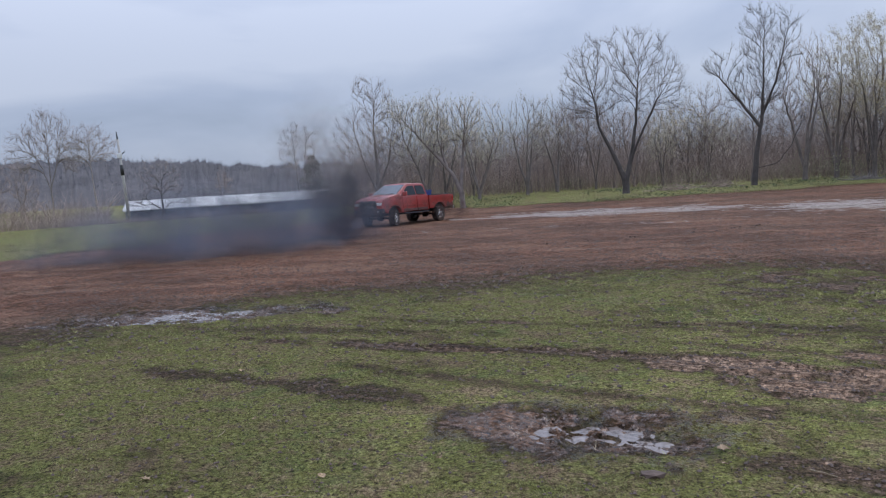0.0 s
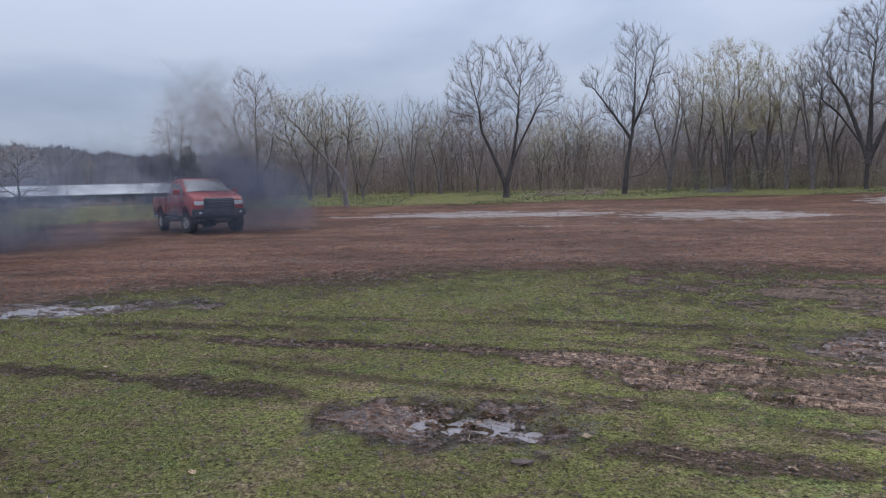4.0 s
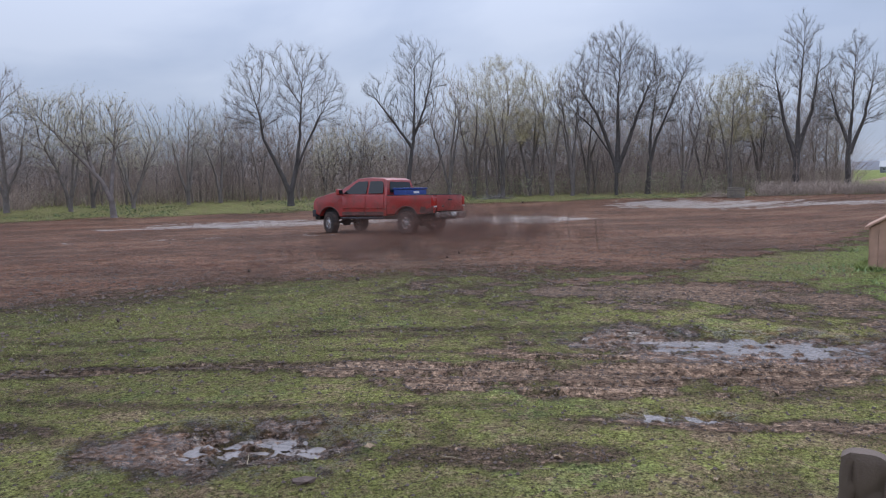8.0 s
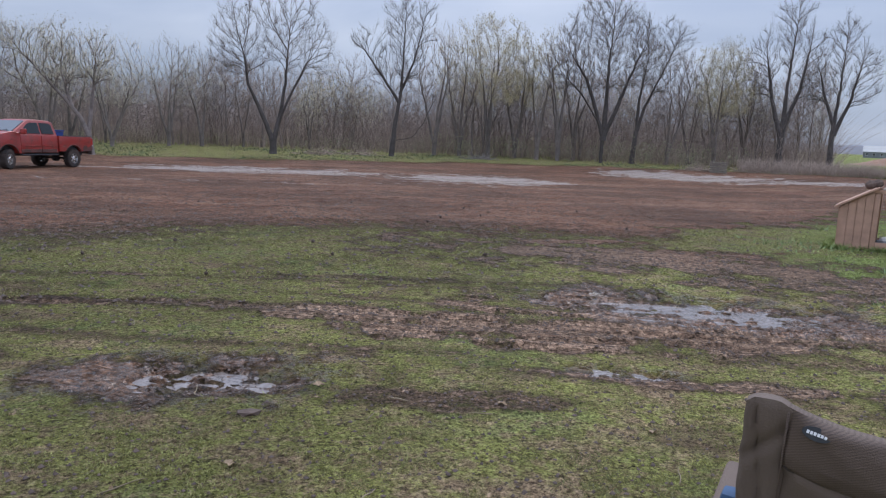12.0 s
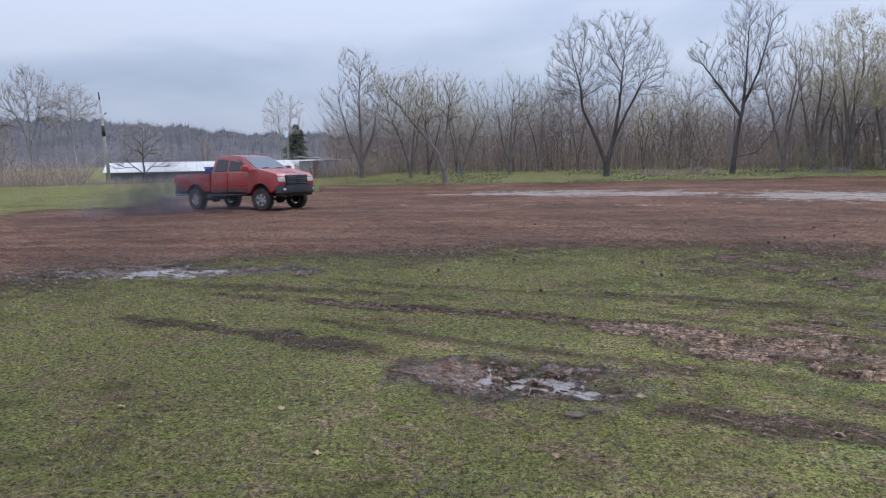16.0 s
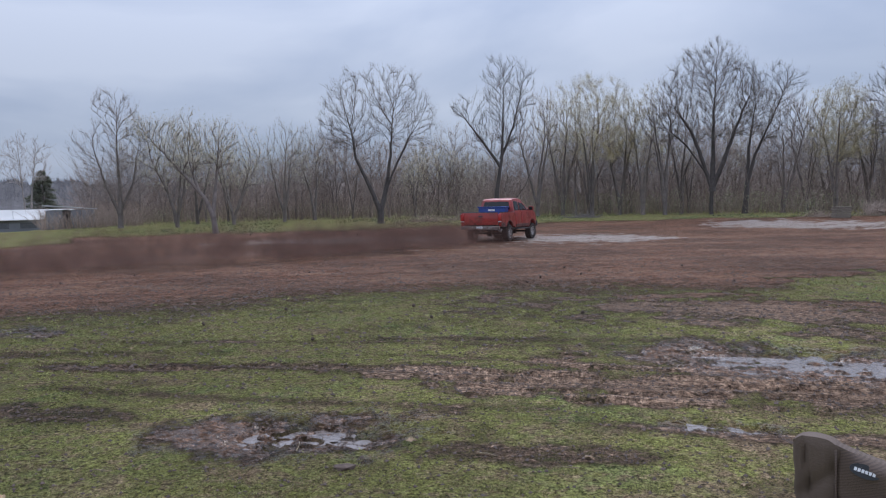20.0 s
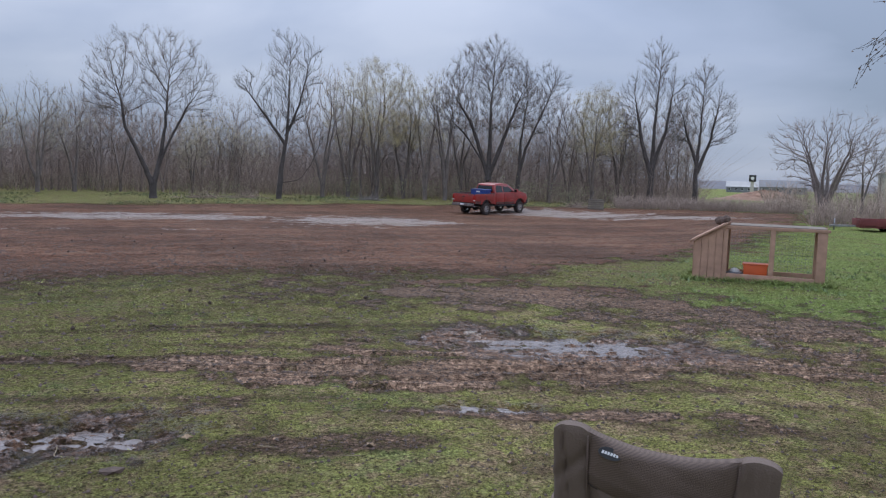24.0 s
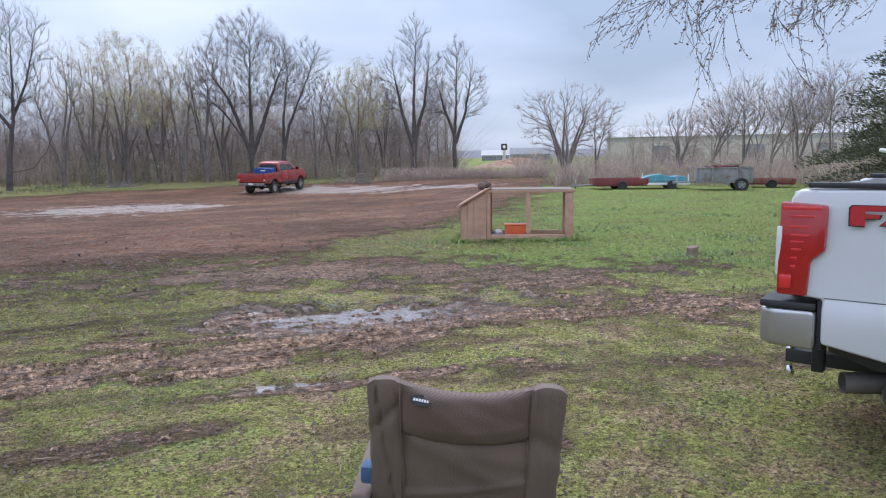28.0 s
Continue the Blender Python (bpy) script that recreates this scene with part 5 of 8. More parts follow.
# seconds, place of the wheelbase's middle, heading in degrees
DRIVE = [(0, -10.53, 35.0, 247), (1, -11.2, 35.6, 244), (2, -12.1, 34.4, 250), (3, -12.7, 31.6, 288), (3.6, -12.4, 29.2, 300), (4.6, -10.0, 24.3, 328),
         (5.5, -5.28, 21.31, 374), (6, -2.9, 20.1, 408), (6.5, -0.70, 20.2, 429), (7, 1.5, 21.8, 446), (7.5, 2.9, 23.8, 472), (8, 3.85, 26.6, 495),
         (8.5, 3.8, 28.2, 509), (9, 3.3, 29.7, 521), (9.5, 1.9, 31.8, 541), (10, -0.1, 33.5, 558), (10.5, -2.4, 34.7, 572), (11, -5.0, 35.4, 584), (11.5, -7.8, 35.7, 591),
         (12.5, -11.4, 32.4, 615), (13.5, -12.3, 28.2, 637), (14, -12.9, 27.0, 644), (14.5, -13.1, 26.2, 649), (15, -13.1, 25.6, 656), (15.5, -13.3, 25.2, 676), (16, -13.0, 24.9, 700), (16.5, -11.66, 24.1, 720),
         (17, -9.27, 22.7, 728), (17.5, -6.97, 23.0, 732), (18, -4.85, 24.4, 755), (18.5, -2.1, 26.0, 774), (19, 0.75, 28.6, 787), (19.5, 3.7, 31.6, 789),
         (20, 6.6, 34.5, 781), (20.5, 9.5, 37.2, 766), (21, 12.7, 40.6, 750), (21.5, 15.4, 42.7, 738), (22, 17.9, 44.2, 730), (22.5, 19.6, 44.4, 730),
         (24.5, 23.2, 44.4, 749), (25, 23.7, 44.8, 752), (26, 23.7, 44.7, 753), (27, 23.7, 44.7, 753), (28, 23.7, 44.7, 753)]


def drive_at(t):
    """Place and heading between the rows, by a smooth cubic."""
    k = 0
    while k < len(DRIVE) - 2 and DRIVE[k + 1][0] <= t:
        k += 1
    a, b = DRIVE[k], DRIVE[k + 1]
    p, n = DRIVE[max(k - 1, 0)], DRIVE[min(k + 2, len(DRIVE) - 1)]
    h = b[0] - a[0]
    u = (t - a[0]) / h
    out = []
    for i in (1, 2, 3):
        m0 = (b[i] - p[i]) / max(b[0] - p[0], 1e-6) * h
        m1 = (n[i] - a[i]) / max(n[0] - a[0], 1e-6) * h
        out.append((2 * u ** 3 - 3 * u * u + 1) * a[i] + (u ** 3 - 2 * u * u + u) * m0 + (3 * u * u - 2 * u ** 3) * b[i] + (u ** 3 - u * u) * m1)
    return out


def pickup_pose(t):
    x, y, h = drive_at(t)
    c, s = math.cos(radians(h)), math.sin(radians(h))
    def g(a, b):
        return float(base_land(x + c * a - s * b, y + s * a + c * b))
    f, r, l, q = g(1.785, 0), g(-1.785, 0), g(0, 0.86), g(0, -0.86)
    pitch = -math.degrees(math.atan2(f - r, 3.57))
    roll = math.degrees(math.atan2(l - q, 1.72))
    return Matrix.Translation((x, y, (f + r) / 2 + 0.0)) @ pose(0, 0, 0, 0, 0, h) @ pose(0, 0, 0, roll, pitch, 0)


STEER = [(0, 20), (2, 25), (3, 15), (5.5, 2), (6.5, 5), (7.5, -18), (8.2, -22), (9.5, 8), (11.5, 18), (13.5, 12), (15, 18), (16.2, 12), (17, 0), (18, 15), (19.5, 0), (20.5, -14), (22, -10), (24.5, 4), (28, 0)]
SLIP = [(0, 1.8), (3.5, 1.8), (5.5, 1.7), (7.5, 1.6), (9, 1.2), (11, 1.1), (15, 1.2), (16, 1.7), (19.5, 1.6), (21, 1.1), (28, 1.0)]


def ramp_at(rows, t):
    return float(np.interp(t, [r[0] for r in rows], [r[1] for r in rows]))


def motions():
    walk(PICKUP, [(k * 0.25, pickup_pose(k * 0.25)) for k in range(113)])
    homes = [w.matrix_basis.copy() for w in WHEELS]
    for i, w in enumerate(WHEELS):
        angle, rows, last = 0.0, [], drive_at(0)
        for k in range(281):
            t = k * 0.1
            now = drive_at(t)
            gone = math.hypot(now[0] - last[0], now[1] - last[1])
            spin = math.degrees(gone / 0.39) * (ramp_at(SLIP, t) if i > 1 else 1.0)
            angle += min(spin, 80)
            last = now
            steer = ramp_at(STEER, t) if i < 2 else 0
            rows.append((t, homes[i] @ pose(0, 0, 0, 0, 0, steer) @ pose(0, 0, 0, 0, angle, 0)))
        walk(w, rows)
    for mover in MOVERS:
        mover()


MOVERS = []


# ---- woods behind the front trees ----
TEMPLATES = []
for k, (h, w, n, tw, bu) in enumerate(((9.4, 4.2, 1, M_TWIG, None), (9.0, 4.4, 2, M_TWIG_BROWN, None), (10.0, 3.8, 1, M_TWIG, None), (8.6, 4.4, 3, M_TWIG_PALE, M_BUD), (9.0, 4.0, 2, M_TWIG_BROWN, None), (8.4, 4.6, 4, M_TWIG, None))):
    st, cr = fan(70 + k, h, w, n, 0.7, 0.03 * (k % 3 - 1), 0.6, 0.24)
    TEMPLATES.append(tree("slim bare tree in the woods behind the field", at_az(-14 + 10 * k, 72 + k), 70 + k, st, cr, 900, girth=0.12, step=0.5, kill=0.55, up=0.25, tip=0.0095, twigs=2, twig_len=0.9,
                          twig=tw, buds=bu, bud_size=0.09, per=1, scatter=0.25, group="trees of the woods", trunk_sides=5, bark=M_BARK))
rng = random.Random(4)
for k in range(116):
    az = -21.0 + 62.0 * (k + rng.random()) / 116
    d = 64 + 26 * rng.random() ** 1.2 + (6 if az > 30 else 0)
    s = 0.66 + 0.3 * rng.random() + (0.2 if az > 11 else 0) - (0.12 if az < -14 else 0)
    copy_thing(TEMPLATES[rng.randrange(6)], at_az(az, d, rng.random() * 360) @ Matrix.Scale(s, 4))
for az, d, s, k in ((-46, 98, 1.1, 1), (-43.8, 112, 1.0, 4), (-30.5, 150, 0.9, 1), (-45.5, 80, 0.6, 5), (-43.4, 84, 0.55, 5),
                    (60.4, 78, 0.85, 1), (62.6, 72, 0.98, 2), (64.4, 80, 0.95, 0), (66.2, 74, 0.98, 1), (68.3, 82, 0.95, 2), (54.8, 82, 0.62, 3), (59.0, 84, 0.8, 4), (65.3, 90, 0.9, 3), (61.5, 88, 0.85, 0),
                    (53.0, 84, 0.6, 0), (71, 88, 1.0, 3), (74, 90, 0.9, 1), (70.0, 74, 1.0, 4), (56.2, 76, 0.7, 1), (63.5, 86, 1.0, 3), (67.2, 79, 1.05, 4), (69.0, 77, 1.0, 0), (61.0, 81, 0.9, 4), (65.8, 85, 1.0, 1)):
    copy_thing(TEMPLATES[k], at_az(az, d, d * 37) @ Matrix.Scale(s, 4))
tree("large bare tree beside the far shed", at_az(-42.0, 100, 42) @ Matrix.Diagonal((0.8, 0.8, 1.08, 1)), 61, [[(0, 0, -0.15), (0, 0, 4.5), (-0.8, 0, 7.0), (-2.2, 0, 9.4)], [(0, 0, 4.4), (1.0, 0, 7.2), (2.0, 0, 10.4)], [(0, 0, 4), (0.1, 0, 7), (0.2, 0, 11)]],
     [(0.2, 0, 10.4, 3.6, 3.0, 3.2), (-3.0, 0, 8.6, 2.2, 2.0, 2.6), (3.0, 0, 8.8, 2.0, 2.0, 2.8)], 1999, bark=M_BARK_PALE, girth=0.15, step=0.6, kill=0.55, tip=0.012, twig_len=0.8, twig=M_TWIG)
tree("round bare tree on a tall trunk beside the utility pole", at_az(-39.2, 98, 39), 62, [[(0, 0, -0.15), (-0.2, 0, 4.5), (-0.3, 0, 8.0), (-0.3, 0, 9.6)], [(0.6, 0, -0.1), (1.2, 0, 3.0), (1.9, 0, 5.2)]],
     [(-0.4, 0, 9.6, 3.0, 2.6, 2.0), (0.2, 0, 11.0, 2.0, 1.8, 1.6)], 1618, bark=M_BARK_PALE, girth=0.15, step=0.6, kill=0.55, tip=0.012, twig_len=0.8, twig=M_TWIG)
tree("small bare tree before the long shed with low arching limbs", at_az(-34.9, 84, 35), 63, [[(0, 0, -0.15), (0, 0, 3.0), (0.1, 0, 5.6)], [(0, 0, 1.2), (0.8, 0, 2.2), (2.4, 0, 2.1)], [(0, 0, 1.3), (-0.9, 0, 2.2), (-2.3, 0, 2.0)]],
     [(0, 0, 5.0, 2.2, 2.0, 2.3), (2.2, 0, 2.6, 1.2, 1.0, 0.7), (-2.2, 0, 2.6, 1.2, 1.0, 0.7)], 1428, bark=M_BARK_DARK, girth=0.15, step=0.5, kill=0.5, tip=0.010, twig_len=0.6, twig=M_TWIG)
tree("tall thin twin-stemmed tree beside the evergreen", at_az(-24.8, 92, 25), 69, [[(0, 0, -0.15), (-0.3, 0, 4.0), (-0.5, 0, 9.0)], [(0.3, 0, -0.1), (0.5, 0, 4.0), (1.0, 0, 8.6)]],
     [(-0.6, 0, 8.0, 1.7, 1.6, 3.2), (1.0, 0, 8.0, 1.5, 1.5, 3.0)], 1237, bark=M_BARK_PALE, girth=0.15, step=0.5, kill=0.5, tip=0.010, twig_len=0.6, twig=M_TWIG)
for k, (az, h, w, lean) in enumerate(((60.5, 7.6, 4.4, 0.18), (62.6, 7.8, 3.6, 0.14), (64.4, 8.6, 4.2, 0.24), (66.2, 8.8, 4.2, 0.1), (52.1, 6.8, 3.4, 0.1), (68.2, 8.8, 4.4, -0.08))):
    st, cr = fan(64 + k, h, w, 2, 1.2, lean, 0.9, 0.38)
    tree("leaning dark-trunked bare tree behind the trailers", at_az(az, 60 + k % 4, -az), 64 + k, st, cr, 900, girth=0.12, step=0.45, kill=0.42, up=0.2, twigs=2, twig_len=0.55, twig=M_TWIG, bark=M_BARK, group="trees behind the trailers")
st, cr = fan(91, 7.3, 6.4, 6, 0.2, 0.02, 0.75, 0.2, lobes=5)
tree("low round-crowned bare tree behind the chicken run", at_az(49.7, 56, -50), 91, st, cr, 1900, step=0.4, kill=0.4, up=0.12, twigs=2, twig_len=0.5, twig=M_TWIG)
st, cr = fan(92, 5.0, 2.6, 5, 0.2, 0.0, 0.6, 0.05, lobes=5)
tree("dense brown thicket of twigs standing behind the trailers", at_az(58.3, 52, -58), 92, st, cr, 1200, step=0.35, kill=0.3, up=0.15, twigs=3, twig_len=0.5, twig=M_TWIG_BROWN, name="thicket")


def scrub(name, label, count, seed, place, height, width, material, kind="stuff", category="undergrowth"):
    """Thin upright stems, as one mass."""
    r = np.random.default_rng(seed)
    segs, fine = [], []
    x, y = place(r, count)
    z = base_land(x, y)
    for px, py, pz in zip(x, y, z):
        h = height * (0.4 + 0.9 * r.random())
        p = np.array((px, py, pz - 0.05))
        lean = r.normal(0, 0.45, 2)
        q = p + np.array((lean[0] * h * 0.5, lean[1] * h * 0.5, h * 0.6))
        s = q + np.array((lean[0] * h * 0.5, lean[1] * h * 0.5, h * 0.4))
        segs.append((*p, *q, width, width * 0.6))
        for b in range(4):
            e = q + r.normal(0, 0.27 * h, 3) * np.array((1, 1, 0.8))
            fine.append((*(p + (q - p) * r.random()), *e, width * 0.4))
        fine.append((*q, *s, width * 0.6))
    v, f = frusta(segs, 3)
    v2, f2 = spikes(fine)
    tris = np.concatenate([f[:, (0, 1, 2)], f[:, (0, 2, 3)], f2 + len(v)])
    return tagged(new(name, raw_mesh(name, np.concatenate([v, v2]), tris, material)), label, category, kind=kind)


def belt(a0, a1, d0, d1):
    def place(r, n):
        a, d = np.radians(a0 + (a1 - a0) * r.random(n)), d0 + (d1 - d0) * r.random(n)
        return EYE[0] + d * np.sin(a), EYE[1] + d * np.cos(a)
    return place


scrub("undergrowth", "brown leafless undergrowth under the woods", 4200, 3, belt(-22, 41.5, 62, 92), 2.8, 0.016, M_BRUSH)
scrub("brushwood", "grey-brown saplings crowding the woods", 6200, 13, belt(-21, 41, 64, 98), 6.0, 0.014, M_TWIG_BROWN)
scrub("left_undergrowth", "grey-brown brush beside the long shed", 900, 4, belt(-50, -38.5, 60, 100), 2.6, 0.02, M_BRUSH)
scrub("shed_brush", "low tan brush in front of the long shed", 1300, 24, belt(-42, -27, 62, 74), 0.6, 0.012, M_BRUSH)
scrub("right_undergrowth", "brown brush along the lot's fence line", 1800, 5, belt(46, 80, 68, 92), 2.8, 0.022, M_BRUSH)
scrub("weeds", "low tangled brown weeds between the trees and the lawn", 2600, 6, belt(35.5, 48.5, 58, 66), 0.95, 0.016, M_BRUSH)
scrub("fence_weeds", "tangled brown weeds behind the parked trailers", 2200, 26, belt(49, 71, 42, 52), 1.5, 0.014, M_BRUSH)
scrub("weed_tufts", "brown weeds beside the low shed", 700, 16, belt(-24, -17.5, 58, 70), 1.7, 0.016, M_BRUSH)


def brush_pile(label, az, d, w, h, seed, material):
    r = np.random.default_rng(seed)
    segs = []
    for k in range(220):
        u0 = r.normal(0, 0.36)
        c = np.array((u0 * w * 0.5, r.normal(0, 0.35), abs(r.normal(0, h * 0.3)) * max(0.2, 1 - u0 * u0)))
        u = r.normal(0, 1, 3) * np.array((1, 0.8, 0.3))
        u = u / np.linalg.norm(u) * (0.15 + 0.45 * r.random() ** 2)
        c[2] = max(c[2], 0.03 + abs(u[2]))
        rad = 0.006 + 0.022 * r.random() ** 4
        segs.append((*(c - u), *(c + u), rad, rad * 0.6))
    v, f = frusta(segs, 4)
    ob = new("brush_pile", raw_mesh("brush_pile", v, f, material))
    ob.matrix_basis = at_az(az, d, -az)
    tagged(ob, label, "brush pile", group="brush heaps", kind="stuff")


brush_pile("heap of cut brown branches on the verge", 4.0, 56, 5.0, 0.9, 1, M_BRUSH)
brush_pile("heap of dry branches at the wood's foot", 7.0, 57, 3.6, 0.9, 2, M_BRUSH)
brush_pile("low heap of pale broken limbs", 16.2, 58, 3.6, 0.45, 3, M_BARK_PALE)
brush_pile("heap of fallen limbs beside stacked pallets", 32.6, 57, 2.6, 0.6, 4, M_BRUSH)
brush_pile("pile of dead limbs under the trees", 36.5, 58, 4.6, 1.3, 5, M_BRUSH)


def leafing(name, label, count, seed, place, height, size, material):
    """Small new leaves on the undergrowth, gathered into clumps."""
    r = np.random.default_rng(seed)
    x, y = place(r, count // 40)
    z = base_land(x, y)
    p = np.stack([x, y, z + height * (0.25 + 0.6 * r.random(len(x)))], 1)
    p = p.repeat(40, axis=0) + r.normal(0, 1, (len(p) * 40, 3)) * np.array((0.55, 0.55, 0.28 * height))
    p[:, 2] = np.maximum(p[:, 2], base_land(p[:, 0], p[:, 1]) + 0.05)
    tagged(new(name, bud_mesh(p, seed, size, 1, 0.02, material, name)), label, "undergrowth", kind="stuff")


def canopy_ridge(name, label, a0, a1, d, h0, h1, seed, material, step=0.22, rough=0.3, rise=(), twigs=0):
    """A far wooded hill: an uneven sheet of crown tops."""
    a = np.arange(a0, a1, step)
    rows = 10
    verts, faces = [], []
    r = np.random.default_rng(seed)
    top = h0 + (h1 - h0) * fbm(a * 0.09, a * 0 + seed, 3, seed) + (h1 - h0) * rough * (fbm(a * 1.1, a * 0 + 3, 4, seed + 9) - 0.5) * 1.6
    if rise:
        top = top + np.interp(a, [k[0] for k in rise], [k[1] for k in rise])
    for i in range(rows):
        u = i / (rows - 1)
        dd = d * (1 + 0.35 * u)
        jit = r.normal(0, max(0.022 * h1, 0.3), len(a)) if i else np.zeros(len(a))
        x, y = EYE[0] + dd * np.sin(np.radians(a)), EYE[1] + dd * np.cos(np.radians(a))
        z = -3 + (top + 3) * math.sin(u * math.pi / 2) ** 0.7 * (1 + 0.35 * u) + jit * (1 if i < rows - 1 else 1.8)
        verts.append(np.stack([x, y, z], 1))
    n = len(a)
    for i in range(rows - 1):
        k = np.arange(n - 1)
        faces.append(np.stack([i * n + k, i * n + k + 1, (i + 1) * n + k + 1, (i + 1) * n + k], 1))
    ob = new(name, raw_mesh(name, np.concatenate(verts), np.concatenate(faces), material, True))
    tagged(ob, label, "woods", kind="stuff")
    if twigs:
        # fine bare tops standing out of the sheet
        v = np.concatenate(verts[2:])
        w = r.random((twigs, 1))
        o = r.integers(0, len(v) - n, twigs)
        p = v[o] * (1 - w) + v[o + n] * w + r.normal(0, 1, (twigs, 3)) * np.array((0.5, 0.5, 0.2))
        e = p + np.stack([r.normal(0, 0.35, twigs), r.normal(0, 0.35, twigs), 0.7 + 1.9 * r.random(twigs) ** 2], 1)
        tv, tf = spikes(np.concatenate([p - np.array((0, 0, 0.4)), e, np.full((twigs, 1), 0.07)], 1))
        tagged(new("ridge_trees", raw_mesh("ridge_trees", tv, tf, M_RIDGE_TREE)), "bare treetops along the far ridge, coloured with haze", "woods", kind="stuff")


leafing("leafing_shrubs", "undergrowth coming into pale green leaf", 12000, 44, belt(12, 36, 63, 76), 1.7, 0.10, M_BUD_GREEN)
leafing("leafing_scrub", "low scrub in first green leaf under the bare trees", 5000, 45, belt(-20, 12, 62, 74), 1.2, 0.08, M_BUD_GREEN)
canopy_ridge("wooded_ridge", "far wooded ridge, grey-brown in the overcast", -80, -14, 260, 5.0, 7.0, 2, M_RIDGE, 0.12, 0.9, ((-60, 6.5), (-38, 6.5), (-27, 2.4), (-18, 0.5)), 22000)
canopy_ridge("far_woods", "distant bare woods behind the field", -15, 36, 150, 3.0, 6.0, 5, M_WOODS, 0.3)
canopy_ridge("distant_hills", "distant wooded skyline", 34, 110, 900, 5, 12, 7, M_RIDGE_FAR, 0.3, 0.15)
canopy_ridge("back_woods", "woods closing the land behind the lawn", 95, 285, 220, 9, 14, 9, M_RIDGE, 0.8)


# ---- left side: long metal shed, low shed, pole, cottage ----
def long_shed():
    # runs across the view, gable end to the left
    root = thing("poultry_house", "long low grey metal shed with a pale roof", "shed", at_az(-29.6, 90, 28, 0))
    L, w, e, rdg = 12.0, 5.0, 1.45, 2.35
    part("wall", box(-L, L, -w / 2, -w / 2 + 0.12, -0.3, e, 0), M_SIDING, root)
    part("wall", box(-L, L, w / 2 - 0.12, w / 2, -0.3, e, 0), M_SIDING, root)
    for s in (-1, 1):
        part("gable", prism([(-w / 2 + 0.13, -0.3), (w / 2 - 0.13, -0.3), (w / 2 - 0.13, e), (0, rdg - 0.06), (-w / 2 + 0.13, e)], s * L - 0.06, s * L + 0.06, 0, axis="x"), M_SIDING, root)
    for s in (-1, 1):
        for k in range(20):
            x0 = -L - 0.3 + (2 * L + 0.6) * k / 20
            x1 = x0 + (2 * L + 0.6) / 20 - 0.02
            bm = prism([(s * (w / 2 + 0.35), e - 0.14), (0, rdg), (0, rdg + 0.06), (s * (w / 2 + 0.35), e - 0.08)], x0, x1, 0, axis="x")
            part("roof_panel", bm, M_ROOF, root)
    for k in range(9):
        x = -L + 1.2 + k * 2.5
        part("vent_opening", box(x, x + 1.5, -w / 2 - 0.012, -w / 2 + 0.02, 0.45, 1.05, 0.004), mat("vent_mesh", (0.12, 0.125, 0.135), 0.8), root)


long_shed()


def low_shed():
    root = thing("low_shed", "low weathered grey shed with a sloping roof", "shed", at_az(-22.2, 64, 25, 0))
    part("roof", prism([(-1.8, 1.75), (1.9, 1.45), (1.9, 1.53), (-1.8, 1.85)], -1.6, 1.6, 0.02, 1), M_GREYROOF, root)
    part("back_wall", box(-1.6, 1.7, 1.4, 1.5, -0.2, 1.44, 0.01), M_SIDING, root)
    for s in (1.6, -1.6):
        part("side_wall", box(s, s + 0.1, -1.38, 1.38, -0.2, 1.43, 0.01), M_SIDING, root)
    for k in range(6):
        if k != 2:
            part("front_board", box(-1.6 + 0.55 * k, -1.08 + 0.55 * k, -1.5, -1.4, -0.2, 1.43, 0.01), M_SIDING, root)


low_shed()


def utility_pole():
    root = thing("utility_pole", "pale weathered utility pole with a dark sleeve", "utility pole", at_az(-37.2, 76, 38, 0.3) @ pose(0, 0, 0, 0, -2.6, 0))
    part("shaft", tube([(0, 0, 0), (0, 0, 8.3)], [0.17, 0.11], 10), mat("bleached_pole_wood", (0.42, 0.40, 0.37), 0.85, vary=0.2, scale=6), root)
    part("guard_sleeve", tube([(0, 0, 4.9), (0, 0, 5.9)], [0.165, 0.155], 10), M_BLACK, root)
    part("meter_box", box(-0.24, 0.2, -0.2, 0.2, 6.55, 7.0, 0.03), M_WHITE, root)
    part("conduit", tube([(0, 0, 8.25), (-0.02, 0, 9.0)], [0.07, 0.05], 8), M_BLACK, root)
    part("bracket", tube([(0.15, 0, 6.9), (0.42, 0, 7.05), (0.48, 0, 7.2)], 0.045, 6), M_BLACK, root)


utility_pole()


def cottage(az, d, turn, name, label, w, dp, h, wallm, roofm):
    root = thing(name, label, "house", at_az(az, d, turn, 0))
    part("wall", box(-w / 2, w / 2, -dp / 2, dp / 2, -0.3, h, 0.02), wallm, root)
    part("roof", prism([(-dp / 2 - 0.4, h - 0.1), (dp / 2 + 0.4, h - 0.1), (0, h + dp * 0.28)], -w / 2 - 0.3, w / 2 + 0.3, 0, axis="x"), roofm, root)
    for k in range(max(2, int(w / 2.6))):
        x = -w / 2 + 1.2 + k * 2.5
        win = part("window", box(x - 0.45, x + 0.45, -dp / 2 - 0.04, -dp / 2 + 0.02, h * 0.35, h * 0.78, 0.01), M_WHITE, root)
        part("pane", box(x - 0.36, x + 0.36, -dp / 2 - 0.052, -dp / 2 - 0.035, h * 0.39, h * 0.74, 0), M_GLASS_DARK, win)
    return root


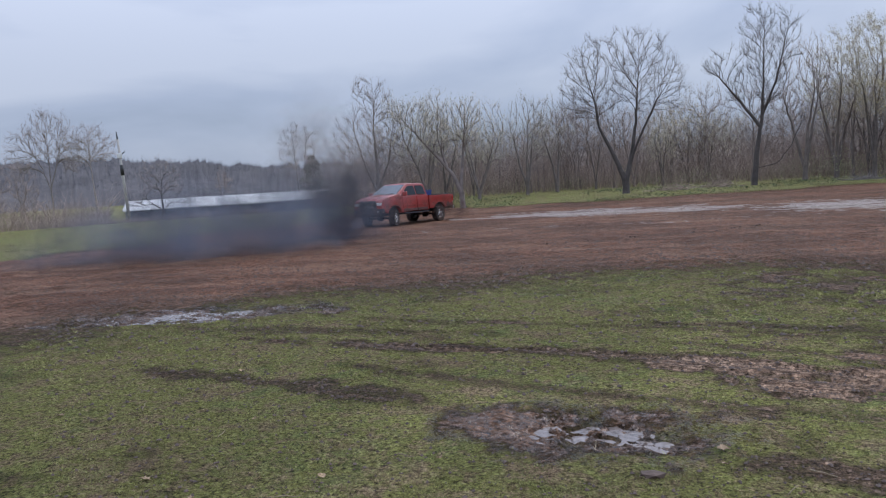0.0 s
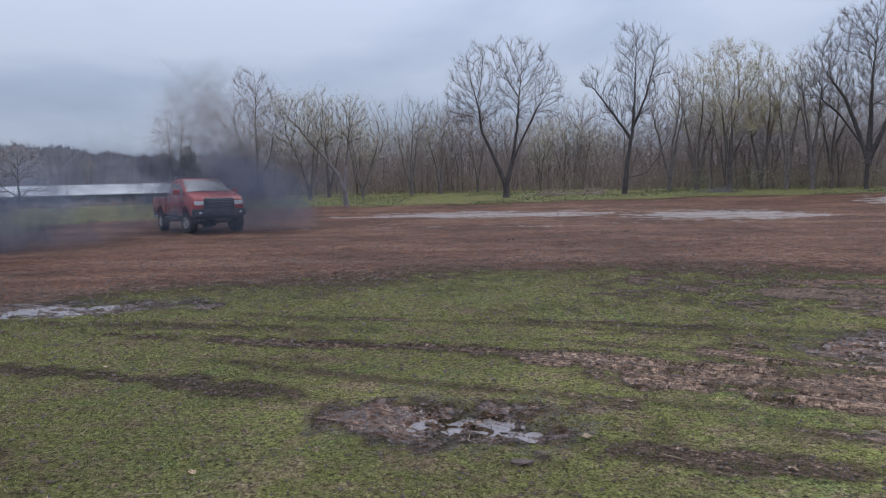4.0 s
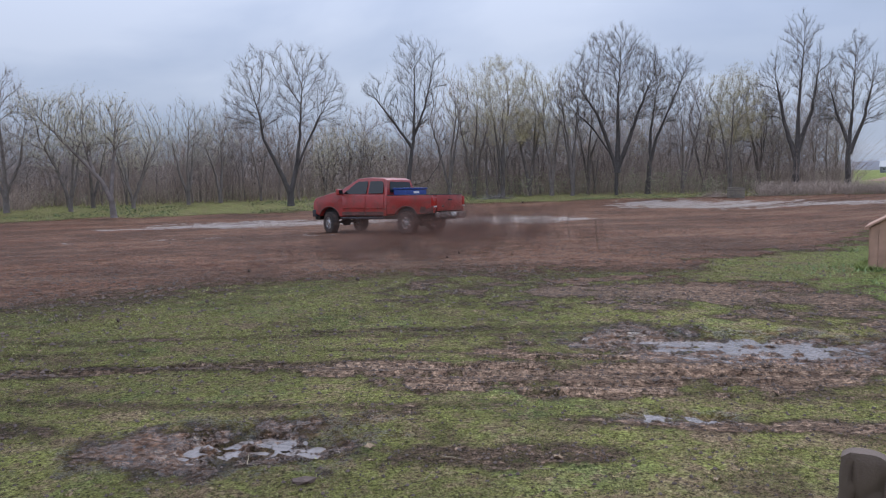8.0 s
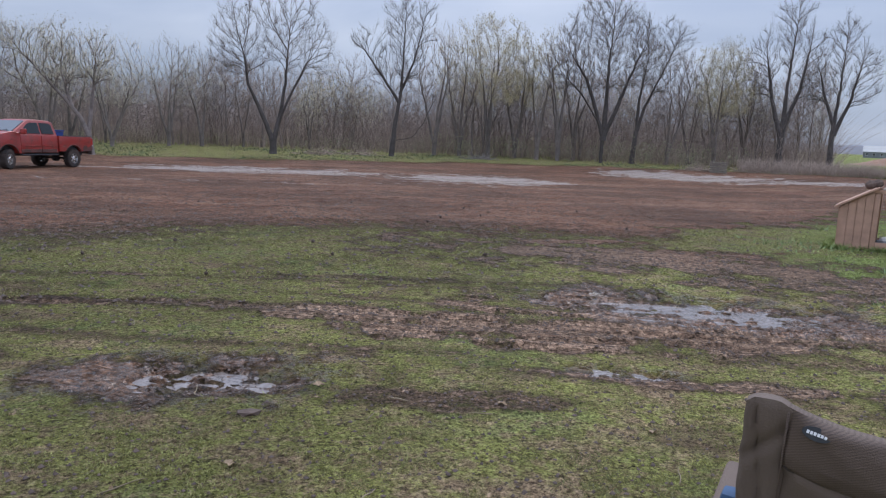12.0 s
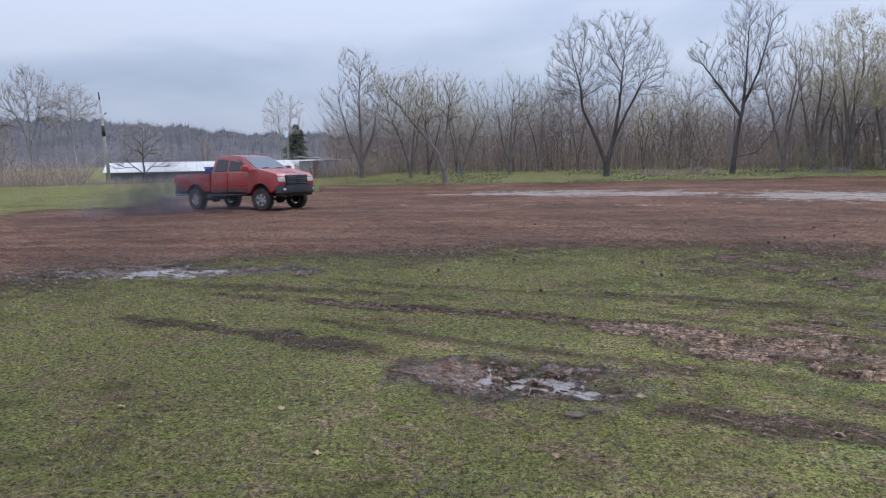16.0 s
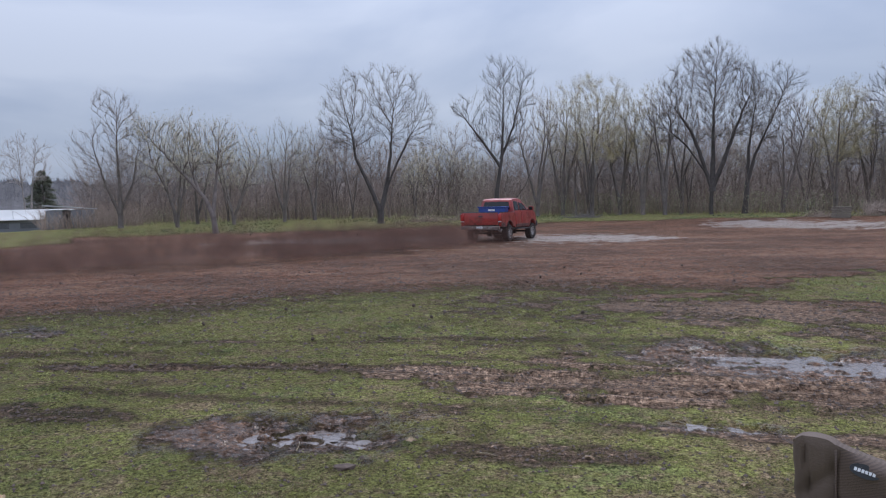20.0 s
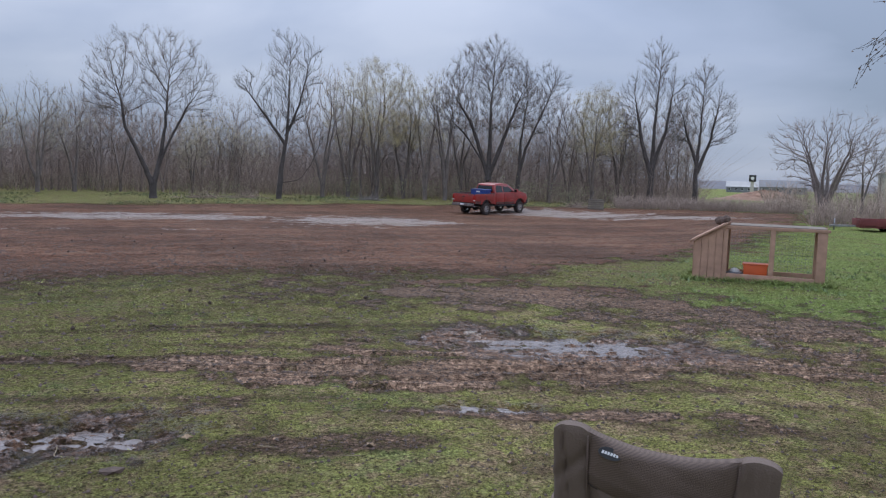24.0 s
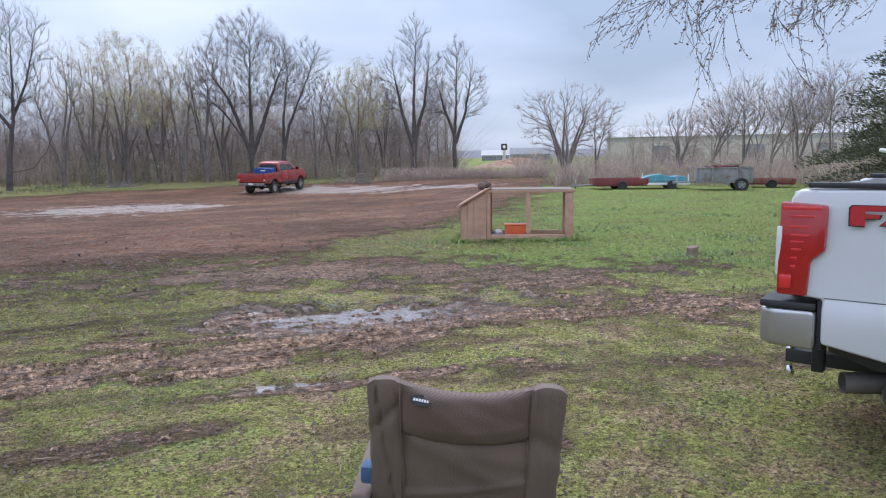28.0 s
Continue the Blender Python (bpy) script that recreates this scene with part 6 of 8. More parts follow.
cottage(-15.2, 108, 15, "white_cottage", "small white building seen between the trunks", 4.0, 3.0, 1.5, M_WHITE, M_GREYROOF)
cottage(46.9, 300, -45, "shop_building", "low dark-roofed shop building across the road", 16, 9, 2.6, M_SIDING, M_SIDING)
cottage(44.2, 330, -45, "shop_building", "pale shop building far across the road", 12, 8, 2.4, M_SIDING, M_GREYROOF)


# ---- right side: warehouse, road sign, soil heap, trailers ----
def warehouse():
    root = thing("warehouse", "long beige metal warehouse behind the bare trees", "warehouse", at_az(61.5, 165, -62, 0))
    L, w, e, rdg = 23.0, 30.0, 5.2, 7.8
    part("wall", box(-L, L, -w / 2, w / 2, -0.5, e, 0.05), M_BEIGE, root)
    for k in range(23):
        x = -L + 0.6 + k * 2.0
        part("wall_rib", box(x, x + 0.16, -w / 2 - 0.07, -w / 2 + 0.02, -0.4, e - 0.1, 0), M_BEIGE, root)
    part("roof", prism([(-w / 2 - 0.5, e), (w / 2 + 0.5, e), (0, rdg)], -L - 0.5, L + 0.5, 0, axis="x"), M_GREYROOF, root)
    part("eave_band", box(-L, L, -w / 2 - 0.11, -w / 2 - 0.075, e - 0.9, e - 0.2, 0), M_GREYROOF, root)
    for x in (-14, 3, 15):
        part("loading_door", box(x, x + 3.4, -w / 2 - 0.12, -w / 2 - 0.072, -0.4, 3.4, 0.02), M_SIDING, root)


warehouse()


def road_sign():
    root = thing("road_sign", "tall pale roadside sign post with a dark square panel", "sign", at_az(44.9, 190, -45, 0))
    part("post", box(-0.4, 0.4, -0.25, 0.25, -0.2, 3.4, 0.05), M_BEIGE, root)
    p = part("panel", box(-0.8, 0.8, -0.4, 0.4, 3.4, 5.0, 0.06), M_BLACK, root)
    part("emblem", lathe([(0, -0.44), (0.4, -0.44), (0.4, -0.41), (0, -0.41)], 20), M_WHITE, p, m=pose(0, 0, 4.2))


road_sign()


def heap(name, label, az, d, w, h, material, seed):
    n, mrows = 40, 14
    r = np.random.default_rng(seed)
    verts, faces = [(0, 0, h)], []
    for i in range(1, mrows + 1):
        u = i / mrows
        for k in range(n):
            t = 2 * math.pi * k / n
            q = 1 + 0.25 * (float(vnoise(np.array(math.cos(t) * 2 + seed), np.array(math.sin(t) * 2 + 5), 3)) - 0.5)
            z = h * (math.cos(u * math.pi) * 0.5 + 0.5) * (1 + 0.25 * (r.random() - 0.5)) - (0.3 if i == mrows else 0)
            verts.append((w * u * q * math.cos(t), w * 0.5 * u * q * math.sin(t), z))
    for k in range(n):
        faces.append((0, 1 + k, 1 + (k + 1) % n, 1 + (k + 1) % n))
    me = bpy.data.meshes.new(name)
    fs = [(0, 1 + k, 1 + (k + 1) % n) for k in range(n)]
    for i in range(mrows - 1):
        for k in range(n):
            a = 1 + i * n
            fs.append((a + k, a + n + k, a + n + (k + 1) % n, a + (k + 1) % n))
    me.from_pydata(verts, [], fs)
    me.materials.append(material)
    ob = new(name, me)
    ob.matrix_basis = at_az(az, d, -az, 0.02)
    tagged(ob, label, "soil heap")


heap("soil_mound", "bare orange-brown soil mound beyond the weeds", 46.0, 120, 8, 1.5, mat("orange_soil", (0.33, 0.20, 0.14), 0.95, vary=0.25, scale=1.5, bump=0.5, bscale=4), 3)


def trailer(label, m, length, width, deck, sides, material, sidem, axles=(0.0,), wheel=0.24):
    root = thing("utility_trailer", label, "trailer", m, "parked trailers")
    part("bed", box(-length / 2, length / 2, -width / 2, width / 2, deck, deck + 0.08, 0.01), material, root)
    for s in (-1, 1):
        part("side_board", box(-length / 2, length / 2, s * width / 2 - 0.03, s * width / 2 + 0.03, deck + 0.082, deck + sides, 0.01), sidem, root)
        part("end_board", box(s * length / 2 - 0.03, s * length / 2 + 0.03, -width / 2 + 0.04, width / 2 - 0.04, deck + 0.082, deck + sides, 0.01), sidem, root)
        for x in axles:
            wheel_at(root, x, s * (width / 2 + 0.10), wheel, 0.16, s, M_TYRE2, M_STEEL if wheel > 0.3 else M_BLACK, 5, False)
        for x in np.linspace(-length / 2 + 0.15, length / 2 - 0.15, 5):
            part("stake", box(x - 0.025, x + 0.025, s * (width / 2 + 0.05) - 0.015, s * (width / 2 + 0.05) + 0.015, deck - 0.02, deck + sides + 0.02, 0.004), material, root)
    part("tongue", prism([(-length / 2, deck), (-length / 2 - 1.1, deck - 0.04), (-length / 2 - 1.1, deck + 0.06), (-length / 2, deck + 0.08)], -0.06, 0.06, 0.01, 1), M_STEEL, root)
    part("jack", tube([(-length / 2 - 0.9, 0, 0.02), (-length / 2 - 0.9, 0, deck + 0.35)], 0.03, 8), M_STEEL, root)
    return root


trailer("low red flatbed trailer parked on the lawn's edge", at_az(53.9, 39, -40), 2.7, 1.5, 0.22, 0.38, M_RUST, M_RUST)
tt = trailer("small trailer loaded under a teal tarp", at_az(57.2, 39.5, -48), 2.4, 1.4, 0.30, 0.22, M_STEEL, M_TEAL, (0.3,))
part("tarp_load", tumble(prism([(-1.1, 0.385), (1.1, 0.385), (1.1, 0.62), (0.75, 0.70), (0.3, 0.66), (-0.2, 0.80), (-0.7, 0.74), (-1.12, 0.6)], -0.6, 0.6, 0.04, 2), 0.5, 0.25), M_TEAL, tt, "teal tarp over the load")
part("load_board", box(-1.25, 1.2, -0.78, -0.74, 0.25, 0.36, 0.01), M_WHITE, tt)
part("load_post", box(-1.2, -1.14, -0.76, -0.70, 0.3, 0.85, 0.01), M_WHITE, tt)
part("load_post", box(1.08, 1.14, -0.76, -0.70, 0.3, 0.8, 0.01), M_WHITE, tt)
tt = trailer("grey box-sided trailer with a dark frame on top", at_az(61.4, 38, -55), 2.5, 1.5, 0.40, 0.72, M_STEEL, M_GREYBOX, (0.75,), 0.32)
for k in range(16):
    q = random.Random(200 + k)
    part("scrap_board", box(-0.6 - 0.3 * q.random(), 0.5 + 0.4 * q.random(), -0.04, 0.04, -0.02, 0.03, 0.006), M_WOOD_GREY if k % 2 else M_RUST, tt, m=pose(0.5 * (q.random() - 0.5), 1.1 * (q.random() - 0.5), 1.05 + 0.17 * q.random(), 6 * q.gauss(0, 1), 7 * q.gauss(0, 1), 25 * q.gauss(0, 1)))
part("top_rail", box(-1.3, 1.3, -0.82, -0.76, 1.10, 1.15, 0.005), M_STEEL, tt)
trailer("rusty implement trailer beyond the grey one", at_az(64.6, 41, -60), 2.2, 1.2, 0.22, 0.30, M_RUST, mat("rusted_brown_paint", (0.22, 0.10, 0.07), 0.7, vary=0.3, scale=4))


def pallet_stack():
    root = thing("pallet_stack", "stack of grey wooden pallets at the wood's edge", "pallet stack", at_az(34.0, 56, -30, 0.02))
    for k in range(5):
        z = 0.16 * k
        for i in range(6):
            part("slat", box(-0.55 + 0.19 * i, -0.43 + 0.19 * i, -0.5, 0.5, z + 0.105, z + 0.13, 0), M_WOOD_GREY, root)
        for y in (-0.45, 0, 0.45):
            part("bearer", box(-0.57, 0.57, y - 0.04, y + 0.04, z, z + 0.10, 0), M_WOOD_GREY, root)


pallet_stack()


def cedar(m, label, h, w, seed, needles=None):
    """A conical evergreen: trunk, drooping boughs and many needle sprays."""
    root = thing("cedar_tree", label, "tree", m)
    part("trunk", tube([(0, 0, -0.2), (0.1, 0, h * 0.5), (0, 0, h * 0.97)], [0.22, 0.13, 0.03], 9), M_BARK, root)
    r = np.random.default_rng(seed)
    boughs, per = (360 if w > 4 else 130), (800 if w > 4 else 220)
    n = boughs * per
    lift = h * (0.05 + 0.93 * np.sort(r.random(boughs)))
    turn = r.random(boughs) * 2 * math.pi
    reach = w * (1 - lift / h) ** 0.8 * (0.55 + 0.65 * r.random(boughs)) + 0.12
    q = (0.12 + 0.88 * r.random((boughs, per)) ** 0.75)
    fan = r.normal(0, 0.11, (boughs, per)) * (0.35 + q)
    t = (turn[:, None] + fan).ravel()
    out = (reach[:, None] * q).ravel()
    z = (lift[:, None] + 0.10 * reach[:, None] * q - 0.22 * reach[:, None] * q ** 2 + r.normal(0, 0.085, (boughs, per)) * (0.7 + reach[:, None] * 0.5 * (1.15 - q))).ravel()
    p = np.stack([out * np.cos(t), out * np.sin(t), np.maximum(z, 0.1)], 1)
    d = np.stack([np.cos(t), np.sin(t), 0.1 + 0.6 * r.random(n)], 1) + r.normal(0, 0.4, (n, 3))
    d /= np.linalg.norm(d, axis=1, keepdims=True)
    s = np.cross(d, r.normal(0, 1, (n, 3)))
    s /= np.linalg.norm(s, axis=1, keepdims=True)
    ln = (0.10 + 0.16 * r.random(n))[:, None] * (0.85 if w > 4 else 1.0)
    v = np.stack([p - s * 0.17 * ln, p + s * 0.17 * ln, p + d * ln], 1).reshape(-1, 3)
    shared("crown", raw_mesh("crown", v, np.arange(n * 3).reshape(-1, 3), needles or M_CEDAR, False), root, Matrix())
    segs = [(0, 0, lift[k], 0.9 * reach[k] * math.cos(turn[k]), 0.9 * reach[k] * math.sin(turn[k]), lift[k] - 0.08 * reach[k], 0.035, 0.01) for k in range(boughs)]
    v, f = frusta(segs, 4)
    shared("branchwork", raw_mesh("branchwork", v, f, M_BARK), root, Matrix())


cedar(at_az(78.4, 37, 0), "broad dark green cedar behind the brown barn", 12.4, 7.7, 3)
cedar(at_az(-23.8, 96, 20), "dark round-topped evergreen before the far ridge", 6.6, 3.0, 6, M_EVERGREEN)
cedar(at_az(86.0, 46, 50), "dark green cedar behind the barn", 8.6, 2.8, 4)


def barn():
    root = thing("barn", "brown board-sided barn with green metal roof trim", "barn", at_az(83.0, 23.0, -76, 0))
    w, e, rdg, L = 5.6, 2.75, 4.6, 5.0
    part("gable_wall", prism([(-w / 2, -0.3), (w / 2, -0.3), (w / 2, e), (0, rdg), (-w / 2, e)], -0.06, 0.06, 0), M_BARN, root)
    part("side_wall", box(-w / 2, -w / 2 + 0.12, 0.065, L, -0.3, e, 0), M_BARN, root)
    part("side_wall", box(w / 2 - 0.12, w / 2, 0.065, L, -0.3, e, 0), M_BARN, root)
    part("back_wall", prism([(-w / 2, -0.3), (w / 2, -0.3), (w / 2, e), (0, rdg), (-w / 2, e)], L + 0.005, L + 0.12, 0), M_BARN, root)
    for s in (-1, 1):
        part("roof_slope", prism([(0, rdg + 0.02), (s * (w / 2 + 0.35), e - 0.22), (s * (w / 2 + 0.35), e - 0.12), (0, rdg + 0.12)], -0.35, L + 0.3, 0), M_GREEN_TRIM, root)
        part("rake_trim", prism([(0, rdg - 0.08), (s * (w / 2 + 0.35), e - 0.36), (s * (w / 2 + 0.35), e - 0.225), (0, rdg + 0.015)], -0.37, -0.33, 0), M_GREEN_TRIM, root)
    for k in range(19):
        x = -w / 2 + 0.15 + k * 0.295
        top = e + (rdg - e) * (1 - abs(x + 0.02) / (w / 2)) - 0.12
        part("batten", box(x, x + 0.045, -0.085, -0.062, -0.25, top, 0), M_BARN, root)


barn()


def plane_ornament():
    root = thing("wind_ornament", "white sheet-metal aeroplane wind ornament on a wooden post", "ornament", at_az(73.2, 14.5, -60, 0) @ Matrix.Diagonal((0.8, 0.8, 1.0, 1)))
    part("post", tube([(0, 0, -0.1), (0, 0, 1.55)], [0.05, 0.045], 8), M_WOOD_GREY, root)
    part("fuselage", lathe([(0, -0.48), (0.03, -0.46), (0.055, -0.2), (0.06, 0.1), (0.03, 0.42), (0, 0.46)], 10, "x"), M_WHITE, root, m=pose(0, 0, 1.64, 0, 8, 0))
    part("wing", box(-0.02, 0.16, -0.4, 0.4, 1.655, 1.67, 0.005), M_WHITE, root)
    part("tail_fin", prism([(0.26, 1.66), (0.42, 1.64), (0.46, 1.92), (0.40, 1.92)], -0.012, 0.012, 0), M_WHITE, root)
    part("tail_fin", prism([(0.10, 1.68), (0.24, 1.68), (0.38, 1.86), (0.32, 1.87)], -0.03, -0.012, 0), M_WHITE, root)


plane_ornament()


# ---- chicken run ----
def chicken_run():
    root = thing("chicken_run", "small wooden chicken run with a boarded nest box and wire sides", "chicken coop", pose(10.15, 10.15, ground_z(10.9, 9.4) - 0.01, 0, 0, -46))
    L, D, H, nb = 2.23, 0.95, 1.03, 0.50
    t = 0.085
    for x in (nb, nb + 0.80, L - t):
        for y in (0, D - t):
            if x == nb + 0.80 and y > 0:
                continue
            wide = 0.16 if x == L - t else t
            part("post", box(x - (wide - t), x + t, y, y + t * 0.55, 0.003, H - 0.045, 0.006), M_WOOD, root)
    for y in (-0.004, D - t + 0.01):
        part("bottom_rail", box(nb + t + 0.002, L - 0.165, y, y + t * 0.5, 0.02, 0.15, 0.006), M_WOOD, root)
        part("top_rail", box(nb - 0.02, L + 0.04, y - 0.006, y + t * 0.5, H - 0.043, H + 0.012, 0.006), M_WOOD, root)
    part("end_rail", box(L - t, L, t * 0.6, D - t, 0.02, 0.15, 0.006), M_WOOD, root)
    part("end_rail", box(L - t, L, t * 0.6, D - t, H - 0.06, H, 0.006), M_WOOD, root)
    # boarded nest box with its sloping lid
    for k in range(4):
        x0, x1 = nb * k / 4, nb * (k + 1) / 4 - 0.006
        h0, h1 = 0.72 + 0.30 * k / 4, 0.72 + 0.30 * (k + 1) / 4
        part("board", prism([(x0, 0.0), (x1, 0.0), (x1, h1), (x0, h0)], -0.012, 0.012, 0), M_WOOD, root)
        part("board", prism([(x0, 0.0), (x1, 0.0), (x1, h1), (x0, h0)], D - 0.012, D + 0.012, 0), M_WOOD, root)
    for k in range(6):
        part("board", box(-0.02, 0.0, 0.015 + k * 0.155, 0.163 + k * 0.155, 0.0, 0.71, 0.003), M_WOOD, root)
        part("board", box(nb - 0.02, nb - 0.002, 0.05 + k * 0.145, 0.19 + k * 0.145, 0.3, 0.97, 0.003), M_WOOD, root)
    part("nest_lid", prism([(-0.08, 0.695), (nb + 0.06, 1.065), (nb + 0.05, 1.10), (-0.09, 0.73)], -0.07, D + 0.07, 0.006, 1), M_WOOD, root)
    part("roll_of_felt", tumble(lathe([(0, 0.0), (0.05, 0.0), (0.085, 0.07), (0.06, 0.14), (0.08, 0.2), (0.05, 0.26), (0, 0.26)], 9, "x"), 0.02, 3.0), mat("dark_felt", (0.12, 0.085, 0.07), 0.95, vary=0.4, scale=20, bump=0.4), root, m=pose(nb - 0.16, 0.12, 1.10, 0, -14, 20))
    part("roof_sheet", box(nb + 0.10, L - 0.02, 0.02, D - 0.02, H + 0.014, H + 0.026, 0.003), M_WOOD_GREY, root)
    # wire mesh
    bm = bmesh.new()
    for k in range(27):
        x = nb + 0.06 + k * 0.06
        join(bm, box(x - 0.0012, x + 0.0012, D - 0.02, D - 0.0176, 0.1, H - 0.02, 0))
    for k in range(15):
        z = 0.12 + k * 0.06
        join(bm, box(nb + 0.02, L - 0.02, D - 0.023, D - 0.0206, z - 0.0012, z + 0.0012, 0))
    part("wire_mesh", bm, M_STEEL, root)
    return root


chicken_run()
c46, s46 = math.cos(radians(-46)), math.sin(radians(-46))


def in_run(x, y):
    return 10.15 + c46 * x - s46 * y, 10.15 + s46 * x + c46 * y


bx, by = in_run(1.08, 0.36)
tub = thing("orange_tub", "bright orange plastic feed tub in the chicken run", "tub", pose(bx, by, ground_z(bx, by), 0, 0, -46))
bm = prism([(-0.19, 0.0), (0.19, 0.0), (0.215, 0.31), (-0.215, 0.31)], -0.15, 0.15, 0.02, 2)
part("tub_body", bm, M_ORANGE, tub)
part("tub_rim", box(-0.23, 0.23, -0.165, 0.165, 0.30, 0.325, 0.008), M_ORANGE, tub)
bx, by = in_run(0.72, 0.34)
fd = thing("poultry_waterer", "grey poultry waterer with a white dome", "waterer", pose(bx, by, ground_z(bx, by)))
part("base", lathe([(0, 0.0), (0.14, 0.0), (0.15, 0.13), (0.12, 0.15), (0, 0.15)], 18, "z"), M_SIDING, fd)
part("dome", lathe([(0.09, 0.15), (0.085, 0.175), (0.05, 0.205), (0, 0.215)], 18, "z"), M_WHITE, fd)


def run_fringe(x, y):
    """Longer grass against the foot of the run."""
    u, v = (x - 10.15) * c46 + (y - 10.15) * s46, -(x - 10.15) * s46 + (y - 10.15) * c46
    gap = np.maximum(np.maximum(-u, u - 2.23), np.maximum(-v, v - 0.95))
    return sm(-0.03, 0.0, gap) * (1 - sm(0.02, 0.22, gap)) * (0.15 + 0.85 * sm(0.4, 0.6, fbm(x * 3, y * 3, 3, 81)))


def inside_run(x, y):
    u, v = (x - 10.15) * c46 + (y - 10.15) * s46, -(x - 10.15) * s46 + (y - 10.15) * c46
    return ((u > 0.6) & (u < 2.1) & (v > 0.12) & (v < 0.8)) * 0.5


blades("tall_grass", 50000, 91, 12.0, 17.0, 38, 54, 0.06, 0.0045, M_GRASS_TALL, run_fringe, "longer lush grass round the chicken run")
blades("run_grass", 30000, 92, 12.0, 17.0, 38, 54, 0.05, 0.0045, M_GRASS_TALL, inside_run, "grass grown up inside the chicken run")

st = thing("tree_stump", "short sawn brown log standing in the lawn", "stump", pose(11.2, 5.62, ground_z(11.2, 5.62) - 0.03, 0, 3, 0) @ Matrix.Scale(0.78, 4))
r_st = random.Random(3)
bm = lathe([(0.0, 0.0), (0.135, 0.0), (0.125, 0.06), (0.12, 0.22), (0.112, 0.25), (0.0, 0.252)], 18, "z")
for v in bm.verts:
    v.co.x *= 1 + 0.08 * (r_st.random() - 0.5)
    v.co.z += 0.03 * v.co.x / 0.12 if v.co.z > 0.1 else 0
part("log", bm, mat("cut_log_bark", (0.20, 0.145, 0.10), 0.9, vary=0.35, scale=14, bump=0.4), st)


# ---- folding chair ----
def camp_chair():
    root = thing("camp_chair", "brown padded folding camp chair facing the field", "chair", pose(1.96, 0.935, ground_z(2.1, 1.1) - 0.03, 0, 2.6, -44) @ Matrix.Diagonal((1.11, 1, 1, 1)))
    # local: x to the sitter's right, y forwards, origin under the middle of the back's top
    def back_y(z):
        return 0.30 - 0.36 * (z - 0.36)


    def sheet(x0, x1, z0, z1, thick, puff, sag, nu=14, nv=14, push=0.0, loose=0.0, round_top=False, smile=0.0):
        q = random.Random(int(1000 * (x0 + 2 * z0 + z1)))
        folds = [(q.gauss(0, 1), q.gauss(0.8, 0.6), 0.2 + 1.0 * q.random(), 0.05 + 0.09 * q.random(), q.choice((-1.4, 1.0, 1.6))) for _ in range(7)]
        bm = bmesh.new()
        grid = []
        for side in (0, 1):
            for i in range(nu + 1):
                for j in range(nv + 1):
                    u, v = i / nu, j / nv
                    x = x0 + (x1 - x0) * u
                    z = z0 + (z1 - z0) * v
                    bow = puff * (4 * u * (1 - u)) ** 0.5 * (4 * v * (1 - v)) ** 0.4
                    wrinkle = 0.002 * math.sin(23 * u + 9 * v) * math.sin(7 * v + 2) + loose * sum(h * math.exp(-((a * u + b * v - c) / w) ** 2) for a, b, c, w, h in folds)
                    x += loose * 0.35 * math.sin(9 * v + 1.3) * math.sin(21 * v + x0 * 9)
                    if round_top:
                        z -= 0.012 * max(v - 0.9, 0) * 10 * abs(2 * u - 1) ** 4
                    y = back_y(z) + (-(thick / 2) - bow - push + wrinkle if side == 0 else thick / 2 + bow * 0.4)
                    dz = -sag * 4 * u * (1 - u) * v - smile * (4 * u * (1 - u)) ** 0.7 * (1 - v)
                    grid.append(bm.verts.new((x, y, z + dz)))
        m = (nu + 1) * (nv + 1)
        q = nv + 1
        for i in range(nu):
            for j in range(nv):
                a = i * q + j
                bm.faces.new((grid[a], grid[a + q], grid[a + q + 1], grid[a + 1]))
                bm.faces.new((grid[m + a], grid[m + a + 1], grid[m + a + q + 1], grid[m + a + q]))
        for i in range(nu):
            for j in (0, nv):
                a = i * q + j
                bm.faces.new((grid[a], grid[m + a], grid[m + a + q], grid[a + q]))
        for j in range(nv):
            for i in (0, nu):
                a = i * q + j
                bm.faces.new((grid[a], grid[a + 1], grid[m + a + 1], grid[m + a]))
        bmesh.ops.recalc_face_normals(bm, faces=bm.faces)
        return bm

    part("headrest_panel", sheet(-0.205, 0.205, 0.752, 0.945, 0.034, 0.034, 0.034, 24, 16, 0.004, 0.003, smile=0.042), M_CHAIR_MESH, root, "ribbed brown mesh panel", smooth=60)
    part("back_panel", sheet(-0.21, 0.21, 0.38, 0.757, 0.024, 0.014, 0.044, 24, 24, 0.0, 0.007), M_CHAIR, root, smooth=60)
    for s in (-1, 1):
        part("side_sleeve", sheet(min(s * 0.195, s * 0.305), max(s * 0.195, s * 0.305), 0.36, 0.945, 0.05, 0.016, -0.010, 12, 36, 0.0, 0.008, True), M_CHAIR, root, "folded canvas sleeve over the frame", smooth=60)
        part("seam", tube([(s * 0.203, back_y(z) - 0.030, z) for z in (0.42, 0.6, 0.76, 0.93)], 0.0028, 5), M_CHAIR_MESH, root)
        part("back_tube", tube([(s * 0.275, back_y(0.93), 0.93), (s * 0.275, back_y(0.40), 0.40), (s * 0.27, 0.34, 0.34)], 0.013, 8), M_STEEL, root)
        part("front_leg", tube([(s * 0.30, 0.08, 0.0), (s * 0.29, 0.50, 0.40), (s * 0.30, 0.66, 0.53)], 0.012, 8), M_STEEL, root)
        part("rear_leg", tube([(s * 0.29, 0.72, 0.0), (s * 0.28, 0.30, 0.40), (s * 0.29, 0.24, 0.50)], 0.012, 8), M_STEEL, root)
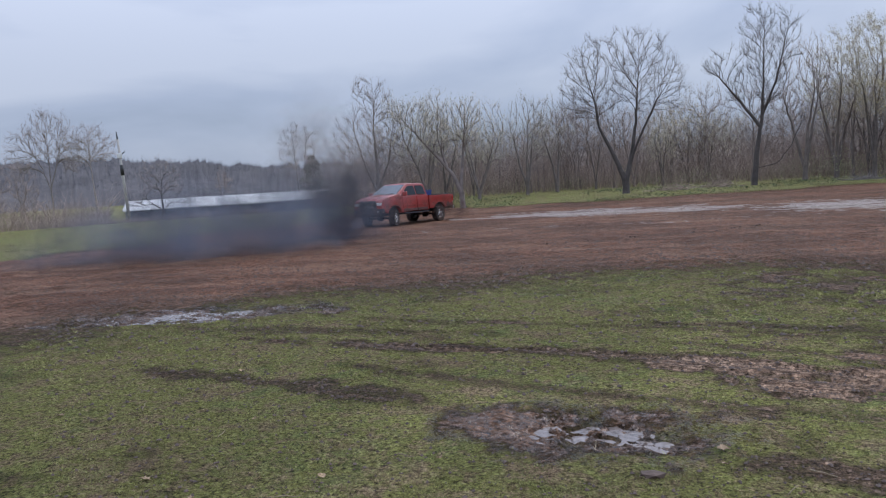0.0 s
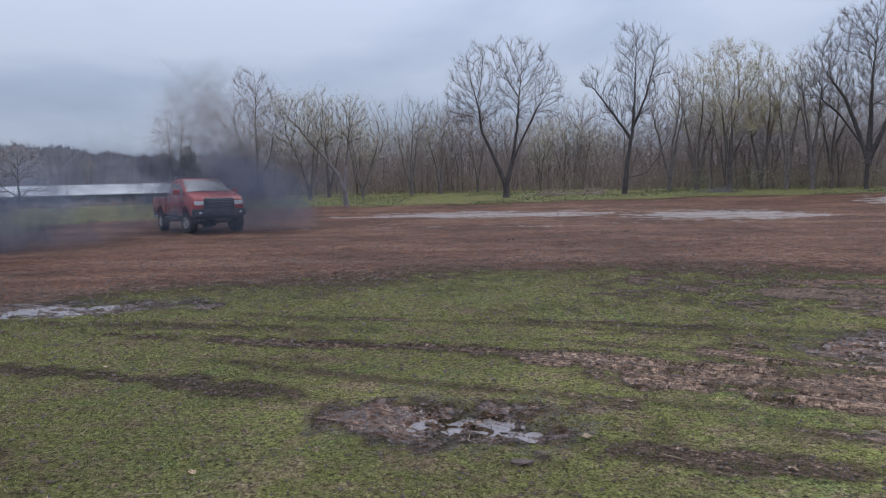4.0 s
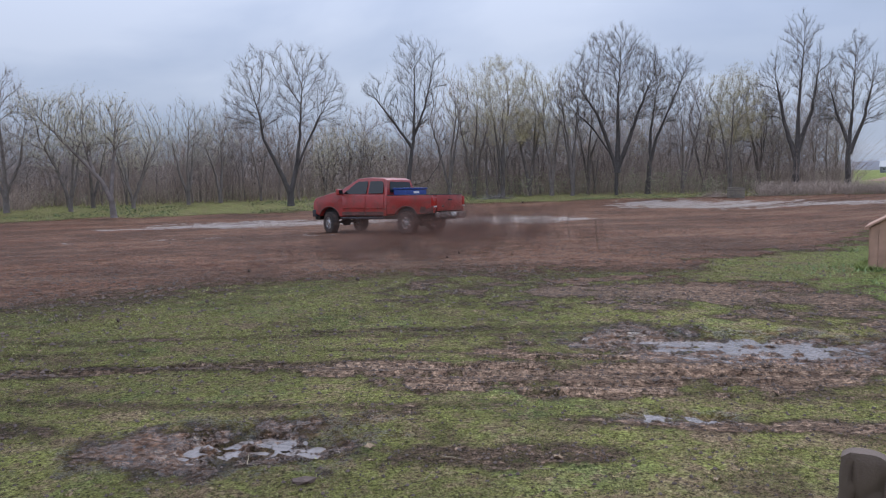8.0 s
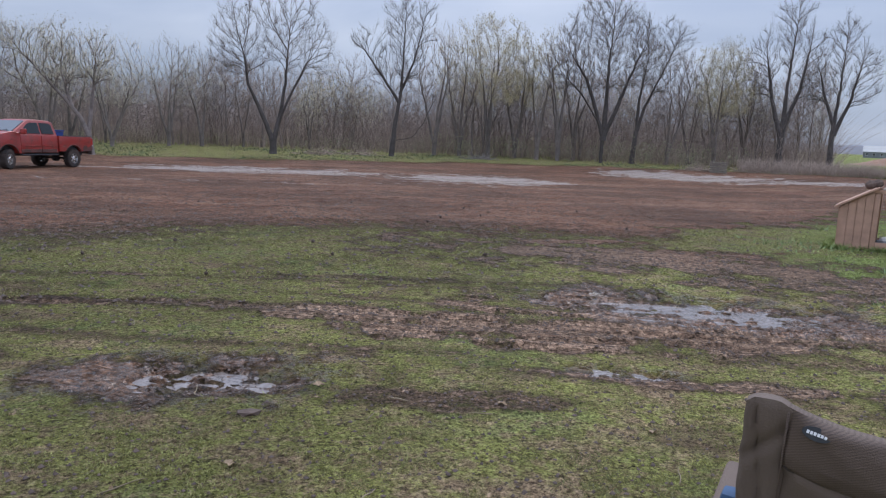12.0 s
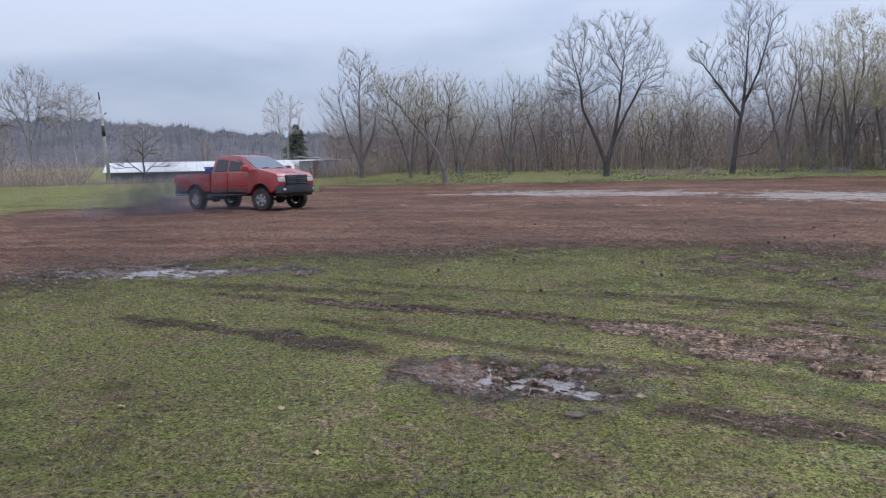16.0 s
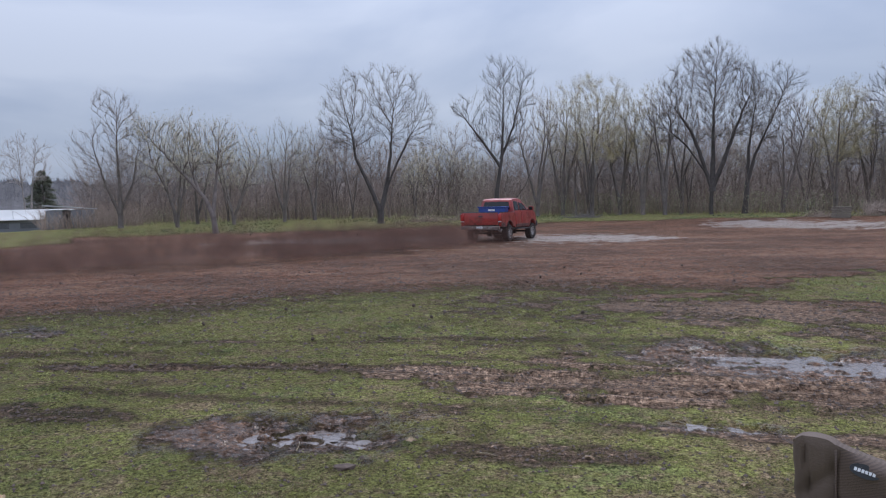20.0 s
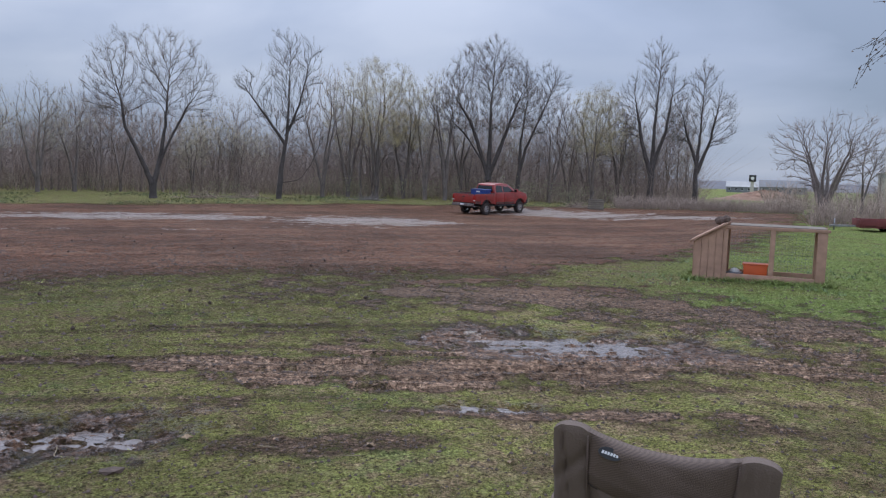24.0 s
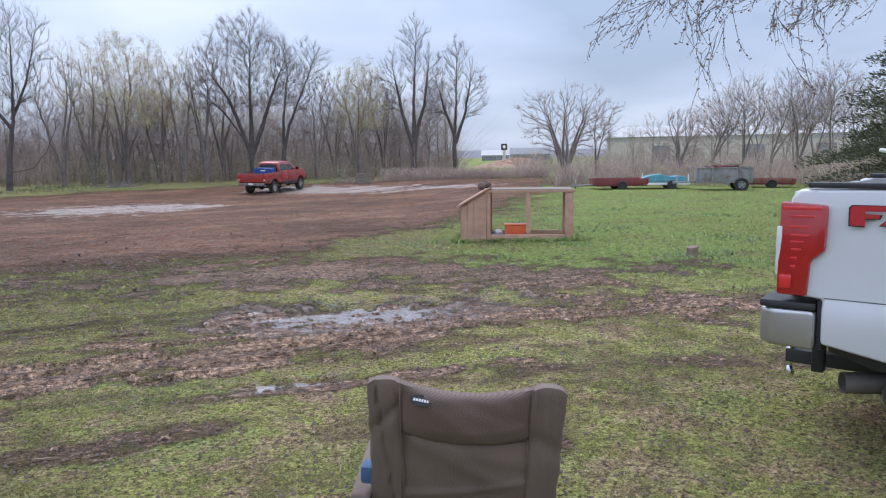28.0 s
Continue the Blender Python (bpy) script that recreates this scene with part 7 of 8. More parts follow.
        part("armrest", prism([(0.24, 0.40), (0.62, 0.47), (0.64, 0.51), (0.24, 0.45)], (-0.345 if s < 0 else 0.27) - 0.035, (-0.345 if s < 0 else 0.27) + 0.035, 0.018, 3, axis="x"), M_CHAIR, root)
    part("fold", tube([(0.2 * q, back_y(0.75 - 0.042 * (1 - q * q) ** 0.7) - 0.022, 0.75 - 0.042 * (1 - q * q) ** 0.7) for q in (-1, -0.92, -0.75, -0.5, -0.25, 0, 0.25, 0.5, 0.75, 0.92, 1)], 0.006, 6), mat("dark_piping", (0.06, 0.045, 0.04), 0.8), root)
    part("seat", box(-0.25, 0.25, 0.30, 0.72, 0.36, 0.40, 0.015), M_CHAIR, root)
    badge = part("badge", lathe([(0, -0.004), (0.034, -0.004), (0.034, 0.004), (0, 0.004)], 20), M_BLACK, root, "oval maker's badge", m=pose(-0.135, back_y(0.90) - 0.053, 0.893, -18, 12, 8) @ Matrix.Diagonal((1, 1, 0.55, 1)))
    for k in range(6):
        part("badge_mark", box(-0.024 + 0.0082 * k, -0.018 + 0.0082 * k, -0.0065, -0.0042, -0.009, 0.008, 0), M_WHITE, badge)
    part("pouch", box(-0.345, -0.29, 0.22, 0.30, 0.50, 0.57, 0.018), mat("blue_cloth", (0.05, 0.10, 0.19), 0.8, vary=0.3), root)


camp_chair()


# ---- white pickup parked beside the chair ----
def text_part(body, name, parent, m, size, material, depth=0.003, shear=0.0):
    cu = bpy.data.curves.new(name, "FONT")
    cu.body, cu.size, cu.extrude, cu.shear = body, size, depth, shear
    cu.align_x, cu.offset = "LEFT", (0.006 if size > 0.1 else 0.001)
    tmp = new("tmp_text", cu)
    bpy.context.view_layer.update()
    me = bpy.data.meshes.new_from_object(tmp.evaluated_get(bpy.context.evaluated_depsgraph_get()))
    bpy.data.objects.remove(tmp)
    bpy.data.curves.remove(cu)
    me.name = name
    me.materials.clear()
    me.materials.append(material)
    ob = new(name, me)
    ob.parent = parent
    ob.matrix_basis = m
    return ob


def white_pickup():
    root = thing("white_pickup_truck", "white heavy-duty pickup parked on the grass, seen from its rear quarter", "pickup truck", pose(5.29, 1.15, ground_z(5.2, 1.0) - 0.02, 0, 0, -79))
    W, A = 1.0, 1.22
    out = [(0.20, 0.945), (0.02, 0.955), (0.0, 1.36), (0.02, 1.47), (0.06, 1.515), (2.1, 1.535), (2.1, 0.69)] + arch(A, 0.50, 0.545, 21, 166) + [(0.62, 0.635), (0.20, 0.71)]
    for s in (-1, 1):
        bm = prism(out if s < 0 else out, s * (W - 0.14), s * W, 0.022, 3, angle=40)
        bmesh.ops.recalc_face_normals(bm, faces=bm.faces)
        for zc in (0.955, 0.945, 0.90, 0.80, 1.30):
            bmesh.ops.bisect_plane(bm, geom=bm.verts[:] + bm.edges[:] + bm.faces[:], plane_co=(0, 0, zc), plane_no=(0, 0, 1))
        for v in bm.verts:
            if v.co.z > 0.95:
                v.co.y *= 1 - 0.05 * (v.co.z - 0.95)
            else:
                v.co.y *= 1 + 0.018 * float(sm(0.95, 0.90, v.co.z)) - 0.05 * max(0.88 - v.co.z, 0)
            if v.co.x < 0.12:
                v.co.y *= 1 - 0.25 * (0.12 - v.co.x)
        side = part("bed_side", bm, M_WHITE_PAINT, root)
        part("flare", tube([(p[0], s * (W + 0.002), p[1]) for p in arch(A, 0.50, 0.565, 20, 164, 22)], 0.018, 8), M_WHITE_PAINT, side)
        part("arch_lip", tube([(p[0], s * (W - 0.035), p[1]) for p in arch(A, 0.50, 0.535, 18, 170, 22)], 0.022, 8), M_BLACK, side)
        part("rail_cap", box(0.10, 2.1, s * (W - 0.09) - 0.055, s * (W - 0.09) + 0.055, 1.522, 1.552, 0.012), M_BLACK, side, "black ribbed plastic bed rail")
        # tail lamp, narrowing downwards
        lamp = prism([(-0.025, 0.955), (0.125, 0.955), (0.135, 1.14), (0.20, 1.20), (0.205, 1.435), (-0.025, 1.45)], s * (W - 0.10), s * (W + 0.012), 0.018, 2)
        for v in lamp.verts:
            v.co.y *= 1 - 0.05 * max(v.co.z - 1.0, 0)
        tl = part("tail_light", lamp, M_TAIL, root, "tall red tail light")
        bright = lamp_glass("red_reflector", (0.62, 0.03, 0.03))
        for zz, xa, xb in ((1.375, 0.03, 0.15), (1.32, 0.03, 0.12), (1.275, 0.035, 0.125), (1.24, 0.035, 0.10), (1.20, 0.04, 0.09), (1.155, 0.04, 0.07), (1.11, 0.04, 0.065)):
            yy = W * (1 - 0.05 * (zz - 1.0)) + 0.004
            part("lens_bar", box(xa, xb, s * yy - 0.012, s * yy + 0.012, zz - 0.006, zz + 0.006, 0.003), bright, tl)
        part("lens_block", box(-0.012, 0.05, s * (W - 0.012), s * (W + 0.018), 0.99, 1.065, 0.01), bright, tl)
        part("lens_block", box(-0.01, 0.18, s * 0.97, s * 0.992, 1.405, 1.428, 0.006), bright, tl)
        part("reversing_lens", box(-0.036, -0.006, s * (W - 0.03) - 0.03, s * (W - 0.03) + 0.03, 1.06, 1.32, 0.008), M_HEAD, tl)
    part("bed_cover", box(0.12, 2.1, -0.83, 0.83, 1.47, 1.515, 0.02), M_BLACK, root, "black soft bed cover")
    part("tailgate", box(0.0, 0.06, -0.83, 0.83, 0.93, 1.50, 0.02), M_WHITE_PAINT, root)
    part("bed_floor", box(0.05, 2.1, -0.85, 0.85, 0.84, 0.92, 0.01), M_BLACK, root)
    # bumper with its black step pad and wrapped corners
    pts = [(-1.0, 0.15), (-0.99, -0.07), (-0.93, -0.14), (0.93, -0.14), (0.99, -0.07), (1.0, 0.15), (0.85, 0.15), (-0.85, 0.15)]
    bm = prism(pts, 0.0, 0.205, 0.028, 3)
    bm.transform(Matrix(((0, 0, 1, 0), (1, 0, 0, 0), (0, 1, 0, 0), (0, 0, 0, 1))))
    bp = part("rear_bumper", bm, M_ALU, root, "brushed silver rear bumper", m=pose(0.02, 0, 0.668))
    part("step_pad", box(-0.135, 0.15, -0.985, 0.985, 0.207, 0.25, 0.018), M_BLACK, bp)
    part("bumper_end", box(0.152, 0.185, -0.97, 0.97, 0.0, 0.285, 0.012), M_BLACK, bp)
    hitch = part("hitch_receiver", box(-0.19, 0.4, -0.045, 0.045, 0.33, 0.42, 0.01), M_BLACK, root)
    part("tow_ball", lathe([(0, 0.44), (0.03, 0.44), (0.022, 0.465), (0.046, 0.505), (0.042, 0.54), (0, 0.555)], 14, "z"), M_CHROME, hitch, m=pose(-0.17, 0, -0.022))
    part("tow_ball", lathe([(0, 0.255), (0.03, 0.265), (0.034, 0.29), (0.018, 0.33), (0.03, 0.36), (0, 0.36)], 14, "z"), M_CHROME, hitch, m=pose(-0.17, 0, -0.03))
    part("plug_socket", box(0.02, 0.09, -0.30, -0.22, 0.36, 0.62, 0.01), M_BLACK, root)
    # bed behind the wheel: black lower sill, twin tailpipes
    part("lower_valance", prism([(0.20, 0.715), (0.66, 0.63), (0.67, 0.57), (0.45, 0.575), (0.22, 0.645)], -0.88, -0.84, 0.012), M_BLACK, root)
    part("frame_rail", box(0.35, 5.2, -0.55, 0.55, 0.60, 0.76, 0.03), M_BLACK, root)
    part("inner_arch", box(A - 0.56, A + 0.56, -0.92, 0.92, 0.74, 1.06, 0.03), M_BLACK, root)
    for s in (-1, 1):
        part("wheel_well", prism(arch(A, 0.50, 0.56, 0, 180, 18) + [(A - 0.56, 0.42), (A + 0.56, 0.42)], s * 0.66, s * 0.70, 0), M_BLACK, root)
    sooty = mat("sooty_steel", (0.16, 0.145, 0.135), 0.6, metal=0.3, vary=0.3, scale=9)
    for dx, dy in ((0.27, -0.74), (0.50, -0.86)):
        bm = lathe([(0.054, 0), (0.059, 0), (0.059, 0.36), (0.048, 0.45), (0.048, 0.9), (0.042, 0.9), (0.042, 0.45), (0.053, 0.35), (0.054, 0)], 24, "x")
        part("exhaust_tip", bm, sooty, root, "dark steel twin tailpipe", m=pose(dx, dy, 0.45, 0, 0, 30))
    for x in (A, 5.3):
        for s in (-1, 1):
            wheel_at(root, x, s * 0.86, 0.435, 0.30, s, M_TYRE2, M_CHROME, 8, False)
        part("axle", lathe([(0.06, -0.75), (0.06, -0.15), (0.18, -0.12), (0.18, 0.12), (0.06, 0.15), (0.06, 0.75)], 12), M_BLACK, root, m=pose(x, 0, 0.435))
    # cab and nose, out of view to the side
    part("cab", tumble(prism([(2.13, 0.60), (4.5, 0.60), (4.5, 1.45), (4.05, 1.50), (3.5, 2.02), (2.4, 2.05), (2.13, 1.55)], -0.99, 0.99, 0.05, 3), 1.1, 0.2), M_WHITE_PAINT, root)
    part("nose", prism([(4.52, 0.66), (4.72, 0.66)] + arch(5.3, 0.50, 0.56, 168, 12) + [(6.1, 0.66), (6.18, 1.2), (5.95, 1.40), (4.52, 1.48)], -0.99, 0.99, 0.05, 3), M_WHITE_PAINT, root)
    for s in (-1, 1):
        part("side_window", box(2.55, 3.9, s * 0.945 - 0.02, s * 0.945 + 0.02, 1.50, 1.86, 0.02), M_GLASS_DARK, root)
    # dark strip painting the shade along the bed side's body crease
    part("crease_shade", box(0.21, 2.08, -1.0005, -0.985, 0.951, 0.957, 0), mat("crease_shade_grey", (0.12, 0.125, 0.13), 0.6, vary=0.1), root)
    # bed-side lettering
    red = mat("red_decal", (0.45, 0.03, 0.035), 0.35, vary=0.2, scale=30)
    grey = mat("grey_decal", (0.16, 0.18, 0.20), 0.35, vary=0.3, scale=30)
    dark = mat("black_decal", (0.015, 0.015, 0.018), 0.4, vary=0.1)
    face = Matrix(((1, 0, 0, 0), (0, 0, -1, -(W - 0.014)), (0, 1, 0, 0), (0, 0, 0, 1)))
    tilt = pose(0, 0, 0, -2.8)
    decal = part("decal_back", box(0, 0.001, 0, 0.001, 0, 0.001, 0), dark, root)
    # wide block letters, each on a slightly larger black one
    unit = 0.00150
    for shape, paint in (([(0, 67), (0, 10), (8, 0), (105, 0), (99, 18), (45, 18), (45, 28), (90, 28), (84, 42), (45, 42), (45, 67)], red),
                         ([(102, 0), (141, 0), (158, 18), (178, 0), (213, 0), (178, 32), (206, 64), (166, 64), (147, 45), (125, 64), (88, 64), (128, 32)], red),
                         ([(198, 38), (240, 6), (300, 6), (300, 38), (304, 52), (290, 52), (290, 67), (255, 67), (255, 52), (198, 52)], grey)):
        cx, cy = sum(p[0] for p in shape) / len(shape), sum(p[1] for p in shape) / len(shape)
        for grow, lift, colour, nm in ((1.0, 0.0, dark, "letter_edge"), (0.0, 0.0025, paint, "letter")):
            pts = []
            for px, py in shape:
                dx, dy = px - cx, py - cy
                ln = math.hypot(dx, dy)
                pts.append((px + grow * 5.0 * dx / ln, py + grow * 5.0 * dy / ln))
            bm = prism([(px * unit, -py * unit) for px, py in pts], 0.0, -0.003, 0)
            part(nm, bm, colour, decal, m=pose(0.305, -(W - 0.016) - lift, 1.438, 2.8, 0, 0), smooth=None)
    bm = prism([(227 * unit, -39 * unit), (254 * unit, -19 * unit), (254 * unit, -39 * unit)], 0.0, -0.003, 0)
    part("letter_counter", bm, dark, decal, m=pose(0.305, -(W - 0.016) - 0.004, 1.438, 2.8, 0, 0), smooth=None)
    text_part("OFF ROAD", "letters", decal, face @ pose(0.50, 1.302, 0.003) @ tilt @ Matrix.Diagonal((1.35, 1, 1, 1)), 0.034, dark, 0.001, 0.2)


white_pickup()


# ---- overhanging branch of the tree beside the lot ----
def overhang():
    rr = random.Random(12)
    segs, tips = [], []
    root = thing("overhanging_bough", "budding bare bough of a tree reaching over the lawn", "tree", pose(13.0, 1.5, 0))

    def grow(p, d, ln, r, lev):
        steps = 7 if lev < 2 else 5
        for k in range(steps):
            d = (d + Vector((rr.gauss(0, 0.13), rr.gauss(0, 0.13), rr.gauss(0, 0.1) - (0.03 if lev else 0.015)))).normalized()
            q = p + d * ln / steps
            segs.append((*p, *q, max(r * (1 - 0.8 * k / steps), 0.0022), max(r * (1 - 0.8 * (k + 1) / steps), 0.0015)))
            if lev < 3:
                for c in range(2 if lev == 0 else 1):
                    if rr.random() < 0.52:
                        s = Vector((rr.gauss(0, 1), rr.gauss(0, 1), rr.gauss(-0.2, 0.7)))
                        nd = (d * 0.85 + s.normalized() * 0.55).normalized()
                        grow(q, nd, ln * (0.42 + 0.2 * rr.random()), max(r * 0.45, 0.004), lev + 1)
            if lev >= 1:
                tips.append((q, d))
            p = q

    trunk = tube([(0, 0, -0.2), (0.03, -0.05, 0.9), (0, 0.0, 1.9), (0.15, -0.2, 3.4), (0.3, -0.3, 5.4)], [0.3, 0.24, 0.22, 0.16, 0.1], 10)
    part("trunk", trunk, M_BARK, root, m=pose(1.0, -1.35, 0))
    # one limb rising from the trunk and arching out, with drooping sprays along it
    limb = [Vector(p) for p in ((0.95, -1.3, 1.7), (-0.6, -0.55, 2.5), (-1.8, 0.0, 3.22), (-2.77, 0.63, 3.65), (-3.5, 1.0, 3.9), (-4.13, 1.52, 3.76), (-4.5, 1.9, 3.66), (-4.75, 2.3, 3.66), (-4.95, 2.6, 3.68))]
    girth = (0.12, 0.082, 0.056, 0.034, 0.023, 0.016, 0.011, 0.007, 0.0035)
    for k in range(8):
        p = limb[k]
        for j in range(3):
            q = limb[k].lerp(limb[k + 1], (j + 1) / 3)
            if j < 2:
                q = q + Vector((rr.gauss(0, 0.03), rr.gauss(0, 0.03), rr.gauss(0, 0.03)))
            segs.append((*p, *q, girth[k] + (girth[k + 1] - girth[k]) * j / 3, girth[k] + (girth[k + 1] - girth[k]) * (j + 1) / 3))
            p = q
    for k in range(36):
        u = 2.2 + 5.7 * (k + rr.random()) / 36
        i = int(u)
        at = limb[i].lerp(limb[i + 1], u - i)
        along = (limb[i + 1] - limb[i]).normalized()
        way = along * (0.75 + 0.3 * rr.random()) + Vector((rr.gauss(-0.15, 0.4), rr.gauss(0.1, 0.4), rr.gauss(-0.26, 0.26)))
        grow(at, way.normalized(), 0.5 + 0.75 * rr.random(), 0.005, 1)
    v, f = frusta(segs, 5)
    shared("bough", raw_mesh("bough", v, f, mat("dark_bark", (0.085, 0.07, 0.062), 0.9, vary=0.3)), root, Matrix())
    shared("bud_spray", bud_mesh(tips, 4, 0.026, 1, 0.012, M_BUD_BROWN, "bud_spray"), root, Matrix())["kind"] = "stuff"


overhang()


# ---- litter on the ground ----
def dead_leaf(x, y, size, turn, seed):
    rr = random.Random(seed)
    bm = bmesh.new()
    n = 11
    edge = []
    for k in range(n):
        t = 2 * math.pi * k / n
        q = size * (0.55 + 0.45 * rr.random()) * (1.0 if k % 2 else 0.7)
        edge.append(bm.verts.new((q * math.cos(t), 0.7 * q * math.sin(t), 0.006 + 0.018 * rr.random())))
    c = bm.verts.new((0, 0, 0.008))
    for k in range(n):
        bm.faces.new((c, edge[k], edge[(k + 1) % n]))
    r = bmesh.ops.extrude_face_region(bm, geom=list(bm.faces))
    bmesh.ops.translate(bm, verts=[v for v in r["geom"] if isinstance(v, bmesh.types.BMVert)], vec=(0, 0, 0.002))
    ob = new("fallen_leaf", mesh_of(bm, "fallen_leaf", M_LEAF))
    ob.matrix_basis = pose(x, y, ground_z(x, y) + 0.002, 0, 0, turn)
    tagged(ob, "curled dead brown leaf lying on the turf", "leaf", group="fallen leaves")


rr = random.Random(9)
for k, (x, y) in enumerate(((0.79, 3.97), (-1.52, 3.36), (-4.15, 4.27), (1.88, 3.52), (-1.0, 2.7), (-2.6, 3.2), (0.3, 2.9), (2.6, 3.0), (-3.3, 5.6), (3.4, 2.5))):
    dead_leaf(x, y, 0.045 if k else 0.05, rr.random() * 360, k)
for k in range(46):
    a, d = radians(-40 + 112 * rr.random()), 2.6 + 7 * rr.random() ** 1.4
    dead_leaf(EYE[0] + d * math.sin(a), EYE[1] + d * math.cos(a), 0.014 + 0.02 * rr.random(), rr.random() * 360, 100 + k)


def stick(x, y, length, turn, r=0.005):
    q = random.Random(int(x * 100 + y * 10))
    pts = [Vector((length * (k / 4 - 0.5), q.gauss(0, 0.025) * length, 0.010 + 0.01 * q.random())) for k in range(5)]
    bm = tube(pts, [r, r, r * 0.9, r * 0.7, r * 0.4], 5)
    ob = new("fallen_stick", mesh_of(bm, "fallen_stick", M_STRAW, 60))
    ob.matrix_basis = pose(x, y, ground_z(x, y), 0, 0, turn)
    tagged(ob, "pale broken twig lying on the turf", "stick", group="fallen sticks")


for k, (x, y, ln, tn) in enumerate(((1.26, 3.66, 0.25, -35), (-0.15, 2.75, 0.34, 35), (-1.6, 3.05, 0.3, 15), (5.68, 7.8, 0.4, 110), (-1.1, 3.7, 0.22, -20), (0.9, 2.5, 0.3, 50))):
    stick(x, y, ln * 0.6, tn, 0.004)
for k in range(34):
    a, d = radians(-40 + 112 * rr.random()), 2.6 + 8 * rr.random()
    stick(EYE[0] + d * math.sin(a), EYE[1] + d * math.cos(a), 0.07 + 0.18 * rr.random(), rr.random() * 180, 0.003)


def clod_mesh(seed, size):
    q = random.Random(seed)
    bm = bmesh.new()
    bmesh.ops.create_icosphere(bm, subdivisions=1, radius=size)
    for v in bm.verts:
        v.co *= 0.7 + 0.6 * q.random()
        v.co.z *= 0.7
    return mesh_of(bm, "mud_clod", M_CLOD)


CLODS = [clod_mesh(k, 0.05) for k in range(5)]
ob = new("mud_lump", CLODS[0])
ob.matrix_basis = pose(0.36, 3.56, ground_z(0.36, 3.56) + 0.01) @ Matrix.Diagonal((1.5, 0.9, 0.7, 1))
tagged(ob, "dark wet lump of mud thrown onto the grass", "mud lump")


def clod_field():
    """Crumbs of mud strewn over the churned soil."""
    r = np.random.default_rng(8)
    n = 90000
    d = 2.8 * (40 / 2.8) ** r.random(n)
    a = np.radians(-44 + 120 * r.random(n))
    x, y = EYE[0] + d * np.sin(a), EYE[1] + d * np.cos(a)
    mud = soil(x, y)[0]
    keep = r.random(n) < sm(0.3, 0.7, mud) * 0.6 + 0.26
    x, y, d, mud = x[keep], y[keep], d[keep], mud[keep]
    z = land(x, y)
    s = (0.0045 + 0.016 * r.random(len(x)) ** 3) * np.clip(d / 6, 0.8, 1.6)
    o = np.array([(1, 0, 0), (0, 1, 0), (-1, 0, 0), (0, -1, 0), (0, 0, 0.8), (0, 0, -0.4)])
    v = o[None] * (0.6 + 0.8 * r.random((len(x), 6, 1))) * s[:, None, None] + np.stack([x, y, z + s * 0.25], 1)[:, None]
    f = np.array([(0, 1, 4), (1, 2, 4), (2, 3, 4), (3, 0, 4)])
    faces = (np.arange(len(x)) * 6)[:, None, None] + f[None]
    tagged(new("mud_crumbs", raw_mesh("mud_crumbs", v.reshape(-1, 3), faces.reshape(-1, 3), M_CLOD)), "crumbs of dark mud strewn over turf and soil", "mud", kind="stuff")


clod_field()


# ---- smoke, spray and flying mud ----
def wisp_cloud(name, count, seed, sx, sy, sz, rmin, rmax, material):
    """A puff of many small curved wisps at all angles, each fading to nothing at its rim."""
    r = np.random.default_rng(seed)
    n, verts, faces, thick = 10, [], [], []
    for k in range(count):
        p = np.clip(r.normal(0, 1, 3), -1.9, 1.9) * np.array((sx, sy, sz))
        a = r.normal(0, 1, 3)
        a /= np.linalg.norm(a)
        u = np.cross(a, r.normal(0, 1, 3))
        u /= np.linalg.norm(u)
        v = np.cross(a, u)
        rad = rmin + (rmax - rmin) * r.random()
        o = len(verts)
        bow = 0.35 * rad * (r.random() - 0.3)
        verts.append(p + a * bow)
        thick.append(1.0)
        for ring, (f, w) in enumerate(((0.36, 0.78), (0.68, 0.34), (1.0, 0.0))):
            for i in range(n):
                t = 2 * math.pi * (i + 0.5 * ring) / n
                q = rad * f * (0.8 + 0.4 * r.random())
                verts.append(p + u * q * math.cos(t) + v * q * math.sin(t) + a * (bow * (1 - f * f) + 0.08 * rad * (r.random() - 0.5)))
                thick.append(w)
        for i in range(n):
            j = (i + 1) % n
            faces.append((o, o + 1 + i, o + 1 + j))
            for ring in (0, 1):
                c, d = o + 1 + ring * n, o + 1 + (ring + 1) * n
                faces += [(c + i, d + i, c + j), (c + j, d + i, d + j)]
    me = raw_mesh(name, np.array(verts), np.array(faces), material, True)
    me.attributes.new("thick", "FLOAT", "POINT").data.foreach_set("value", np.array(thick, dtype=np.float32))
    return me


SOOT = [wisp_cloud("soot_puff", 17, k, 0.55, 0.55, 0.45, 0.45, 0.95, M_SMOKE) for k in range(3)]
HAZE = [wisp_cloud("haze_puff", 20, 10 + k, 1.2, 1.2, 0.6, 0.8, 1.6, M_HAZE) for k in range(3)]
THIN = [wisp_cloud("thin_puff", 17, 20 + k, 0.9, 0.9, 0.9, 0.7, 1.5, M_SMOKE_GREY) for k in range(3)]
SPRAY = [wisp_cloud("spray_puff", 24, 30 + k, 1.2, 0.8, 0.24, 0.35, 0.85, M_SPRAY) for k in range(3)]


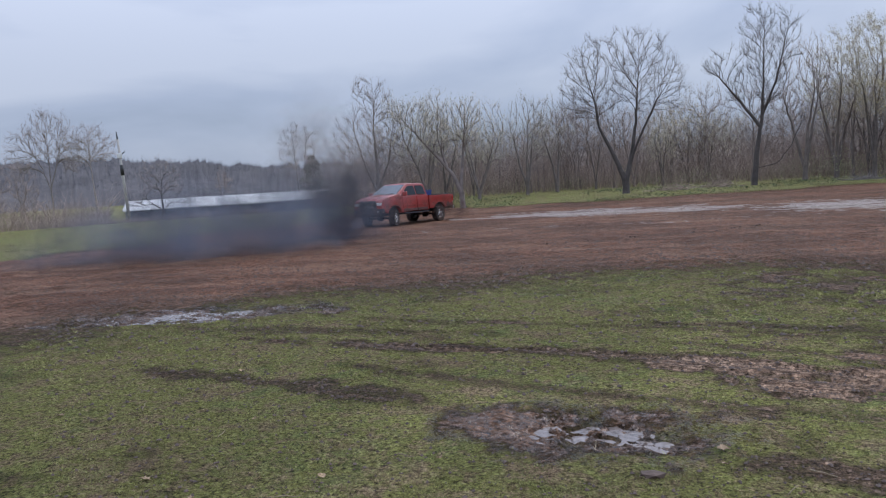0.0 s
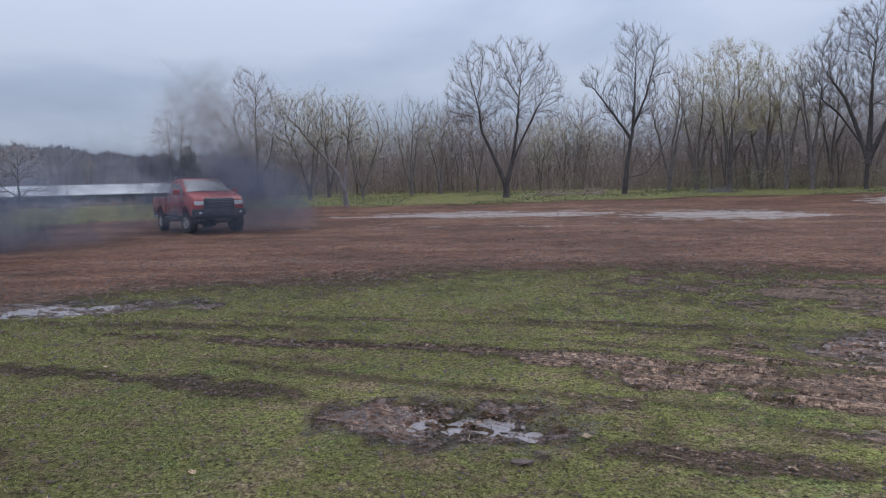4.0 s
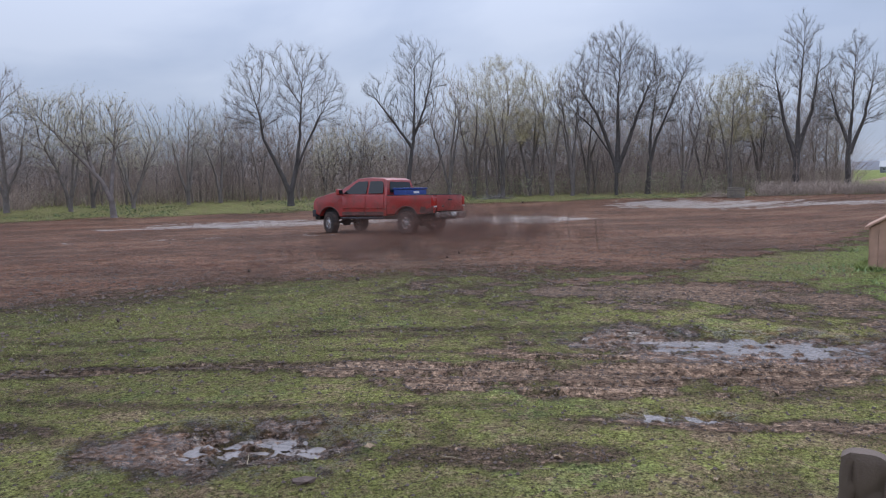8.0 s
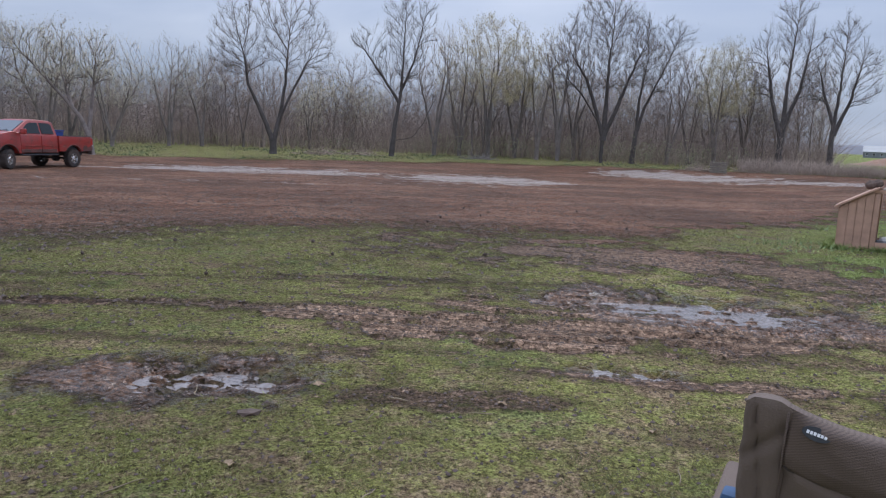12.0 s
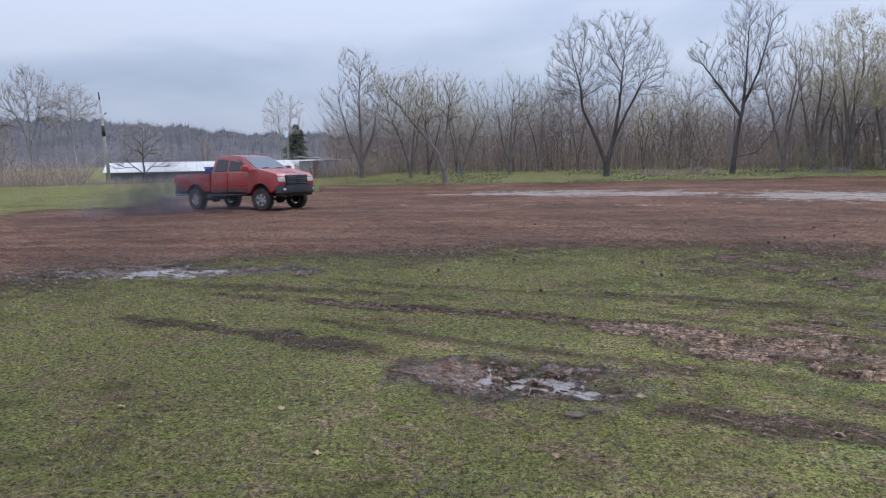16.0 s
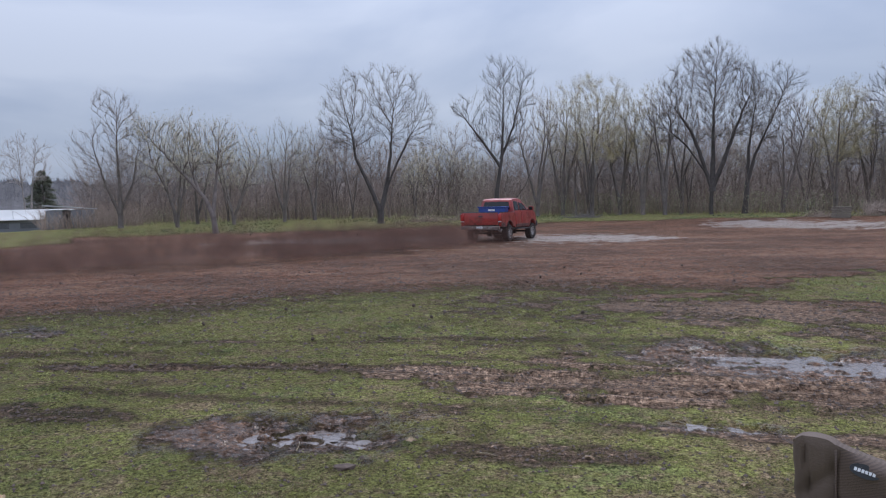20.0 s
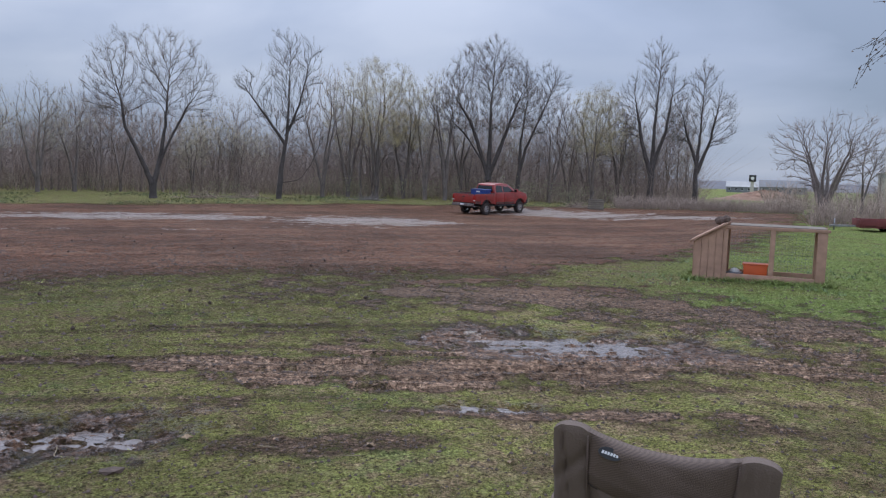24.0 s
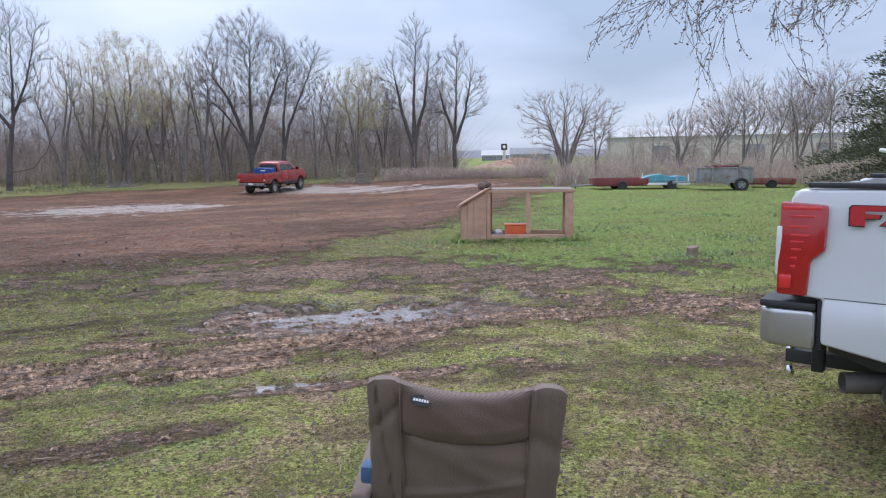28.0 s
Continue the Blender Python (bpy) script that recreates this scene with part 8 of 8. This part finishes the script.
def puff(me, name, label, category, group, rows):
    """rows: seconds, x, y, z, turn."""
    ob = tagged(new(name, me), label, category, group, "stuff")

    def go():
        out = [(t, pose(x, y, z, 0, 0, turn)) for t, x, y, z, turn in rows]
        if out[0][0] > 0:
            out.insert(0, (0, out[0][1]))
        if out[-1][0] < 28:
            out.append((28, out[-1][1]))
        walk(ob, out)
    MOVERS.append(go)
    return ob


def spot(az, d):
    return EYE[0] + d * math.sin(radians(az)), EYE[1] + d * math.cos(radians(az))


rs = random.Random(77)
S_LABEL, S_GROUP = "billow of black diesel exhaust smoke over the field", "first exhaust cloud"
# low bank of smoke left from the first lap
for k in range(24):
    x, y = spot(-40 + 18.5 * (k + rs.random()) / 24, 22 + 6 * rs.random())
    z = -0.35 + 0.5 * rs.random() + 1.3 * rs.random() * (0.35 + 0.65 * k / 24)
    vx, vy = -0.55 - 0.5 * rs.random(), -0.25 - 0.4 * rs.random()
    puff(HAZE[k % 3], "smoke_puff", S_LABEL, "smoke", S_GROUP,
         [(0, x, y, z, k * 40), (3.5, x + 3.5 * vx, y + 3.5 * vy, z + 0.2, k * 40 + 25), (7, x + 8 * vx, y + 5 * vy, z + 0.6, k * 40 + 50), (9.5, x + 16 * vx, y + 7 * vy, z + 1.2, k * 40 + 60), (13, x - 45, y - 8, z + 5, k * 40 + 80)])
# the rising column, thinning as it climbs, left behind the pickup at three seconds
mx, my = drive_at(3.0)[:2]
for k in range(24):
    u = k / 24
    x, y = spot(-22.3 + 2.2 * (rs.random() - 0.5) * (1 - 0.3 * u) - 1.0 * u * u, 26.5 + 2.5 * rs.random())
    z = -0.3 + 3.5 * u ** 1.1
    up = 0.45 + 0.6 * u
    me = SOOT[k % 3] if u < 0.62 else THIN[k % 3]
    dx = -0.1 - 0.25 * rs.random()
    w3, w5 = 4.2 * (rs.random() - 0.5), 9.0 * (rs.random() - 0.55)
    if u < 0.62:
        later = [(3, mx + 2.8 * rs.random(), my + 2.0 + 1.5 * rs.random(), 1.2 + 2.8 * rs.random(), k * 53 + 40), (5.5, x - 6 - 7 * rs.random(), y, 0.2 + 0.8 * rs.random(), k * 53 + 70), (9, x - 24, y - 4, 1.0, k * 53 + 95), (13, x - 55, y - 6, 3.0, k * 53 + 120)]
    else:
        later = [(3, x + 0.5 * w3, y + 3.5, z + 1.0 * up + 1.2 * rs.random(), k * 53 + 40), (5.6, -13.6 + 0.5 * w5, 30 + 0.2 * w5, 2.9 + 2.2 * rs.random(), k * 53 + 70),
                 (7.2, x - 6 - 13 * rs.random(), y + 4, z + 3 * up + 2 * rs.random(), k * 53 + 90), (12, x - 55, y - 4, z + 9 * up, k * 53 + 120)]
    puff(me, "smoke_puff", S_LABEL, "smoke", S_GROUP, [(0, x, y, z, k * 53), (1.5, x + dx, y + 0.8, z + 0.75 * up, k * 53 + 20)] + later)
# smoke the pickup drives through at three seconds: a dark column, haze before it, a thin brown top
rd = random.Random(78)
for k in range(27):
    t0 = 0.9 + 1.5 * k / 27
    x, y = spot(-22.6 + 1.1 * rd.gauss(0, 1), 26.5 + 2.5 * rd.random())
    z = 0.2 + 1.6 * rs.random()
    u = (k // 3) / 8
    if k % 6 == 0:
        me = SOOT[k % 2]
        now = (mx + 2.1 - 1.2 * u + 0.6 * rd.gauss(0, 1), my + 2.2 + 0.8 * rd.random(), 1.0 + 3.6 * u)
        then = (-17.0 + 9.0 * rd.random(), 24.0 + 2.0 * rd.random(), 0.1 + 0.6 * rd.random())
    elif k % 6 == 3:
        me = HAZE[k % 2]
        now = (mx + 0.4 + 3.2 * rd.random(), my - 3.0 - 1.5 * rd.random(), 0.2 + 2.2 * u)
        x, y, z = now[0] + 0.6, now[1] - 1.0, 0.3
        then = (-9.6 + 3.0 * rd.random(), 25.0 + 3.0 * rd.random(), 0.5 + 2.4 * rd.random())
    elif k % 3 == 1:
        me = HAZE[k % 2]
        now = (-14.0 + 6.4 * u + 0.6 * rd.gauss(0, 1), 24.5 + 3.5 * rd.random(), 0.0 + 1.2 * rd.random())
        x, y, z = now[0] - 1.5, now[1] + 0.5, 0.1
        then = (-9.6 + 3.0 * rd.random(), 25.0 + 3.0 * rd.random(), 0.5 + 2.4 * rd.random())
    else:
        me = THIN[k % 2]
        now = (mx + 0.6 - 1.6 * u + 0.5 * rd.gauss(0, 1), my + 0.5, 2.6 + 3.0 * u)
        then = (-15.6 + 4.4 * rd.random(), 29.0 + 2.0 * rd.random(), 2.7 + 2.2 * rd.random())
    puff(me, "smoke_puff", S_LABEL, "smoke", S_GROUP,
         [(t0 - 0.25, x, y, -3.2, k * 31), (t0 + 0.35, x, y, z - 0.3, k * 31 + 8), (3.1, *now, k * 31 + 30), (5.8, *then, k * 31 + 60), (7.4, then[0] - 6 - 5 * rd.random(), then[1] - 1, then[2] + 1, k * 31 + 75), (12, now[0] - 55, now[1] - 6, z + 7, k * 31 + 90)])
# the second burst, as the pickup turns away at sixteen seconds
for k in range(13):
    t0 = 15.1 + 1.7 * k / 13
    x, y = spot(-34.6 + max(-2.6, min(2.6, rs.gauss(0, 1.5))), 26.5 + 2.0 * rs.random())
    z = -0.3 + 0.9 * rs.random()
    puff(SOOT[k % 3] if k % 2 == 0 else HAZE[k % 3], "smoke_puff", "billow of black exhaust smoke behind the turning pickup", "smoke", "second exhaust cloud",
         [(t0 - 0.2, x + 1.3, y, -3.0, k * 47), (t0 + 0.4, x + 0.8, y, z - 0.2, k * 47 + 10), (17, x - 0.3, y - 0.2, z + 0.1, k * 47 + 25), (19, x - 2.2, y - 0.6, z + 0.5, k * 47 + 45), (26, x - 13, y - 2, z + 2.5, k * 47 + 70)])
# mud thrown up behind the wheels, falling back to the ground
for t_a, t_b, count, low in ((4.4, 8.4, 84, 0.18), (17.4, 20.4, 78, 0.18)):
    for k in range(count):
        t0 = t_a + (t_b - t_a) * k / count
        a = drive_at(t0)
        c, s = math.cos(radians(a[2])), math.sin(radians(a[2]))
        back = 2.7 + 3.8 * rs.random()
        x, y = a[0] - back * c + 0.9 * (rs.random() - 0.5), a[1] - back * s + 0.9 * (rs.random() - 0.5) - 0.4
        z0 = float(base_land(x, y))
        last = (1.0 + 0.4 * rs.random() if t0 < 6.6 else 0.75 + 0.25 * rs.random()) if t_a < 10 else max(0.5, min(1.9, 20.7 - t0 + 0.2 * rs.random()))
        puff(SPRAY[k % 3], "mud_spray", "fine brown mud spray thrown up by the wheels", "mud spray", "mud spray",
             [(t0 - 0.3, x + 1.5 * c, y + 1.5 * s, z0 - 1.6, a[2]), (t0 + 0.15, x, y, z0 + low + 0.2, a[2]), (t0 + 0.6 * last, x - 1.4 * c - 0.4, y - 1.4 * s, z0 + ((0.62 if t0 < 6.8 else 0.3) if t_a < 10 else 0.42), a[2] + 8), (t0 + last, x - 2.2 * c - 0.8, y - 2.2 * s, z0 - 0.15, a[2] + 12), (t0 + last + 0.8, x - 2.3 * c - 0.9, y - 2.3 * s, z0 - 1.6, a[2] + 12)])
for k in range(6):
    t0 = -0.6 + 0.35 * k
    a = drive_at(max(t0, 0))
    c, s = math.cos(radians(a[2])), math.sin(radians(a[2]))
    x, y = a[0] - (3.4 + 0.5 * k * 0.4) * c, a[1] - (3.4 + 0.5 * k * 0.4) * s
    z0 = float(base_land(x, y))
    puff(SPRAY[k % 3], "mud_spray", "brown mud thrown up behind the rear wheels", "mud spray", "first mud spray",
         [(0, x, y, z0 + (0.3 + 0.3 * k if k < 3 else -1.6), a[2]), (0.9 if k < 3 else 0.7 + 0.2 * k, x - 0.8 * c, y - 0.8 * s, z0 + 0.7, a[2] + 10), (2.4 + 0.2 * k, x - 1.4 * c, y - 1.4 * s, z0 - 0.1, a[2] + 15), (3.2 + 0.2 * k, x - 1.4 * c, y - 1.4 * s, z0 - 1.6, a[2] + 15)])


SMALL_CLODS = [clod_mesh(40 + k, 0.03) for k in range(3)]


# clods flung through the air: launch time and place, landing time and place
def flung(k, t0, x0, y0, t1, x1, y1, size):
    ob = new("flung_clod", SMALL_CLODS[k % 3])
    tagged(ob, "dark clod of mud flung up by the wheels", "mud clod", "flung mud clods")
    z0, z1 = ground_z(x0, y0) + 0.02, ground_z(x1, y1) + 0.02
    T = t1 - t0
    vz = (z1 - z0 + 4.9 * T * T) / T

    def go():
        rows = [(0, pose(x0, y0, z0, 0, 0, k * 50))]
        for i in range(13):
            u = T * i / 12
            rows.append((t0 + u, pose(x0 + (x1 - x0) * u / T, y0 + (y1 - y0) * u / T, z0 + vz * u - 4.9 * u * u, 40 * i * (1 if i < 12 else 1), 25 * i, k * 50)))
        rows.append((28, rows[-1][1]))
        walk(ob, rows)
    MOVERS.append(go)


rc = random.Random(5)
for k in range(34):
    t0 = (6.4 + 1.3 * rc.random()) if k < 18 else (18.4 + 1.2 * rc.random())
    a = drive_at(t0)
    c, s = math.cos(radians(a[2])), math.sin(radians(a[2]))
    x0, y0 = a[0] - 2.3 * c, a[1] - 2.3 * s
    T = 0.9 + 0.6 * rc.random()
    reach = 3 + 6 * rc.random()
    side = 5 * (rc.random() - 0.5)
    flung(k, t0, x0, y0, t0 + T, x0 - reach * c - side * s, y0 - reach * s + side * c - 3 * rc.random(), 0.05)


motions()
